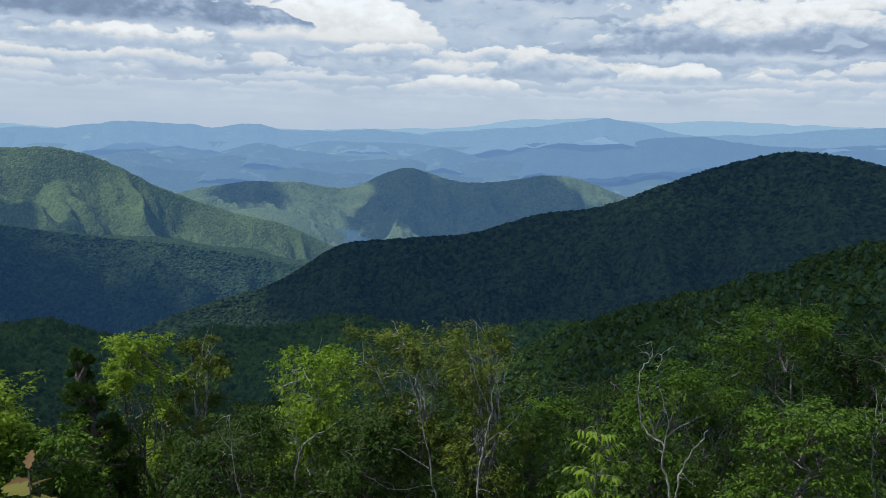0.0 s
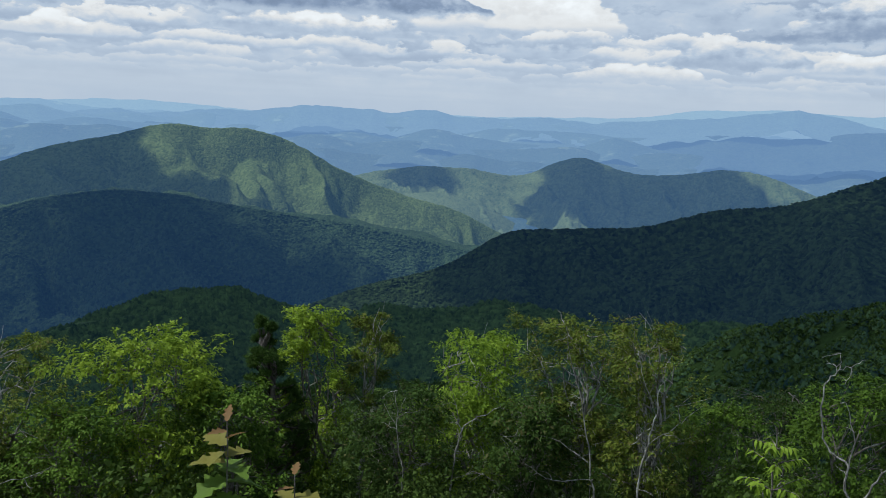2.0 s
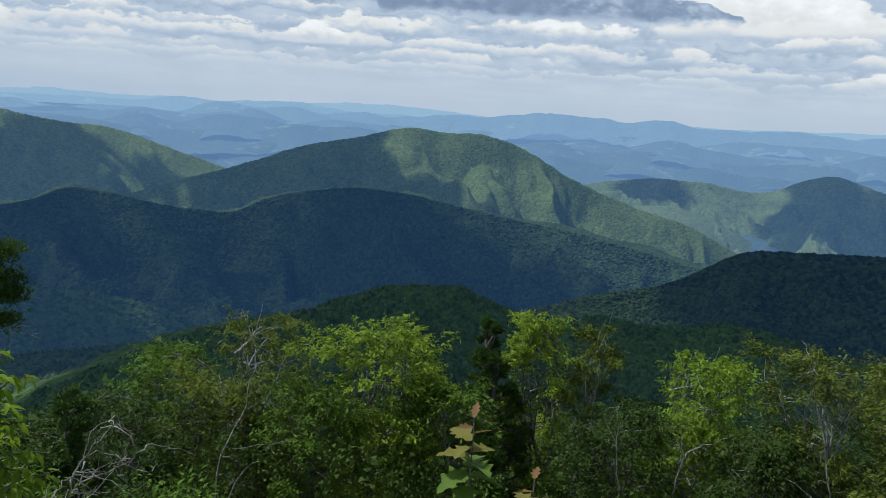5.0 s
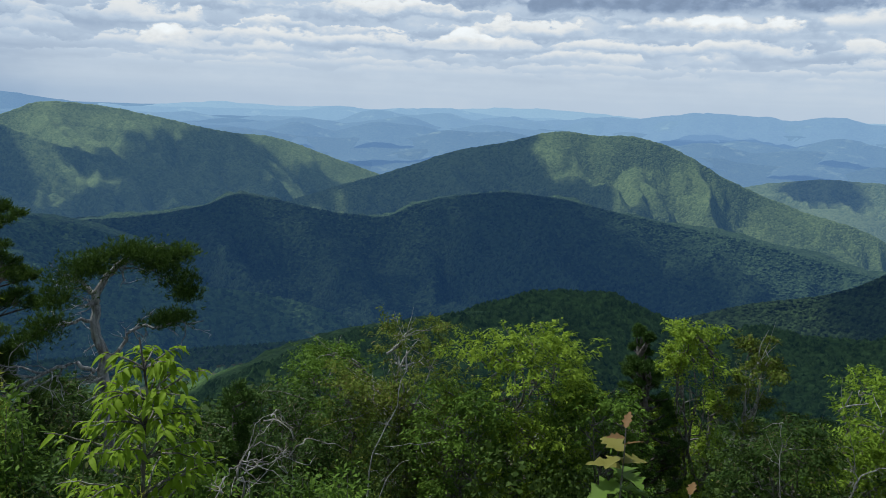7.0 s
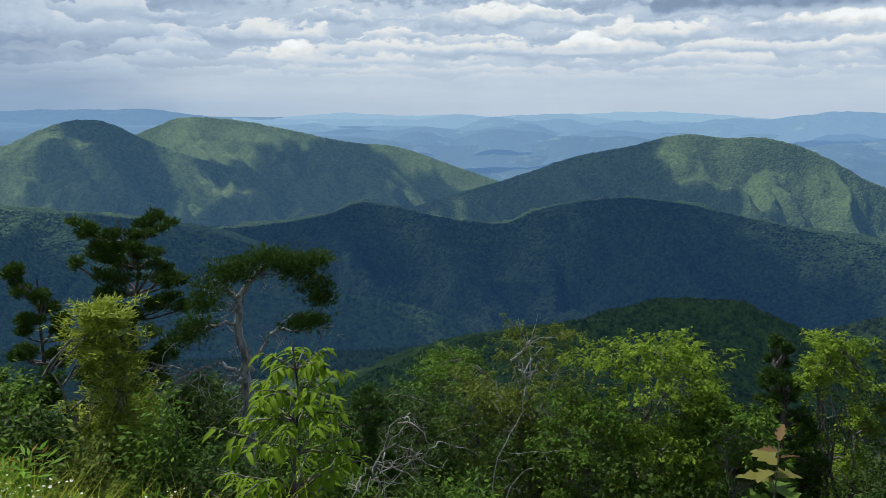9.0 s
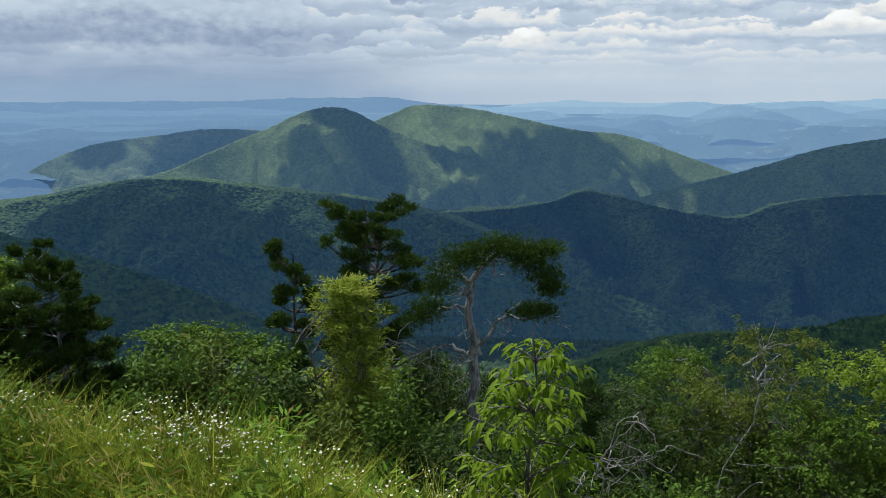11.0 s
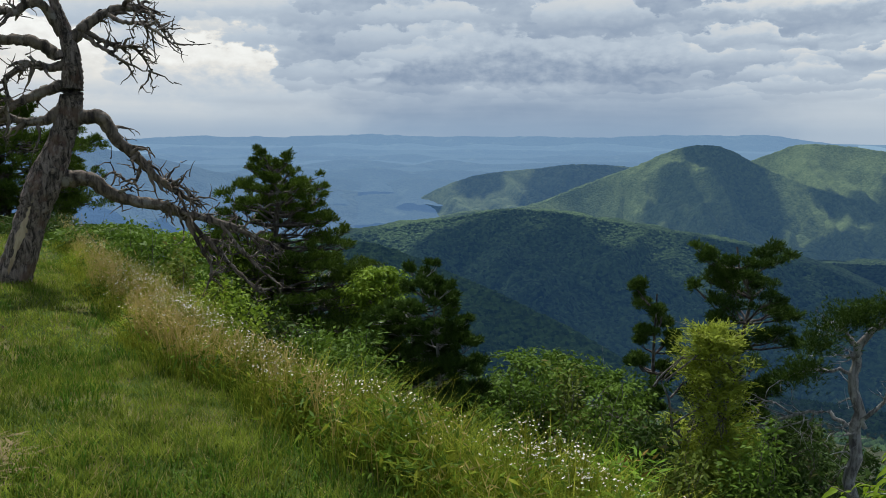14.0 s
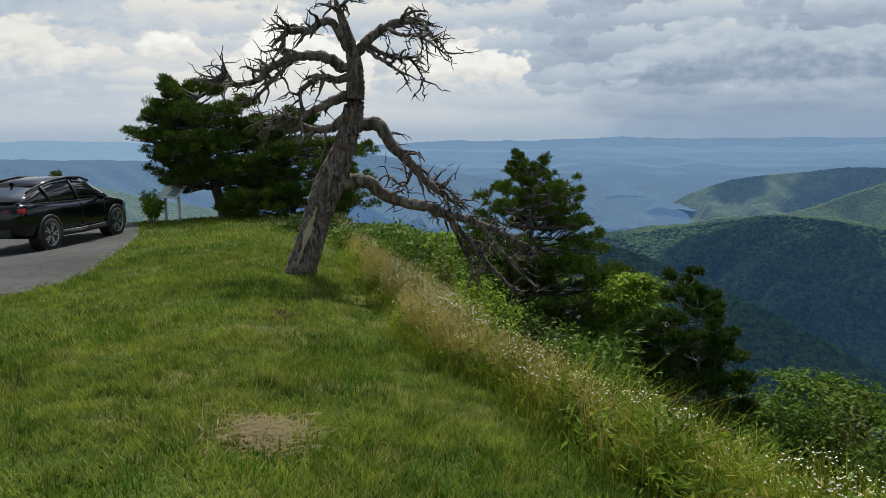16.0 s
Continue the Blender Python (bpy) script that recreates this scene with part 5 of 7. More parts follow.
for row in [
    ("green sumac bush on the bank", 83.2, 8.6, 1.7, 1.45, L_FERN, 60, dict(n=6500, leaf=0.095, long=1.8, lift=0.0)),
    ("green sumac bush on the bank", 75.6, 7.4, 1.6, 0.8, L_FERN, 61, dict(n=4400, leaf=0.09, long=1.8)),
    ("holly-like bush with dark glossy leaves", 98.4, 10.2, 1.15, 1.1, L_DULL, 62, dict(n=3400, leaf=0.10)),
    ("green shrub beside the wayside sign", 128.3, 27.5, 0.85, 1.05, L_BRIGHT, 64, dict(n=1700, leaf=0.10)),
    ("green shrub beyond the road", 137.6, 30, 1.6, 1.7, L_BRIGHT, 65, dict(n=1700, leaf=0.12)),
    ("dull-green bush below the bank", 66.0, 8.0, 1.6, 1.0, L_DULL, 66, dict(n=2800, leaf=0.09)),
    ("dark green bush below the lawn", 112.0, 15.5, 1.7, 1.6, L_MID, 67, dict(n=2600, leaf=0.09)),
    ("fresh green bush below the lawn", 107.5, 14.5, 1.8, 1.6, L_BRIGHT, 68, dict(n=2600, leaf=0.09)),
    ("olive-green bush below the lawn", 110.0, 13.5, 1.5, 1.3, L_OLIVE, 69, dict(n=2600, leaf=0.09)),
    ("dull-green bush below the bank", 71.5, 9.5, 1.5, 0.8, L_DULL, 71, dict(n=2600, leaf=0.09)),
]:
    shrub(*row[:7], **row[7])


def bush(az, d, top, width, leaves, seed, leaf=0.09, long=1.3, n=3400):
    """A bush whose top reaches the elevation top."""
    z = stand(az, d)[2]
    shrub(BUSH_LABEL[leaves.name], az, d, width, max(0.5, EYE + d * math.tan(radians(top)) - z), leaves, seed, n=n, leaf=leaf, long=long, lobes=22)


BUSH_LABEL = {L_MID.name: "mid-green leafy bush below the bank", L_DULL.name: "dull-green leafy bush below the bank", L_BRIGHT.name: "fresh green leafy bush below the bank", L_OLIVE.name: "olive-green bush with dry twigs below the bank"}
for i, row in enumerate([
    (91.2, 14.6, -15.2, 1.9, L_DULL), (88.4, 14.8, -16.2, 1.8, L_DULL), (94.2, 15.5, -13.2, 1.9, L_DULL), (96.0, 12.5, -13.6, 1.7, L_MID), (87.0, 12.2, -18.6, 1.5, L_MID), (84.6, 13.0, -15.9, 1.5, L_MID), (81.3, 13.2, -15.6, 1.6, L_OLIVE),
    (79.0, 12.0, -17.3, 1.7, L_MID), (75.8, 12.0, -19.0, 1.6, L_DULL), (73.3, 11.0, -20.2, 1.4, L_OLIVE), (68.0, 11.5, -19.0, 1.6, L_MID), (64.0, 10.5, -20.6, 1.6, L_DULL), (57.3, 10.5, -22.6, 1.5, L_MID),
    (53.0, 10.0, -24.6, 1.6, L_DULL), (47.5, 10.0, -25.4, 1.6, L_MID), (116.0, 22.0, -6.3, 2.2, L_DULL), (112.2, 19.0, -7.0, 2.0, L_BRIGHT), (107.5, 18.0, -7.6, 2.2, L_MID), (104.6, 15.0, -10.0, 1.8, L_DULL), (99.0, 13.5, -13.0, 1.6, L_MID),
]):
    bush(row[0] + 1.6, *row[1:], 700 + i)

blade = big_leaf("chestnut_leaf", L_CHEST, 0.122, 0.041, 0.42)
sapling("young chestnut with long toothed drooping leaves", 62.6, 5.9, -14.9, 0.92, blade, 80, shoots=62, per=18)
green_blade = big_leaf("chestnut_leaf", L_BRIGHT, 0.115, 0.036, 0.5)
sapling("young chestnut with hanging mid-green leaves", -12.0, 9.5, -19.4, 0.72, green_blade, 81, shoots=34, per=17)

# ---- bare and broken wood ----
def limbs_of(paths, az, seed, deep=0.25, twigs=0, sides=7, knob=0.10, wob=0.02, girth=1.0, fine=4, stout=1.0):
    """Crooked limbs from marks (sideways, up, radius) in metres, facing the overlook; depth wanders a little."""
    rng = np.random.RandomState(seed)
    right = np.array([math.cos(radians(az)), math.sin(radians(az)), 0.0])
    away = np.array([-math.sin(radians(az)), math.cos(radians(az)), 0.0])
    made, depth = [], {}
    for path in paths:
        u, h, r = (np.array([p[i] for p in path]) for i in range(3))
        v0 = 0.0
        for (pu, ph), pv in depth.items():
            if abs(pu - u[0]) < 0.08 and abs(ph - h[0]) < 0.08:
                v0 = pv
        drift = rng.uniform(-1, 1) * deep
        v = v0 + np.linspace(0, 1, len(u)) * drift + rng.normal(size=len(u)) * 0.02
        v[0] = v0
        for a, b, c in zip(u, h, v):
            depth[(float(a), float(b))] = float(c)
        t = np.linspace(0, len(u) - 1, (len(u) - 1) * fine + 1)
        marks = np.arange(len(u))
        U3, H3, V3, R3 = (smooth_curve(list(zip(marks, q)), t) for q in (u, h, v, r * girth))
        p = right[None] * U3[:, None] + away[None] * V3[:, None] + np.array([0, 0, 1.0])[None] * H3[:, None]
        p += rng.normal(size=p.shape) * (R3[:, None] * 0.12 + wob * 0.25) * (4.0 / fine) ** 1.5
        w = Wood(sides)
        w.tube(p, np.maximum(R3, 0.004), knob, rng)
        for k in range(int(twigs * len(p) / 12)):
            i = rng.randint(len(p) // 4, len(p))
            L = rng.uniform(0.18, 0.55) / stout ** 0.5
            way = rng.normal(size=3) * 0.7 + right * np.sign(u[-1] - u[0] + 1e-6) * 0.8
            way /= np.linalg.norm(way)
            tip = p[i] + way * L + np.array([0, 0, -0.25 * L])
            tw = bend(rng, p[i], tip, 7, 0.13, rng.uniform(-0.05, 0.18))
            w.tube(tw, taper(max(0.011, min(0.026, R3[i] * 0.55)) * stout, 0.004 * stout, 7))
            for m in range(2):
                j = rng.randint(2, 7)
                w.tube(bend(rng, tw[j], tw[j] + rng.normal(size=3) * 0.11 + way * 0.06, 4, 0.15), taper(0.007 * stout, 0.002 * stout, 4))
        made.append(w)
    return made


def snag(label, base, az, paths, mat, seed, name="dead_tree", twigs=0, deep=0.3, girth=0.27):
    x, y = base
    ob = thing(name, label, "tree", Matrix.Translation((x, y, SNAG_Z[base])))
    for i, w in enumerate(limbs_of(paths, az, seed, deep, twigs, girth=girth, wob=0.09)):
        part("trunk" if i == 0 else "limb", w.mesh("limb", mat), ob)
    return ob


# the leaning dead tree on the lawn
DEAD_AT = (-11.70, -6.61)
SNAG_Z = {DEAD_AT: float(lie(*DEAD_AT)), (5.81, 19.14): -7.39, (10.05, 17.29): -5.57, (-7.95, 5.55): -3.22, (-5.54, 21.29): -9.05}
DEAD_TRUNK = [(-0.03, -0.15, 0.27), (0.01, 0.0, 0.245), (0.28, 0.81, 0.213), (0.5, 1.4, 0.235), (0.75, 1.97, 0.178), (0.91, 2.49, 0.166), (0.96, 2.89, 0.148), (0.96, 3.29, 0.118), (0.85, 3.74, 0.083), (0.73, 4.12, 0.047), (0.67, 4.30, 0.018)]
DEAD_LIMBS = [
    [(0.71, 1.45, 0.118), (1.06, 1.44, 0.101), (1.53, 1.16, 0.083), (2.07, 1.03, 0.074), (2.37, 0.9, 0.062), (2.93, 0.73, 0.044), (3.5, 0.46, 0.027), (3.86, 0.3, 0.012)],
    [(2.37, 0.9, 0.044), (2.81, 0.36, 0.033), (3.25, -0.15, 0.024), (3.51, -0.45, 0.012)],
    [(2.37, 0.9, 0.03), (2.62, 0.37, 0.027), (2.77, -0.01, 0.021), (2.61, -0.41, 0.009)],
    [(2.93, 0.73, 0.027), (3.31, 0.16, 0.021), (3.76, -0.3, 0.009)],
    [(2.68, 0.8, 0.027), (3.25, 0.63, 0.021), (3.7, 0.08, 0.009)],
    [(0.93, 2.32, 0.101), (1.31, 2.34, 0.095), (1.48, 2.05, 0.08), (1.78, 1.75, 0.065), (2.07, 1.42, 0.053), (2.38, 1.17, 0.036), (2.68, 0.98, 0.015)],
    [(2.07, 1.42, 0.027), (2.32, 1.36, 0.021), (2.69, 1.07, 0.009)],
    [(1.84, 1.69, 0.027), (1.74, 1.37, 0.021), (1.5, 1.49, 0.009)],
    [(0.84, 3.17, 0.083), (0.53, 3.37, 0.074), (0.08, 3.39, 0.062), (-0.32, 3.23, 0.05), (-0.54, 3.03, 0.041), (-0.88, 2.98, 0.033), (-1.01, 3.14, 0.024), (-1.2, 3.06, 0.009)],
    [(0.85, 3.51, 0.065), (0.6, 3.9, 0.056), (0.26, 3.76, 0.047), (-0.05, 3.72, 0.038), (-0.11, 3.48, 0.027), (0.0, 3.34, 0.012)],
    [(0.08, 3.39, 0.036), (-0.15, 3.17, 0.03), (-0.44, 2.89, 0.024), (-0.59, 2.7, 0.012)],
    [(0.92, 2.83, 0.083), (0.63, 2.72, 0.068), (0.28, 2.55, 0.053), (0.05, 2.43, 0.038), (-0.29, 2.47, 0.024), (-0.42, 2.1, 0.009)],
    [(0.91, 2.55, 0.083), (0.61, 2.32, 0.068), (0.33, 2.27, 0.053), (0.1, 2.35, 0.038), (-0.23, 2.49, 0.021)],
    [(0.96, 3.4, 0.077), (1.17, 3.63, 0.068), (1.46, 3.83, 0.056), (1.75, 3.94, 0.041), (1.99, 3.92, 0.03), (2.22, 3.67, 0.012)],
    [(1.46, 3.83, 0.033), (1.63, 3.69, 0.027), (1.92, 3.64, 0.021), (2.34, 3.3, 0.009)],
    [(1.17, 3.57, 0.036), (1.51, 3.4, 0.027), (1.86, 3.35, 0.021), (2.09, 3.04, 0.009)],
    [(1.11, 3.51, 0.03), (1.39, 3.29, 0.024), (1.65, 3.09, 0.009)],
    [(0.92, 3.12, 0.065), (0.69, 3.03, 0.053), (0.41, 3.06, 0.041), (0.12, 2.84, 0.03), (0.16, 2.55, 0.012)],
    [(0.73, 4.12, 0.03), (0.95, 4.21, 0.012)], [(0.76, 4.07, 0.036), (0.5, 4.11, 0.012)],
]


def dead_tree():
    x, y = DEAD_AT
    ob = thing("dead_tree", "leaning dead grey pine with twisted bare limbs on the lawn", "tree", Matrix.Translation((x, y, SNAG_Z[DEAD_AT])))
    w = limbs_of([DEAD_TRUNK], 118.1, 300, 0.1, 0, 30, 0.04, fine=12)[0]
    part("trunk", w.mesh("trunk", M_DEADTRUNK), ob, "thick trunk with flaking reddish-grey bark")
    for i, w in enumerate(limbs_of(DEAD_LIMBS, 118.1, 301, 0.75, 6, 9, 0.10, girth=1.12, wob=0.07, fine=9, stout=1.6)):
        part("limb", w.mesh("limb", M_DEAD), ob)
    # pale wood where the bark has gone, at the foot and below the fork
    for u, h, l, wd in ((0.15, 0.66, 1.02, 0.062),):
        n = 34
        t = np.linspace(-1, 1, n)
        r = np.array([math.cos(radians(118.1)), math.sin(radians(118.1)), 0])
        a = np.array([-math.sin(radians(118.1)), math.cos(radians(118.1)), 0])
        rows = []
        for k in t:
            c = r * (u + 0.36 * k * l * 0.5) + np.array([0, 0, h + k * l * 0.5]) - a * (0.242 - 0.016 * k)
            e = wd * math.sqrt(max(0.02, 1 - k * k)) * (0.8 + 0.32 * math.sin(k * 6 + 1) + 0.18 * math.sin(k * 19) + 0.12 * math.sin(k * 41))
            rows += [c - r * e + a * 0.02, c - a * 0.008, c + r * e + a * 0.02]
        part("bare_wood", mesh_of("bare_wood", rows, grid_faces(n, 3), M_BAREWOOD, True), ob, "pale wood where bark has fallen off")
    return ob


def deadtrunk_look(g, s):
    c = g.split(g.coords())
    v = g.combine(c[0], c[1], g.math("MULTIPLY", c[2], 0.35))
    n = g.noise(v, 15.0, 8.0, 0.72, 0.8)
    col = g.mix(g.smooth(n, 0.38, 0.62), (0.032, 0.024, 0.019), (0.36, 0.29, 0.24))
    col = g.mix(g.math("MULTIPLY", g.smooth(g.noise(g.coords(), 3.5, 5.0, 0.6), 0.52, 0.66), 0.7), col, (0.20, 0.115, 0.085))
    g.put(s.inputs["Base Color"], col)
    s.inputs["Roughness"].default_value = 0.92
    bump(g, s, g.math("ADD", g.voronoi(v, 14.0), n), 1.0, 0.09)


M_DEADTRUNK = material("flaking_bark", deadtrunk_look)
M_BAREWOOD = bark("bare_wood", (0.34, 0.25, 0.15), (0.52, 0.42, 0.28), 12.0)
dead_tree()

snag("twisted dead tree with a bleached broken top", (5.81, 19.14), -16.9, [
    [(0.32, -1.9, 0.12), (0.32, -0.56, 0.114), (0.0, 0.46, 0.105), (0.0, 1.07, 0.09), (-0.51, 1.37, 0.08), (-0.73, 2.17, 0.07), (-0.68, 2.92, 0.06), (-0.52, 3.24, 0.045), (-0.45, 3.66, 0.02)],
    [(-0.52, 3.24, 0.04), (-0.23, 3.42, 0.03), (0.06, 3.65, 0.016)],
    [(0.39, -1.9, 0.13), (0.39, -0.55, 0.11), (0.43, 0.22, 0.10), (0.56, 0.85, 0.085), (0.86, 1.42, 0.065), (0.99, 1.73, 0.045)],
    [(0.0, 1.07, 0.06), (0.05, 1.68, 0.045), (-0.17, 2.54, 0.02)]], M_PALE, 310, twigs=1.5)
snag("bare forked dead stems among the leaves", (10.05, 17.29), -30.2, [
    [(0.16, -3.2, 0.10), (0.16, -1.34, 0.085), (0.0, 0.0, 0.07), (-0.02, 0.81, 0.05), (-0.08, 1.54, 0.02)],
    [(0.0, 0.0, 0.05), (-0.23, 0.63, 0.035), (-0.26, 1.17, 0.015)],
    [(-0.01, 0.27, 0.045), (0.11, 0.84, 0.03), (0.15, 1.38, 0.015)]], M_PALE, 311, twigs=1.5)
snag("bleached dead shrub with bare forking branches", (-7.95, 5.55), 53.7, [
    [(-0.01, -1.3, 0.06), (-0.01, -0.46, 0.054), (-0.01, 0.08, 0.048), (-0.03, 0.31, 0.044), (0.08, 0.6, 0.032), (0.28, 0.84, 0.016)],
    [(-0.01, 0.23, 0.034), (0.35, 0.31, 0.026), (0.66, 0.47, 0.012)],
    [(-0.03, 0.34, 0.03), (-0.17, 0.24, 0.022), (-0.27, 0.03, 0.01)],
    [(0.08, 0.63, 0.027), (0.16, 0.81, 0.02), (0.34, 0.86, 0.01)],
    [(0.35, 0.31, 0.017), (0.52, 0.45, 0.01)]], M_BONE, 312, name="dead_shrub", twigs=5)
snag("thin pale dead stem with short twigs", (-5.54, 21.29), 14.6, [
    [(0.02, -2.6, 0.06), (0.02, -0.69, 0.055), (-0.03, 0.35, 0.047), (-0.17, 1.38, 0.04), (-0.21, 2.51, 0.018)],
    [(-0.17, 1.38, 0.028), (-0.57, 1.99, 0.012)], [(-0.16, 1.71, 0.028), (0.05, 2.36, 0.012)]], M_PALE, 313, twigs=2)

SNAG_Z[(-13.35, 2.07)] = float(lie(-13.35, 2.07))
snag("half-dead shrub with a bare twiggy top", (-13.35, 2.07), 81.2, [
    [(0.0, -0.1, 0.06), (0.02, 0.9, 0.05), (-0.05, 1.5, 0.04), (-0.10, 2.0, 0.03), (-0.06, 2.35, 0.012)],
    [(0.02, 0.9, 0.04), (0.22, 1.4, 0.03), (0.36, 1.9, 0.02), (0.42, 2.15, 0.01)],
    [(-0.05, 1.5, 0.03), (-0.30, 1.85, 0.02), (-0.42, 2.1, 0.01)], [(-0.10, 2.0, 0.02), (0.12, 2.3, 0.01)]], M_BARK, 314, name="dead_shrub", twigs=9)

# pale limbs that show through the crowns of living trees
for base, az, paths, seed, label in [
    ((-4.42, 23.59, -10.16), 10.6, [[(-0.04, -1.9, 0.13), (-0.04, -0.76, 0.115), (0.0, 0.19, 0.105), (0.18, 1.41, 0.09), (0.5, 1.86, 0.06), (0.97, 2.11, 0.045), (1.5, 2.46, 0.025)], [(0.18, 1.41, 0.06), (0.04, 2.25, 0.04), (-0.16, 3.09, 0.02)]], 320, "pale-barked forked tree trunk below the overlook"),
    ((1.29, 21.96, -9.21), -3.4, [[(-0.03, -1.9, 0.14), (-0.03, -0.71, 0.125), (0.0, 0.53, 0.11), (0.13, 1.58, 0.09), (0.29, 2.54, 0.065), (0.33, 3.31, 0.045)], [(0.04, 1.41, 0.06), (-0.07, 2.18, 0.035)], [(0.13, 1.58, 0.045), (0.67, 1.96, 0.018)], [(0.29, 2.54, 0.04), (-0.29, 3.96, 0.025), (-0.06, 4.47, 0.012)], [(0.33, 3.31, 0.03), (0.83, 4.17, 0.02), (0.74, 4.67, 0.012)]], 321, "knotted pale oak trunk with bare upper limbs"),
    ((-15.66, 15.67, -10.14), 44.3, [[(-0.02, -2.0, 0.11), (-0.02, -0.73, 0.10), (0.03, 0.54, 0.085), (0.15, 1.44, 0.07), (0.78, 2.85, 0.05), (1.01, 3.89, 0.036), (1.32, 4.58, 0.02)], [(0.24, -0.2, 0.08), (0.66, 0.72, 0.06), (1.19, 1.16, 0.035)], [(0.47, 1.62, 0.04), (1.47, 1.7, 0.03), (2.39, 1.93, 0.012)], [(1.01, 3.89, 0.028), (0.75, 4.58, 0.02), (0.93, 5.08, 0.012)]], 322, "pale crooked oak trunk with broken branches"),
    ((0.04, 23.0, -9.75), -0.1, [[(0.05, -2.0, 0.12), (0.05, -0.74, 0.11), (-0.04, 0.37, 0.10), (-0.3, 1.65, 0.08), (-0.58, 2.9, 0.055), (-1.03, 4.3, 0.03), (-1.1, 5.0, 0.012)], [(-0.19, 0.92, 0.06), (-1.42, 1.62, 0.04), (-2.79, 1.49, 0.018)], [(-0.04, 0.37, 0.06), (-1.22, 0.2, 0.05), (-2.1, 0.68, 0.035), (-2.88, 1.49, 0.018)]], 323, "grey oak trunk with long bare limbs"),
]:
    SNAG_Z[base[:2]] = base[2]
    snag(label, base[:2], az, paths, M_PALE, seed, name="bare_trunk", twigs=2.5)

# the pine with the bent-over top
ARCH = (-12.79, 6.30, -4.75)


def arched_pine():
    rng = np.random.RandomState(330)
    ob = thing("arched_pine", "half-dead pine whose top bends over in an arch", "tree", Matrix.Translation(ARCH))
    az = 61.5
    ws = limbs_of([
        [(0.05, -3.0, 0.16), (0.01, -0.21, 0.145), (-0.02, 0.84, 0.135), (-0.04, 1.87, 0.12), (-0.09, 2.47, 0.11), (-0.08, 2.88, 0.10)],
        [(-0.08, 2.88, 0.09), (0.2, 3.3, 0.075), (0.41, 3.51, 0.065), (0.63, 3.58, 0.055), (0.81, 3.47, 0.04), (0.89, 3.27, 0.02)],
        [(-0.08, 2.88, 0.08), (-0.22, 3.06, 0.055), (-0.35, 3.25, 0.035), (-0.6, 3.2, 0.015)],
        [(-0.09, 2.47, 0.05), (-0.54, 2.5, 0.036), (-0.92, 2.38, 0.026), (-1.2, 2.19, 0.014)],
        [(-0.12, 1.66, 0.06), (-0.51, 1.81, 0.048), (-0.89, 1.71, 0.04), (-1.27, 1.5, 0.03), (-1.66, 1.24, 0.016)],
        [(0.07, 1.68, 0.055), (0.32, 2.12, 0.043), (0.58, 2.35, 0.035), (1.11, 2.41, 0.025), (1.63, 2.42, 0.012)],
        [(-0.89, 1.71, 0.03), (-1.38, 1.81, 0.022), (-1.73, 1.76, 0.012)],
        [(-0.51, 1.81, 0.025), (-0.88, 1.56, 0.02), (-1.36, 1.23, 0.012)]], az, 331, 0.3, 9, girth=0.72, wob=0.07)
    for i, w in enumerate(ws):
        part("trunk" if i == 0 else "limb", w.mesh("limb", M_GREYPINE), ob)
    right = np.array([math.cos(radians(az)), math.sin(radians(az)), 0.0])
    at, way = [], []
    for u, h, r in [(-0.54, 3.2, 0.2), (-0.27, 3.48, 0.18), (0.04, 3.6, 0.16), (0.4, 3.70, 0.16), (0.77, 3.55, 0.2), (1.08, 3.38, 0.18), (1.3, 3.13, 0.16), (1.38, 2.9, 0.13), (1.03, 3.55, 0.15), (1.32, 3.63, 0.13),
                    (-0.66, 2.92, 0.16), (-0.83, 2.54, 0.16), (-1.01, 2.32, 0.16), (0.93, 2.47, 0.13), (1.23, 2.49, 0.13), (0.63, 3.66, 0.18), (-0.1, 3.42, 0.15)]:
        m = 300
        g = rng.normal(size=(m, 3)) * np.array([r, r, r * 0.55])
        at.append(right * u + np.array([0, 0, h]) + g)
        way.append(np.array([0, 0, 0.9]) + g * 3)
    part("needles", needle_mesh("needles", np.concatenate(at), np.concatenate(way), 0.078, L_DEEP, rng), ob)


arched_pine()


# the red-leaved oak seedlings at the rim
def red_look(a, b):
    return foliage("oak_seedling_leaves", a, b, seep=0.4)


SEED_RED = big_leaf("oak_leaf", red_look((0.15, 0.085, 0.035), (0.28, 0.18, 0.08)), 0.14, 0.055, 0.12, 0.3)
SEED_TAN = big_leaf("oak_leaf", red_look((0.15, 0.14, 0.03), (0.28, 0.26, 0.07)), 0.22, 0.12, 0.22, 0.35)
SEED_GREEN = big_leaf("oak_leaf", red_look((0.08, 0.14, 0.02), (0.18, 0.27, 0.05)), 0.24, 0.15, 0.30, 0.35)


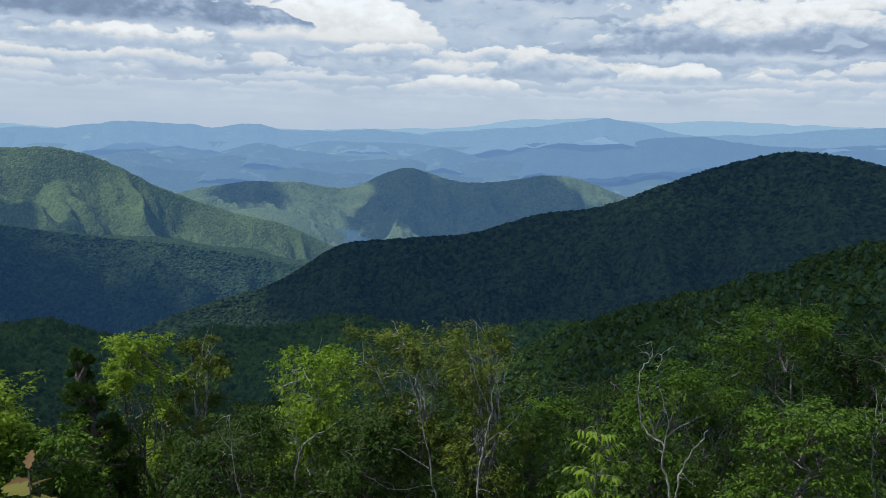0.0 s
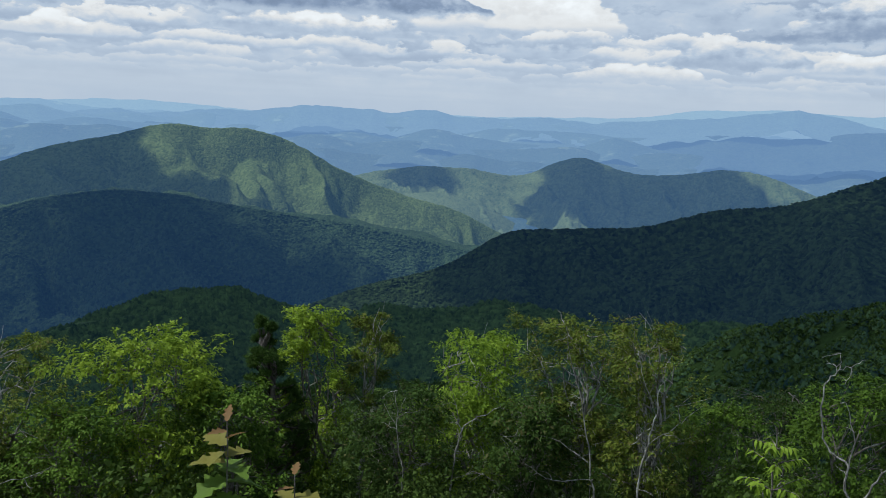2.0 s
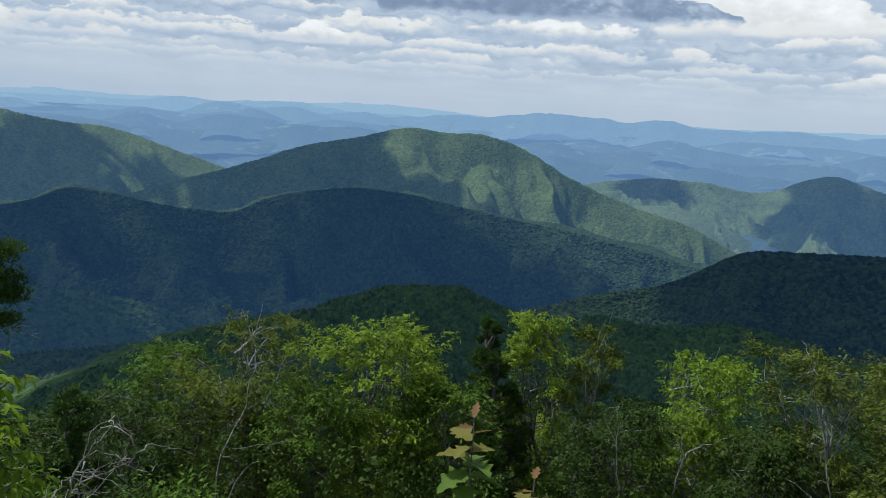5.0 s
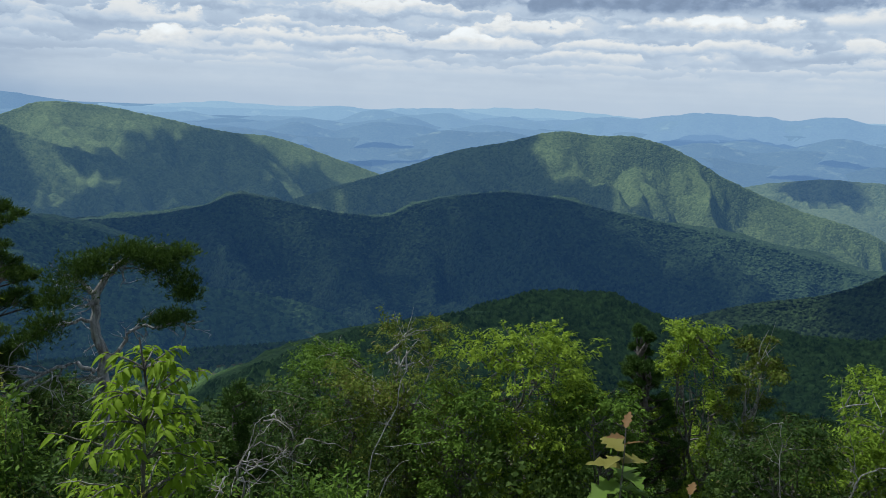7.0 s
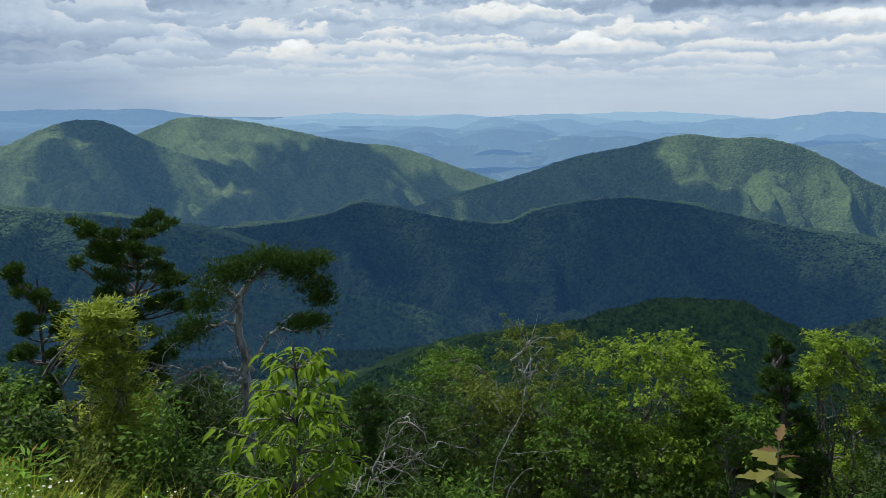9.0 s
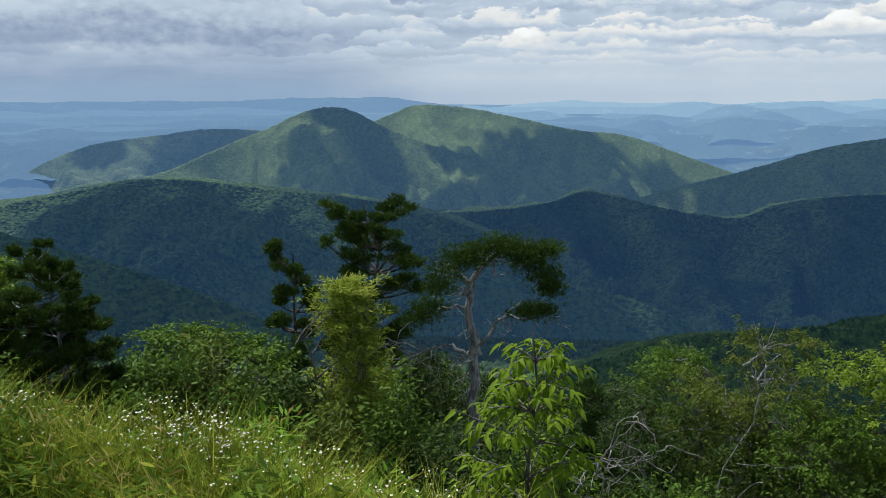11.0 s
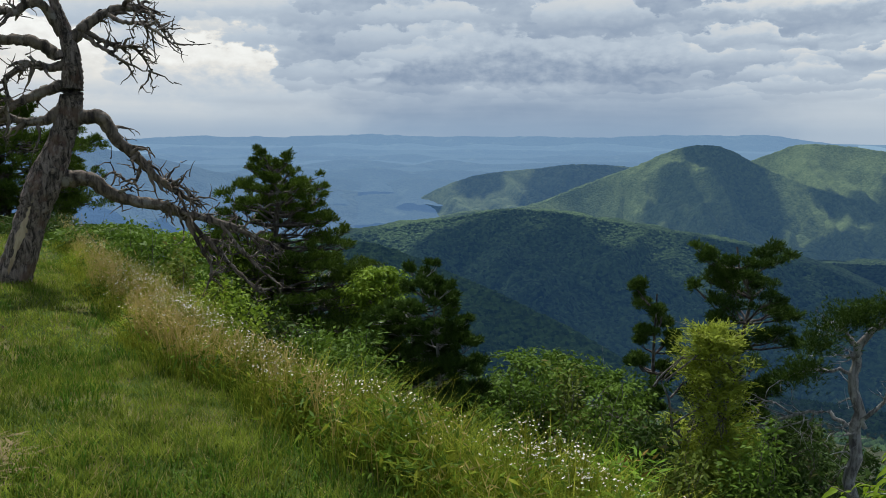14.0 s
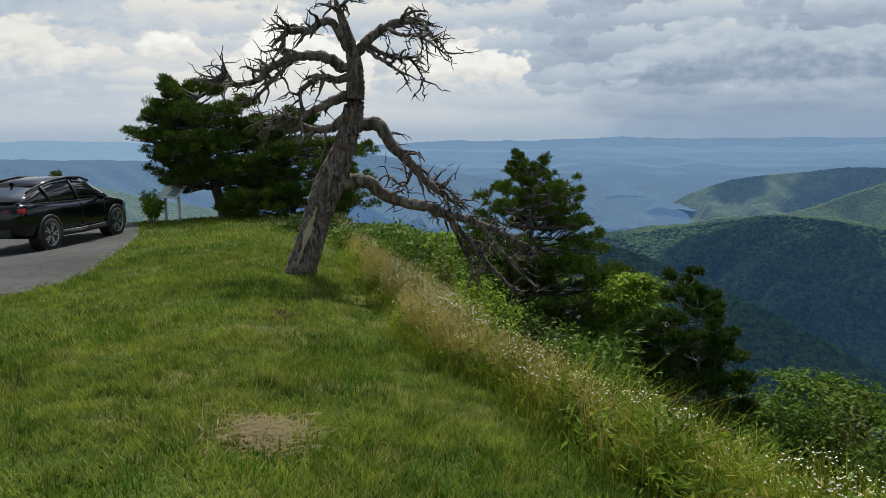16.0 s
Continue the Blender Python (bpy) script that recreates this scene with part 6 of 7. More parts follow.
def seedling(az, top, d, seed, leaves):
    rng = np.random.RandomState(seed)
    x, y, z = stand(az, d)
    H = EYE + d * math.tan(radians(top)) - z
    ob = thing("oak_seedling", "oak seedling with red new leaves at its tip", "sapling", Matrix.Translation((x, y, z - 0.03)), "oak seedlings")
    w = Wood(6)
    st = bend(rng, (0, 0, -0.05), (0.02, 0, H), 10, 0.02)
    w.tube(st, taper(0.012, 0.004, 10))
    part("stem", w.mesh("stem", M_BARK), ob)
    for i in range(leaves):
        u = i / (leaves - 1)
        h = H - 0.48 * u ** 0.8
        me = SEED_RED if u < 0.25 else SEED_TAN if u < 0.55 else SEED_GREEN
        part("leaf", me, ob, at=pose(0.02 * (1 - u), 0, h, 22 - 24 * u + rng.uniform(-14, 14), rng.uniform(-18, 18), i * 137.5 + rng.uniform(-15, 15)))


seedling(28.6, -22.1, 4.9, 350, 13)
seedling(23.7, -25.9, 4.9, 351, 9)

# ---- the road, its kerb, the sign and the parked car ----
def asphalt_look(g, s):
    p = g.coords()
    n = g.noise(p, 60.0, 4.0, 0.8)
    w = g.noise(p, 0.5, 5.0, 0.6)
    col = g.mix(g.math("MULTIPLY_ADD", w, 0.6, g.math("MULTIPLY", n, 0.4), clamp=True), (0.045, 0.044, 0.043), (0.115, 0.112, 0.108))
    # worn wheel tracks, stains and fine cracks
    stain = g.smooth(g.noise(p, 0.22, 5.0, 0.65), 0.42, 0.68)
    col = g.mix(g.math("MULTIPLY", stain, 0.55), col, (0.040, 0.037, 0.034))
    crack = g.smooth(g.math("ABSOLUTE", g.math("SUBTRACT", g.noise(p, 0.9, 6.0, 0.6), 0.5)), 0.012, 0.0)
    col = g.mix(g.math("MULTIPLY", crack, 0.7), col, (0.018, 0.017, 0.016))
    g.put(s.inputs["Base Color"], col)
    s.inputs["Roughness"].default_value = 0.95
    s.inputs["Specular IOR Level"].default_value = 0.2
    bump(g, s, n, 0.5, 0.01)


def stone_look(g, s):
    n = g.noise(g.coords(), 14.0, 6.0, 0.7)
    g.put(s.inputs["Base Color"], g.mix(n, (0.045, 0.044, 0.038), (0.13, 0.125, 0.11)))
    s.inputs["Roughness"].default_value = 0.9
    bump(g, s, n, 0.6, 0.02)


def plain(name, col, rough=0.5, metal=0.0, coat=0.0, vary=0.12):
    def build(g, s):
        n = g.noise(g.coords(), 6.0, 5.0, 0.6)
        a, b = tuple(c * (1 - vary) for c in col), tuple(c * (1 + vary) for c in col)
        g.put(s.inputs["Base Color"], g.mix(n, a, b))
        s.inputs["Roughness"].default_value, s.inputs["Metallic"].default_value = rough, metal
        s.inputs["Coat Weight"].default_value = coat
    return material(name, build)


M_ASPHALT, M_STONE = material("worn_asphalt", asphalt_look), material("kerb_stone", stone_look)
KERB = [(-2.0, -14.6), (-5.5, -11.6), (-9.29, -10.15), (-11.2, -10.55), (-13.5, -11.85), (-16.04, -13.4), (-19.86, -16.21), (-22.5, -18.9), (-24.0, -22.5), (-23.6, -27.0), (-20.5, -31.0)]


def kerb_line(n):
    t = np.linspace(0, len(KERB) - 1, n)
    k = np.arange(len(KERB))
    return np.stack([smooth_curve(list(zip(k, [p[i] for p in KERB])), t) for i in (0, 1)], -1)


def build_road():
    n = 110
    line = kerb_line(n)
    tan = np.gradient(line, axis=0)
    tan /= np.linalg.norm(tan, axis=1, keepdims=True)
    nor = np.stack([-tan[:, 1], tan[:, 0]], -1)          # towards the road
    wide = np.array([0.0, 0.8, 1.8, 3.0, 4.5, 6.0, 7.5])
    p = line[:, None] + nor[:, None] * wide[None, :, None]
    z = lie(p[..., 0], p[..., 1]) + 0.035
    v = np.concatenate([p, z[..., None]], -1).reshape(-1, 3)
    tagged(new("road", mesh_of("road", v, grid_faces(n, len(wide)), M_ASPHALT, True)), "worn grey asphalt of the overlook road", "road", kind="structure")
    kerb = tagged(new("kerb"), "low stone kerb along the lawn", "kerb", kind="structure")
    seg = kerb_line(91)
    for i in range(len(seg) - 1):
        a, b = seg[i], seg[i + 1]
        d = b - a
        L = float(np.linalg.norm(d))
        bm = bmesh.new()
        bmesh.ops.create_cube(bm, size=1.0)
        bmesh.ops.scale(bm, vec=(L * 0.975, 0.12, 0.22), verts=bm.verts)
        bmesh.ops.bevel(bm, geom=bm.edges[:], offset=0.018, segments=1, affect="EDGES")
        me = bpy.data.meshes.new("kerb_stone")
        bm.to_mesh(me)
        bm.free()
        me.materials.append(M_STONE)
        c = (a + b) / 2
        zz = float(lie(c[0], c[1])) - 0.085 + 0.012 * math.sin(i * 2.1)
        part("kerb_stone", me, kerb, at=Matrix.Translation((c[0], c[1], zz)) @ Matrix.Rotation(math.atan2(d[1], d[0]), 4, "Z"))


build_road()


def box(name, size, mat, bevel=0.01, seg=2):
    bm = bmesh.new()
    bmesh.ops.create_cube(bm, size=1.0)
    bmesh.ops.scale(bm, vec=size, verts=bm.verts)
    if bevel:
        bmesh.ops.bevel(bm, geom=bm.edges[:], offset=bevel, segments=seg, affect="EDGES")
    me = bpy.data.meshes.new(name)
    bm.to_mesh(me)
    bm.free()
    me.materials.append(mat)
    return me


def wayside_sign():
    x, y = -21.9, -16.45
    z = float(lie(x, y))
    face = math.degrees(math.atan2(-y, -x)) + 90        # its board faces the lawn
    ob = thing("wayside_sign", "slanted wayside sign on two pale posts", "sign", pose(x, y, z, 0, 0, face - 48))
    white, frame_m = plain("pale_post", (0.80, 0.81, 0.77), 0.6), plain("sign_frame", (0.74, 0.76, 0.70), 0.5)
    for sx in (-0.30, 0.30):
        part("post", box("post", (0.075, 0.075, 0.95), white), ob, at=Matrix.Translation((sx, 0.0, 0.40)))
    tilt = pose(0, -0.02, 0.93, 38, 0, 0)
    board = part("board", box("board", (0.92, 0.60, 0.035), frame_m), ob, at=tilt)
    part("panel", box("panel", (0.84, 0.52, 0.01), plain("sign_panel", (0.62, 0.68, 0.60), 0.35), 0.002, 1), board, "faded printed panel", Matrix.Translation((0, 0, 0.0195)))
    part("picture", box("picture", (0.40, 0.40, 0.006), plain("sign_picture", (0.16, 0.24, 0.22), 0.35, vary=0.5), 0.001, 1), board, at=Matrix.Translation((0.18, -0.02, 0.026)))
    part("heading_bar", box("heading_bar", (0.34, 0.05, 0.006), plain("sign_ink", (0.75, 0.76, 0.70), 0.4), 0.001, 1), board, at=Matrix.Translation((-0.22, 0.19, 0.026)))
    for i in range(5):
        part("text_bar", box("text_bar", (0.32 - 0.04 * (i % 2), 0.018, 0.006), plain("sign_text", (0.55, 0.56, 0.5), 0.4), 0.001, 1), board, at=Matrix.Translation((-0.23, 0.10 - i * 0.055, 0.026)))


wayside_sign()


def loft(name, rings, mat, close=True):
    """Skin over rings of equal length; the ends are capped with fans."""
    rings = np.asarray(rings, float)
    n, k = rings.shape[:2]
    bm = bmesh.new()
    vs = [[bm.verts.new(p) for p in ring] for ring in rings]
    for i in range(n - 1):
        for j in range(k):
            bm.faces.new((vs[i][j], vs[i][(j + 1) % k], vs[i + 1][(j + 1) % k], vs[i + 1][j]))
    if close:
        bm.faces.new(vs[0][::-1])
        bm.faces.new(vs[-1])
    bmesh.ops.recalc_face_normals(bm, faces=bm.faces[:])
    for f in bm.faces:
        f.smooth = True
    me = bpy.data.meshes.new(name)
    bm.to_mesh(me)
    bm.free()
    me.materials.append(mat)
    return me


def strip(name, pts, wide, thick, mat, y=0.0):
    """A thin proud trim along points (x, z) on a car's side at depth y."""
    rows = []
    for x, z, yy in pts:
        rows.append([(x, yy, z - wide / 2), (x, yy - thick, z - wide / 2), (x, yy - thick, z + wide / 2), (x, yy, z + wide / 2)])
    return loft(name, rows, mat)


def wheel_meshes():
    tyre_m, rim_m, dark_m = plain("tyre_rubber", (0.018, 0.018, 0.019), 0.8), plain("alloy", (0.62, 0.63, 0.65), 0.28, 0.9), plain("wheel_dark", (0.02, 0.02, 0.021), 0.5)
    k, prof = 40, [(0.27, -0.115), (0.345, -0.12), (0.368, -0.09), (0.372, 0.0), (0.368, 0.09), (0.345, 0.12), (0.27, 0.115)]
    rings = [[(r * math.cos(a), w, r * math.sin(a)) for r, w in prof] for a in [i * 2 * math.pi / k for i in range(k)]]
    v = np.array(rings).reshape(-1, 3)
    f = np.array([(i * 7 + j, i * 7 + j + 1, ((i + 1) % k) * 7 + j + 1, ((i + 1) % k) * 7 + j) for i in range(k) for j in range(6)])
    tyre = mesh_of("tyre", v, f, tyre_m, True)
    bm = bmesh.new()
    for i in range(5):
        for off in (-0.20, 0.20):
            a = i * 2 * math.pi / 5
            for r0, r1, w0, w1 in ((0.05, 0.27, 0.022, 0.030),):
                p0 = (r0 * math.cos(a), r0 * math.sin(a))
                p1 = (r1 * math.cos(a + off), r1 * math.sin(a + off))
                dx, dz = p1[0] - p0[0], p1[1] - p0[1]
                L = math.hypot(dx, dz)
                nx, nz = -dz / L, dx / L
                c = [(p0[0] + nx * w0, p0[1] + nz * w0), (p0[0] - nx * w0, p0[1] - nz * w0), (p1[0] - nx * w1 / 2, p1[1] - nz * w1 / 2), (p1[0] + nx * w1 / 2, p1[1] + nz * w1 / 2)]
                fr = [bm.verts.new((x, -0.105, z)) for x, z in c]
                bk = [bm.verts.new((x, -0.07, z)) for x, z in c]
                bm.faces.new(fr)
                for j in range(4):
                    bm.faces.new((fr[j], bk[j], bk[(j + 1) % 4], fr[(j + 1) % 4]))
    ring = [[(r * math.cos(a), w, r * math.sin(a)) for r, w in ((0.255, -0.10), (0.278, -0.112), (0.278, -0.06), (0.255, -0.06))] for a in [i * 2 * math.pi / k for i in range(k)]]
    vs = [[bm.verts.new(p) for p in q] for q in ring]
    for i in range(k):
        for j in range(4):
            bm.faces.new((vs[i][j], vs[i][(j + 1) % 4], vs[(i + 1) % k][(j + 1) % 4], vs[(i + 1) % k][j]))
    bmesh.ops.recalc_face_normals(bm, faces=bm.faces[:])
    rim = bpy.data.meshes.new("rim")
    bm.to_mesh(rim)
    bm.free()
    rim.materials.append(rim_m)
    bm = bmesh.new()
    bmesh.ops.create_cone(bm, cap_ends=True, segments=28, radius1=0.272, radius2=0.272, depth=0.06)
    bmesh.ops.rotate(bm, matrix=Matrix.Rotation(math.pi / 2, 3, "X"), verts=bm.verts)
    disc = bpy.data.meshes.new("brake_disc")
    bm.to_mesh(disc)
    bm.free()
    disc.materials.append(dark_m)
    return tyre, rim, disc


def parked_car():
    """A dark coupe-shaped sport utility car; x runs from tail to nose, y to its left."""
    paint = plain("black_paint", (0.004, 0.0045, 0.006), 0.10, 0.0, 0.0)
    glass = plain("dark_glass", (0.010, 0.012, 0.014), 0.06, 0.0, 0.5)
    clad = plain("black_trim", (0.016, 0.016, 0.017), 0.55)
    silver = plain("satin_trim", (0.62, 0.63, 0.65), 0.32, 0.8)
    red = plain("tail_lamp_red", (0.45, 0.012, 0.015), 0.2, 0.0, 0.6)
    lamp = plain("head_lamp", (0.5, 0.52, 0.55), 0.15, 0.2, 0.6)
    rear, front = Vector((-15.09, -14.92, 0)), Vector((-17.86, -15.42, 0))
    h = (front - rear).normalized()
    z0, z1 = float(lie(rear.x, rear.y)), float(lie(front.x, front.y))
    heading = math.degrees(math.atan2(h.y, h.x))
    left = Vector((-h.y, h.x, 0))
    org = rear - h * 0.97 + left * 0.80
    lean = math.degrees(math.atan2(z1 - z0, 2.86))
    car = thing("car", "black coupe-style sport utility car parked on the road", "car", pose(org.x, org.y, z0 + 0.04, 0, -lean, heading))
    # lower body
    st = [  # x, half width, sill, belt height, top height
        (0.00, 0.70, 0.50, 0.88, 0.98), (0.05, 0.82, 0.40, 0.98, 1.09), (0.25, 0.90, 0.34, 1.06, 1.15), (0.60, 0.945, 0.30, 1.07, 1.12), (0.97, 0.955, 0.29, 1.06, 1.08),
        (1.60, 0.94, 0.27, 1.04, 1.06), (2.40, 0.935, 0.27, 1.02, 1.04), (3.10, 0.94, 0.27, 1.01, 1.04), (3.55, 0.95, 0.28, 0.99, 1.05), (3.83, 0.95, 0.29, 0.97, 1.03),
        (4.20, 0.92, 0.30, 0.92, 0.98), (4.48, 0.86, 0.32, 0.85, 0.91), (4.66, 0.74, 0.36, 0.76, 0.83), (4.75, 0.55, 0.42, 0.66, 0.72)]
    rings = []
    for x, w, s, b, t in st:
        half = [(0, s), (w * 0.86, s), (w * 0.965, s + 0.10), (w, s + (b - s) * 0.45), (w * 0.985, s + (b - s) * 0.66), (w * 1.0, s + (b - s) * 0.80), (w * 0.965, b), (w * 0.80, t - 0.01), (0, t)]
        ring = [(x, -y, z) for y, z in half] + [(x, y, z) for y, z in half[-2:0:-1]]
        rings.append(ring)
    part("body", loft("body", rings, paint), car)
    # cabin: glass all round, roof panel above
    gs = [(0.14, 1.10, 1.12, 0.74, 0.70), (0.55, 1.09, 1.29, 0.82, 0.62), (1.0, 1.07, 1.44, 0.85, 0.60), (1.6, 1.05, 1.555, 0.86, 0.60), (2.2, 1.04, 1.60, 0.86, 0.60), (2.75, 1.03, 1.575, 0.86, 0.59), (3.1, 1.03, 1.47, 0.85, 0.60), (3.45, 1.03, 1.27, 0.84, 0.66), (3.80, 1.02, 1.04, 0.80, 0.74)]
    rings = [[(x, -wb, zb), (x, -(wb * 0.45 + wt * 0.55), zb + (zt - zb) * 0.6), (x, -wt, zt - 0.01), (x, -wt * 0.5, zt + 0.015), (x, wt * 0.5, zt + 0.015), (x, wt, zt - 0.01), (x, wb * 0.45 + wt * 0.55, zb + (zt - zb) * 0.6), (x, wb, zb)] for x, zb, zt, wb, wt in gs]
    part("cabin_glass", loft("cabin_glass", rings, glass), car, "dark tinted windows")
    rs = [r for r in gs if 0.9 < r[0] < 3.05]
    rings = [[(x, -wt - 0.015, zt - 0.03), (x, -wt - 0.01, zt + 0.005), (x, -wt * 0.5, zt + 0.03), (x, wt * 0.5, zt + 0.03), (x, wt + 0.01, zt + 0.005), (x, wt + 0.015, zt - 0.03)] for x, zb, zt, wb, wt in rs]
    part("roof", loft("roof", rings, paint), car)
    for side in (-1, 1):
        def on_side(pts, wide, nm, m, thick=0.012):
            rows = [(x, z, side * y) for x, z, y in pts]
            me = strip(nm, rows, wide, thick * side * -1, m)
            return part(nm, me, car)
        # roof rail, pillars, window line
        on_side([(0.60, 1.33, 0.635), (1.0, 1.455, 0.625), (1.6, 1.57, 0.62), (2.2, 1.615, 0.62), (2.75, 1.59, 0.615), (3.1, 1.485, 0.625)], 0.05, "roof_rail", clad, 0.03)
        on_side([(0.20, 1.12, 0.80), (0.97, 1.085, 0.865), (2.4, 1.05, 0.875), (3.5, 1.035, 0.86)], 0.025, "window_trim", clad)
        for x0, x1 in ((1.22, 1.16), (2.30, 2.26)):
            y0, y1, z0_, z1_ = 0.872, 0.632, 1.05, 1.56 if x0 > 2 else 1.48
            rows = [[(x0 - 0.04, side * (y0 + 0.004), z0_), (x0 + 0.04, side * (y0 + 0.004), z0_), (x0 + 0.04, side * (y0 - 0.02), z0_), (x0 - 0.04, side * (y0 - 0.02), z0_)],
                    [(x1 - 0.035, side * (0.75 + 0.012), (z0_ + z1_) / 2 + 0.05), (x1 + 0.035, side * (0.75 + 0.012), (z0_ + z1_) / 2 + 0.05), (x1 + 0.035, side * 0.74, (z0_ + z1_) / 2 + 0.05), (x1 - 0.035, side * 0.74, (z0_ + z1_) / 2 + 0.05)],
                    [(x1 - 0.03, side * (y1 + 0.004), z1_), (x1 + 0.03, side * (y1 + 0.004), z1_), (x1 + 0.03, side * (y1 - 0.02), z1_), (x1 - 0.03, side * (y1 - 0.02), z1_)]]
            part("pillar", loft("pillar", rows, clad), car)
        on_side([(1.45, 0.40, 0.945), (2.4, 0.385, 0.94), (3.30, 0.40, 0.945)], 0.022, "sill_trim", silver, 0.014)
        on_side([(1.42, 0.33, 0.93), (2.4, 0.31, 0.925), (3.36, 0.33, 0.93)], 0.10, "sill_cladding", clad, 0.02)
        for x in (1.30, 2.32, 3.30):
            rows = [[(x + dx, side * yy, z) for dx, yy in ((-0.006, w - 0.01), (0.006, w - 0.01), (0.006, w + 0.004), (-0.006, w + 0.004))] for z, w in ((0.45, 0.935), (0.66, 0.942), (0.90, 0.940), (1.0, 0.915))]
            part("door_seam", loft("door_seam", rows, clad), car)
        for x in (1.45, 2.50):
            part("door_handle", box("door_handle", (0.24, 0.035, 0.035), paint, 0.012), car, at=Matrix.Translation((x, side * 0.945, 0.90)))
        mir = part("mirror", box("mirror", (0.17, 0.24, 0.15), paint, 0.05, 3), car, at=Matrix.Translation((3.02, side * 1.04, 1.10)))
        part("mirror_arm", box("mirror_arm", (0.07, 0.14, 0.05), clad, 0.015), car, at=Matrix.Translation((3.05, side * 0.90, 1.04)))
        part("tail_light", box("tail_light", (0.20, 0.44, 0.12), red, 0.03, 3), car, "red tail light", Matrix.Translation((0.14, side * 0.70, 0.965)) @ Matrix.Rotation(side * radians(-16), 4, "Z"))
        part("rear_reflector", box("rear_reflector", (0.05, 0.22, 0.045), red, 0.01), car, at=Matrix.Translation((0.06, side * 0.64, 0.60)) @ Matrix.Rotation(side * radians(-14), 4, "Z"))
        part("headlight", box("headlight", (0.26, 0.30, 0.10), lamp, 0.035, 3), car, "clear headlight", Matrix.Translation((4.50, side * 0.68, 0.80)) @ Matrix.Rotation(side * radians(38), 4, "Z"))
        # arches and wheels
        for xw in (0.97, 3.83):
            k = 22
            rows = []
            for i in range(k):
                a = math.pi * (i / (k - 1) * 1.16 - 0.08)
                c, s = math.cos(a), math.sin(a)
                rows.append([(xw + c * r, side * yy, 0.37 + s * r) for r, yy in ((0.385, 0.90), (0.455, 0.90), (0.455, 0.968), (0.385, 0.968))])
            part("wheel_arch", loft("wheel_arch", rows, clad), car)
            bm = bmesh.new()
            bmesh.ops.create_cone(bm, cap_ends=True, segments=32, radius1=0.41, radius2=0.41, depth=0.30)
            bmesh.ops.rotate(bm, matrix=Matrix.Rotation(math.pi / 2, 3, "X"), verts=bm.verts)
            me = bpy.data.meshes.new("wheel_well")
            bm.to_mesh(me)
            bm.free()
            me.materials.append(clad)
            part("wheel_well", me, car, at=Matrix.Translation((xw, side * 0.806, 0.37)))
            spin = Matrix.Identity(4) if side < 0 else Matrix.Rotation(math.pi, 4, "Z")
            wheel = part("wheel", WHEEL[2], car, at=Matrix.Translation((xw, side * 0.865, 0.37)) @ spin)
            part("tyre", WHEEL[0], wheel)
            part("rim", WHEEL[1], wheel, "twin-spoke alloy rim")
    part("rear_window_lip", box("rear_window_lip", (0.22, 1.30, 0.03), paint, 0.012), car, at=Matrix.Translation((0.22, 0, 1.165)))
    part("rear_bumper", box("rear_bumper", (0.10, 1.35, 0.22), clad, 0.04, 3), car, at=Matrix.Translation((0.035, 0, 0.50)))
    part("antenna_fin", box("antenna_fin", (0.16, 0.04, 0.06), paint, 0.015), car, at=Matrix.Translation((1.05, 0, 1.51)))
    return car


WHEEL = wheel_meshes()
parked_car()

# ---- grass, flowers and bare earth of the lawn ----
def su(s, q):
    """A place from the two ways of the lawn: along its edge and down across it."""
    return s * U[0] + q * W[0], s * U[1] + q * W[1]


def rim(s):
    """How far down the mown lawn reaches."""
    return np.interp(s, [0, 5, 6, 7.3, 8.3, 9.4, 14, 30], [1.95, 1.72, 1.55, 1.28, 0.95, 0.82, 0.62, 0.55]) + 0.08 * np.sin(s * 1.9) + 0.06 * np.sin(s * 4.3 + 1)


def brow(s):
    """Where the bank falls away."""
    return np.interp(s, [0, 4.2, 6.5, 9.0, 14.0, 30.0], [2.6, 2.7, 1.8, 1.35, 1.1, 1.0])


def blades(name, s, q, height, width, mat, rng, lean=0.5, lift=0.0, droop=0.35, simple=False):
    n = len(s)
    x, y = s * U[0] + q * W[0], s * U[1] + q * W[1]
    z = lie(x, y) + lift
    a = rng.rand(n) * 6.283
    d = np.stack([np.cos(a), np.sin(a), np.zeros(n)], -1)
    side = np.stack([-np.sin(a), np.cos(a), np.zeros(n)], -1)
    b = np.stack([x, y, z - 0.01], -1)
    h = np.asarray(height)[:, None]
    ln = (rng.rand(n, 1) * lean) * h
    up = np.array([0, 0, 1.0])[None]
    w = (np.asarray(width) * np.ones(n))[:, None] / 2
    m = b + up * h * 0.6 + d * ln * 0.4
    t = b + up * h * (1 - droop * 0.35) + d * ln
    v = np.stack([b - side * w, b + side * w, m + side * w * 0.8, m - side * w * 0.8, t], 1).reshape(-1, 3)
    if simple:
        return mesh_of(name, np.stack([b - side * w, b + side * w, t], 1).reshape(-1, 3), np.arange(3 * n).reshape(-1, 3), mat)
    k = np.arange(n)[:, None] * 5
    quads = (k + np.array([0, 1, 2, 3])[None])
    tris = (k + np.array([3, 2, 4, 4])[None])
    me = bpy.data.meshes.new(name)
    me.from_pydata(v.tolist(), [], quads.tolist() + tris[:, :3].tolist())
    me.materials.append(mat)
    return me


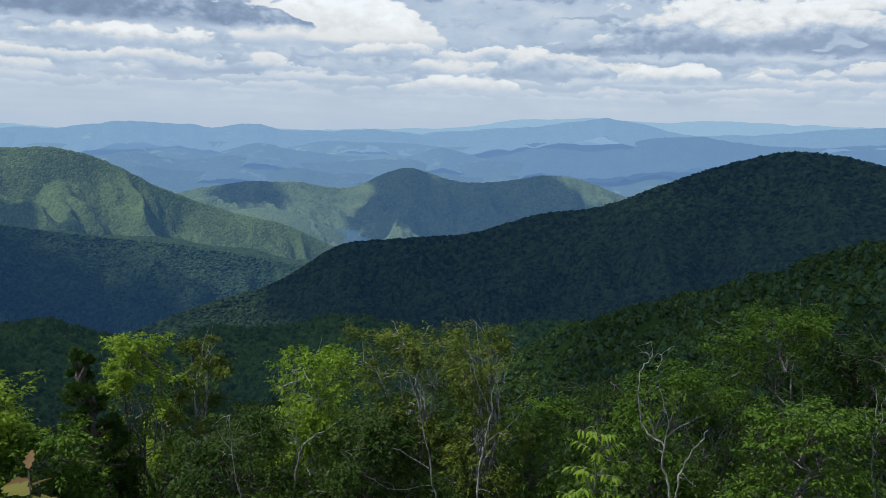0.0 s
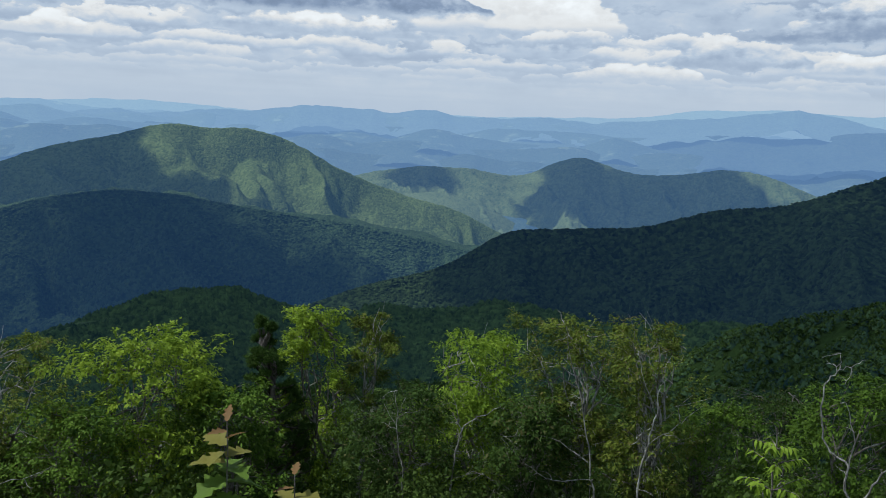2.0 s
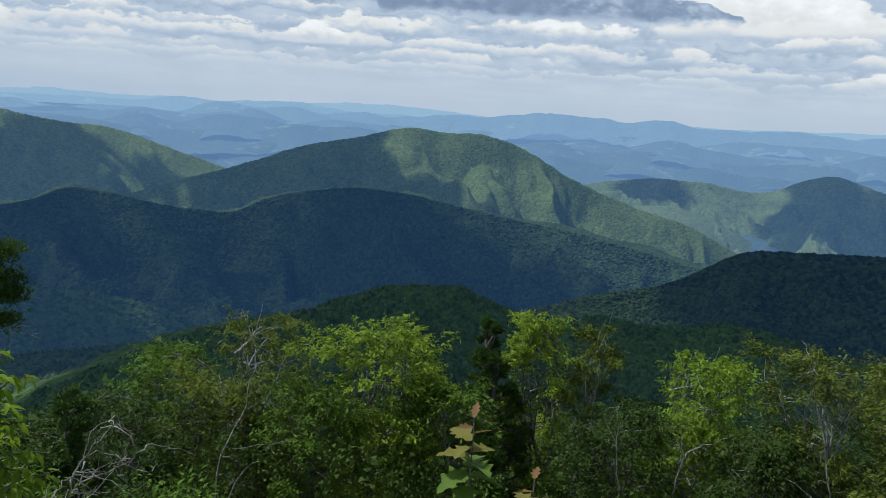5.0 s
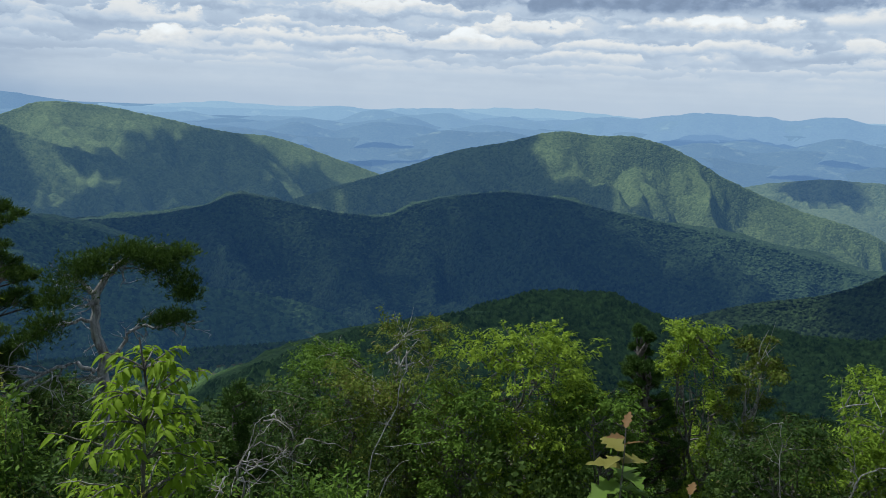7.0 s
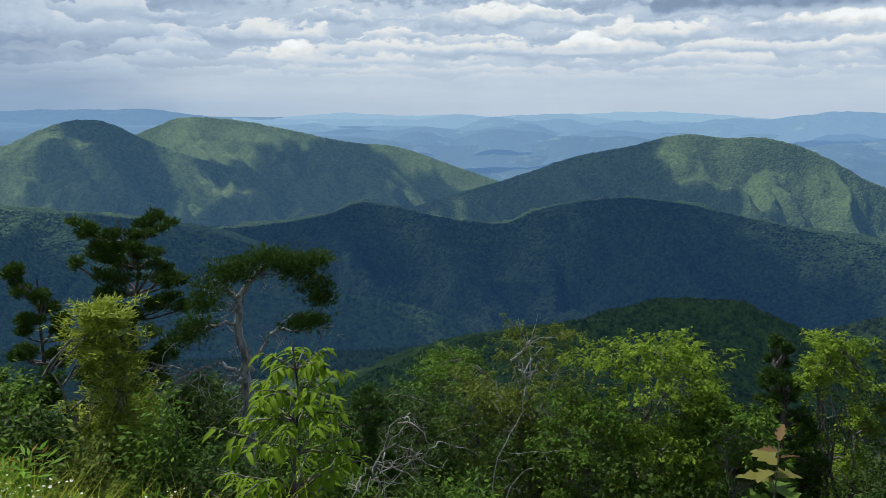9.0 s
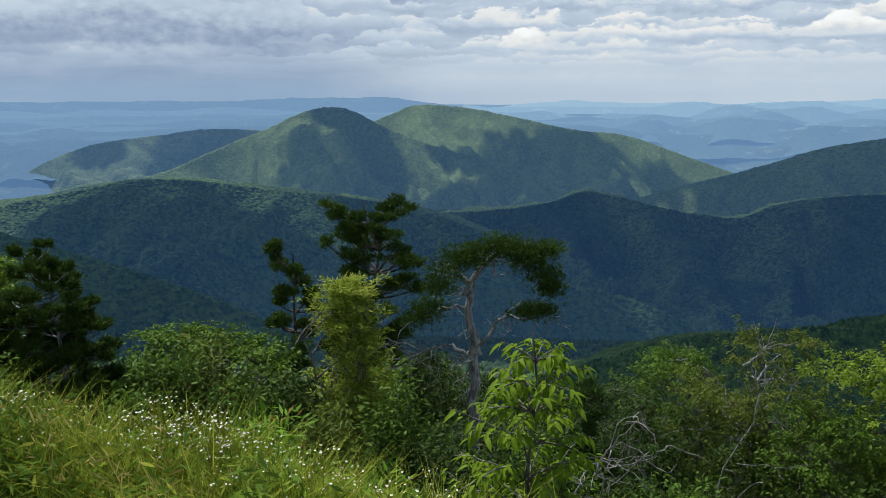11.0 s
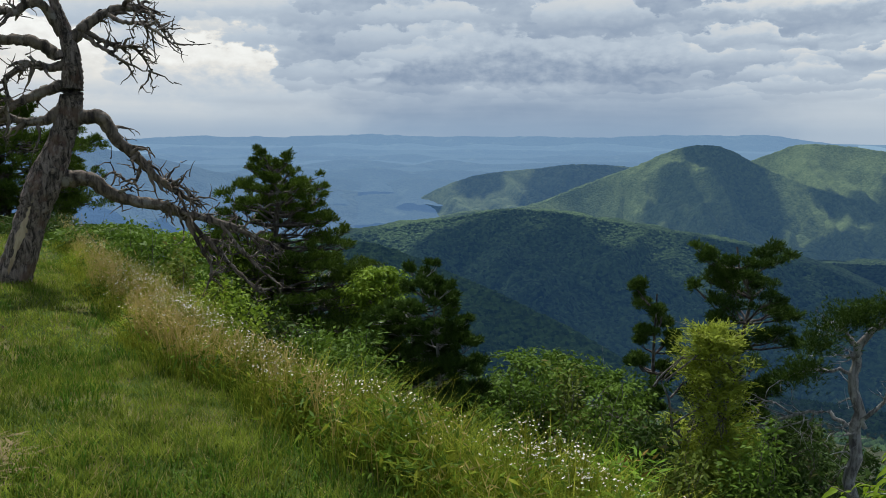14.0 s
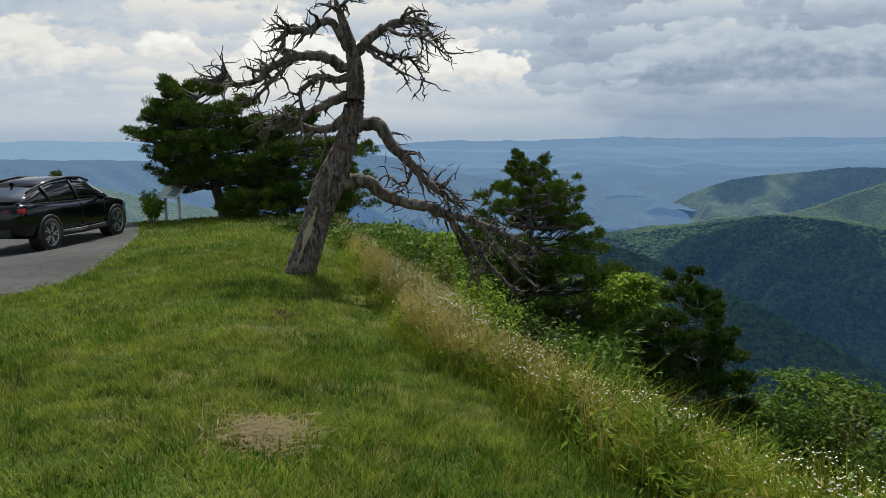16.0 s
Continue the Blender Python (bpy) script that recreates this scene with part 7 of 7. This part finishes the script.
G_LAWN = foliage("lawn_blades", (0.034, 0.070, 0.007), (0.32, 0.385, 0.048), (0.34, 0.28, 0.11), rough=0.8, seep=0.3, gloss=0.03, clump=2.0)
G_RICH = foliage("rich_grass_blades", (0.040, 0.080, 0.008), (0.29, 0.38, 0.038), rough=0.8, seep=0.3, gloss=0.02, clump=1.6)
G_TALL = foliage("tall_grass_blades", (0.10, 0.14, 0.013), (0.46, 0.47, 0.058), None, rough=0.8, seep=0.3, gloss=0.02, clump=1.6)
G_GOLD = foliage("ripe_grass", (0.32, 0.24, 0.065), (0.58, 0.46, 0.15), rough=0.7, seep=0.3)
G_SEED = foliage("grass_seed", (0.34, 0.26, 0.08), (0.54, 0.43, 0.17), rough=0.8, seep=0.3)
G_PETAL = plain("white_petals", (0.70, 0.68, 0.58), 0.8)
G_EYE = plain("yellow_florets", (0.55, 0.38, 0.04), 0.7)
G_STRAW = foliage("dead_straw", (0.13, 0.10, 0.045), (0.30, 0.24, 0.13), rough=0.8, seep=0.1)
rng = np.random.RandomState(400)
BARE = [(5.85, -0.60, 0.26, 0.22), (10.1, -0.55, 0.28, 0.13)]


def off_bare(s, q):
    ok = np.ones(len(s), bool)
    for a, b, ra, rb in BARE:
        ok &= ((s - a) / ra) ** 2 + ((q - b) / rb) ** 2 > rng.uniform(0.0, 1.4, len(s)) ** 0.8
    x, y = s * U[0] + q * W[0], s * U[1] + q * W[1]
    line = kerb_line(60)
    near = np.min(np.hypot(x[:, None] - line[None, :, 0], y[:, None] - line[None, :, 1]), axis=1)
    inner = q > np.interp(s, [0, 12.97, 14.7, 20.4, 25.1, 28.7], [-6.5, -4.6, -4.1, -4.25, -5.0, -6.0])
    return ok & inner & (near > 0.10)


for n, s0, s1, hh, ww in ((190000, 1.5, 9.0, 0.075, 0.007), (45000, -8.0, 1.5, 0.07, 0.012), (80000, 9.0, 17.0, 0.075, 0.010), (22000, 17.0, 29.0, 0.08, 0.02)):
    s = rng.uniform(s0, s1, n)
    q = rng.uniform(-6.5, 2.6, n)
    ok = (q < rim(s) + rng.normal(size=n) * 0.18) & off_bare(s, q)
    s, q = s[ok], q[ok]
    tuft = fbm(s, q, 0.55, 41)
    h = hh * (0.15 + 1.8 * tuft) * rng.uniform(0.6, 1.3, len(s))
    tagged(new("lawn_grass", blades("lawn_grass", s, q, h, ww * 1.45, G_LAWN, rng, 1.5, simple=True)), "short mown green lawn grass", "grass", kind="stuff")

# dry yellow zones, lush tufts and cut straw in the lawn
G_DRY = foliage("dry_lawn_blades", (0.12, 0.11, 0.025), (0.30, 0.27, 0.085), rough=0.85, seep=0.2, gloss=0.02)
G_LUSH = foliage("lush_lawn_blades", (0.028, 0.082, 0.007), (0.13, 0.24, 0.022), rough=0.75, seep=0.3, gloss=0.04)
s, q = rng.uniform(1.5, 24.0, 110000), rng.uniform(-6.0, 2.0, 110000)
ok = (q < rim(s)) & off_bare(s, q) & (rng.rand(len(s)) < np.minimum(1.0, 9.0 / s))
s, q = s[ok], q[ok]
dry = fbm(s, q, 1.5, 44) + 0.25 * (fbm(s, q, 0.25, 45) - 0.5)
a = dry > 0.56
tagged(new("dry_grass", blades("dry_grass", s[a], q[a], rng.uniform(0.02, 0.065, a.sum()), 0.008, G_DRY, rng, 2.0, simple=True)), "dry yellowed grass in the mown lawn", "grass", kind="stuff")
a = (fbm(s, q, 0.8, 46) + 0.3 * (fbm(s, q, 0.2, 47) - 0.5)) > 0.60
tagged(new("lush_grass", blades("lush_grass", s[a], q[a], rng.uniform(0.05, 0.13, a.sum()), 0.009, G_LUSH, rng, 1.3)), "lush darker green tufts in the lawn", "grass", kind="stuff")

for nm, lab, mat, cnt, seed in (("tall_grass", "tall uncut yellow-green grass along the bank", G_TALL, 44000, 48), ("rich_grass", "tall uncut rich green grass along the bank", G_RICH, 34000, 49)):
    s = rng.uniform(0.5, 19.0, cnt)
    q = rim(s) - 0.08 + rng.rand(len(s)) ** 0.8 * (brow(s) - rim(s) + 0.6) + rng.normal(size=len(s)) * 0.07
    clump = fbm(s, q, 0.42, seed, 3)
    keep = (q < 4.4) & (clump > 0.36 + 0.12 * rng.rand(len(s)))
    s, q, clump = s[keep], q[keep], clump[keep]
    h = rng.uniform(0.15, 0.52, len(s)) * (0.35 + 1.3 * clump) * np.clip(0.45 + (q - rim(s)) * 1.3, 0.45, 1.05)
    tagged(new(nm, blades(nm, s, q, h, rng.uniform(0.003, 0.0085, len(s)), mat, rng, 1.3)), lab, "grass", kind="stuff")
s = np.concatenate([rng.normal(10.2, 2.0, 1700), rng.uniform(2.0, 17, 480), rng.uniform(16, 25, 420)])
q = rim(s) + 0.08 + np.abs(rng.normal(size=len(s))) * np.where(np.arange(len(s)) < 1700, 0.26, 0.45)
h = rng.uniform(0.30, 0.72, len(s)) * (0.55 + 0.8 * fbm(s, q, 0.5, 43))
tagged(new("ripe_grass", blades("ripe_grass", s, q, h, 0.0055, G_GOLD, rng, 0.7)), "golden ripe grass along the lawn edge", "grass", kind="stuff")
# seed heads on the ripe grass
x, y = s * U[0] + q * W[0], s * U[1] + q * W[1]
pos = np.stack([x, y, lie(x, y) + h * 0.72], -1)
pos = np.repeat(pos, 5, 0) + rng.normal(size=(len(s) * 5, 3)) * np.array([0.03, 0.03, 0.06])
tagged(new("grass_seed_heads", leaf_mesh("grass_seed_heads", pos, 0.030, G_SEED, rng, 0.1, 2.2, -0.6)), "feathery pale grass seed heads", "grass", kind="stuff")


def daisies():
    """Clumps of small white daisies on branching stems."""
    spots = []
    for i in range(112):
        s0 = rng.uniform(1.5, 17.5) if i < 55 else rng.normal(9.5, 2.2)
        q0 = brow(s0) + rng.uniform(-0.25, 0.30)
        for j in range(rng.randint(2, 9)):
            spots.append((s0 + rng.normal() * 0.16, q0 + rng.normal() * 0.16))
    for i in range(46):
        spots.append((4.6 + rng.normal() * 0.5, 2.9 + rng.normal() * 0.28))
    stems, petals, eyes = Wood(4), [], []
    for s0, q0 in spots:
        x, y = su(s0, q0)
        z = float(lie(x, y))
        h = rng.uniform(0.36, 0.60)
        top = np.array([x + rng.normal() * 0.05, y + rng.normal() * 0.05, z + h])
        stems.tube(bend(rng, (x, y, z - 0.02), top, 5, 0.05), taper(0.004, 0.002, 5))
        for j in range(rng.randint(5, 12)):
            c = top + rng.normal(size=3) * np.array([0.06, 0.06, 0.03])
            stems.tube(bend(rng, top - np.array([0, 0, 0.1]), c, 3, 0.05), taper(0.002, 0.001, 3))
            petals.append(c)
    c = np.array(petals)
    n, k = len(c), 8
    nor = rng.normal(size=(n, 3)) * 0.35 + np.array([0, 0, 1.0])
    nor /= np.linalg.norm(nor, axis=1, keepdims=True)
    t = np.cross(nor, (0.3, 0.9, 0.2))
    t /= np.linalg.norm(t, axis=1, keepdims=True)
    b = np.cross(nor, t)
    r = rng.uniform(0.0050, 0.0082, n)[:, None]

    def disc(rad, lift, mat, nm):
        a = np.arange(k) * 2 * math.pi / k
        ring = c[:, None] + (np.cos(a)[None, :, None] * t[:, None] + np.sin(a)[None, :, None] * b[:, None]) * (r * rad)[:, None]
        mid = c + nor * lift
        v = np.concatenate([mid[:, None], ring], 1).reshape(-1, 3)
        i = np.arange(k)
        f = np.stack([np.zeros(k, int), 1 + i, 1 + (i + 1) % k], -1)
        f = (f[None] + (np.arange(n) * (k + 1))[:, None, None]).reshape(-1, 3)
        return mesh_of(nm, v, f, mat)

    ob = tagged(new("wild_daisies", disc(1.0, 0.002, G_PETAL, "petals")), "clumps of small white wild daisies", "flowers", kind="stuff")
    part("daisy_eyes", disc(0.42, 0.006, G_EYE, "daisy_eyes"), ob)
    part("daisy_stems", stems.mesh("daisy_stems", G_TALL), ob)


daisies()
# weeds with broad leaves between the grasses
s = rng.uniform(0.8, 17, 5200)
q = rim(s) + 0.05 + rng.rand(len(s)) * (brow(s) - rim(s) + 0.6)
x, y = s * U[0] + q * W[0], s * U[1] + q * W[1]
pos = np.stack([x, y, lie(x, y) + rng.uniform(0.05, 0.42, len(s))], -1)
tagged(new("weeds", leaf_mesh("weeds", pos, 0.060, G_TALL, rng, 0.35, 1.8, 0.2)), "broad-leaved green weeds on the bank", "weeds", kind="stuff")


# leafy weed clumps along the bank
for nm, lab, mat, cnt in (("weed_clumps", "fresh green leafy weeds on the bank", L_BRIGHT, 260), ("dark_weed_clumps", "dark green leafy weeds on the bank", L_MID, 150)):
    cs = rng.uniform(1.0, 17.0, cnt)
    cq = rim(cs) + 0.10 + rng.rand(cnt) * (brow(cs) - rim(cs) + 0.7)
    k = rng.randint(cnt, size=cnt * 70)
    ss, qq = cs[k] + rng.normal(size=len(k)) * 0.11, cq[k] + rng.normal(size=len(k)) * 0.11
    x, y = ss * U[0] + qq * W[0], ss * U[1] + qq * W[1]
    tall = rng.uniform(0.25, 0.55, cnt)[k] * np.clip(0.55 + (qq - rim(ss)) * 0.8, 0.45, 1.1)
    pos = np.stack([x, y, lie(x, y) + tall * rng.rand(len(k)) ** 0.6], -1)
    tagged(new(nm, leaf_mesh(nm, pos, 0.055, mat, rng, 0.45, 1.7, 0.15)), lab, "weeds", kind="stuff")


def bare_patch(s0, q0, ra, rb, seed, mat):
    r2 = np.random.RandomState(seed)
    n, m = 5, 26
    a = np.arange(m) * 2 * math.pi / m
    edge = 1 + 0.22 * np.sin(a * 3 + seed) + 0.12 * np.sin(a * 7 + 2 * seed)
    v = []
    for i in range(n):
        k = 0.04 + i / (n - 1)
        for j in range(m):
            x, y = su(s0 + math.cos(a[j]) * ra * k * edge[j], q0 + math.sin(a[j]) * rb * k * edge[j])
            v.append((x, y, float(lie(x, y)) + 0.010 - 0.008 * (i / (n - 1)) ** 3))
    ob = new("bare_earth", mesh_of("bare_earth", v, grid_faces(n, m, True), mat, True))
    tagged(ob, "patch of bare earth in the lawn", "earth", kind="structure")
    c = 900 if ra * rb > 0.05 else 0
    ss, qq = s0 + r2.normal(size=c) * ra * 0.75, q0 + r2.normal(size=c) * rb * 0.75
    xx, yy = ss * U[0] + qq * W[0], ss * U[1] + qq * W[1]
    pos = np.stack([xx, yy, lie(xx, yy) + 0.03], -1)
    if c:
        tagged(new("straw", leaf_mesh("straw", pos, 0.055, G_STRAW, r2, 0.95, 3.0)), "dry straw lying on bare earth", "straw", kind="stuff")


def earth_look(g, s, low=(0.12, 0.085, 0.038), high=(0.36, 0.28, 0.14)):
    n = g.noise(g.coords(), 22.0, 6.0, 0.7)
    g.put(s.inputs["Base Color"], g.mix(n, low, high))
    s.inputs["Roughness"].default_value = 1.0
    s.inputs["Specular IOR Level"].default_value = 0.05
    bump(g, s, n, 0.8, 0.02)


M_EARTH = material("dry_earth", earth_look)
# brown earth of a small hole, with the hole's shade put into its colour
M_HOLE = material("shaded_hole_earth", lambda g, s: earth_look(g, s, (0.012, 0.009, 0.005), (0.055, 0.038, 0.02)))
for i, row in enumerate(BARE):
    bare_patch(*row, 410 + i, M_EARTH if i < 1 else M_HOLE)
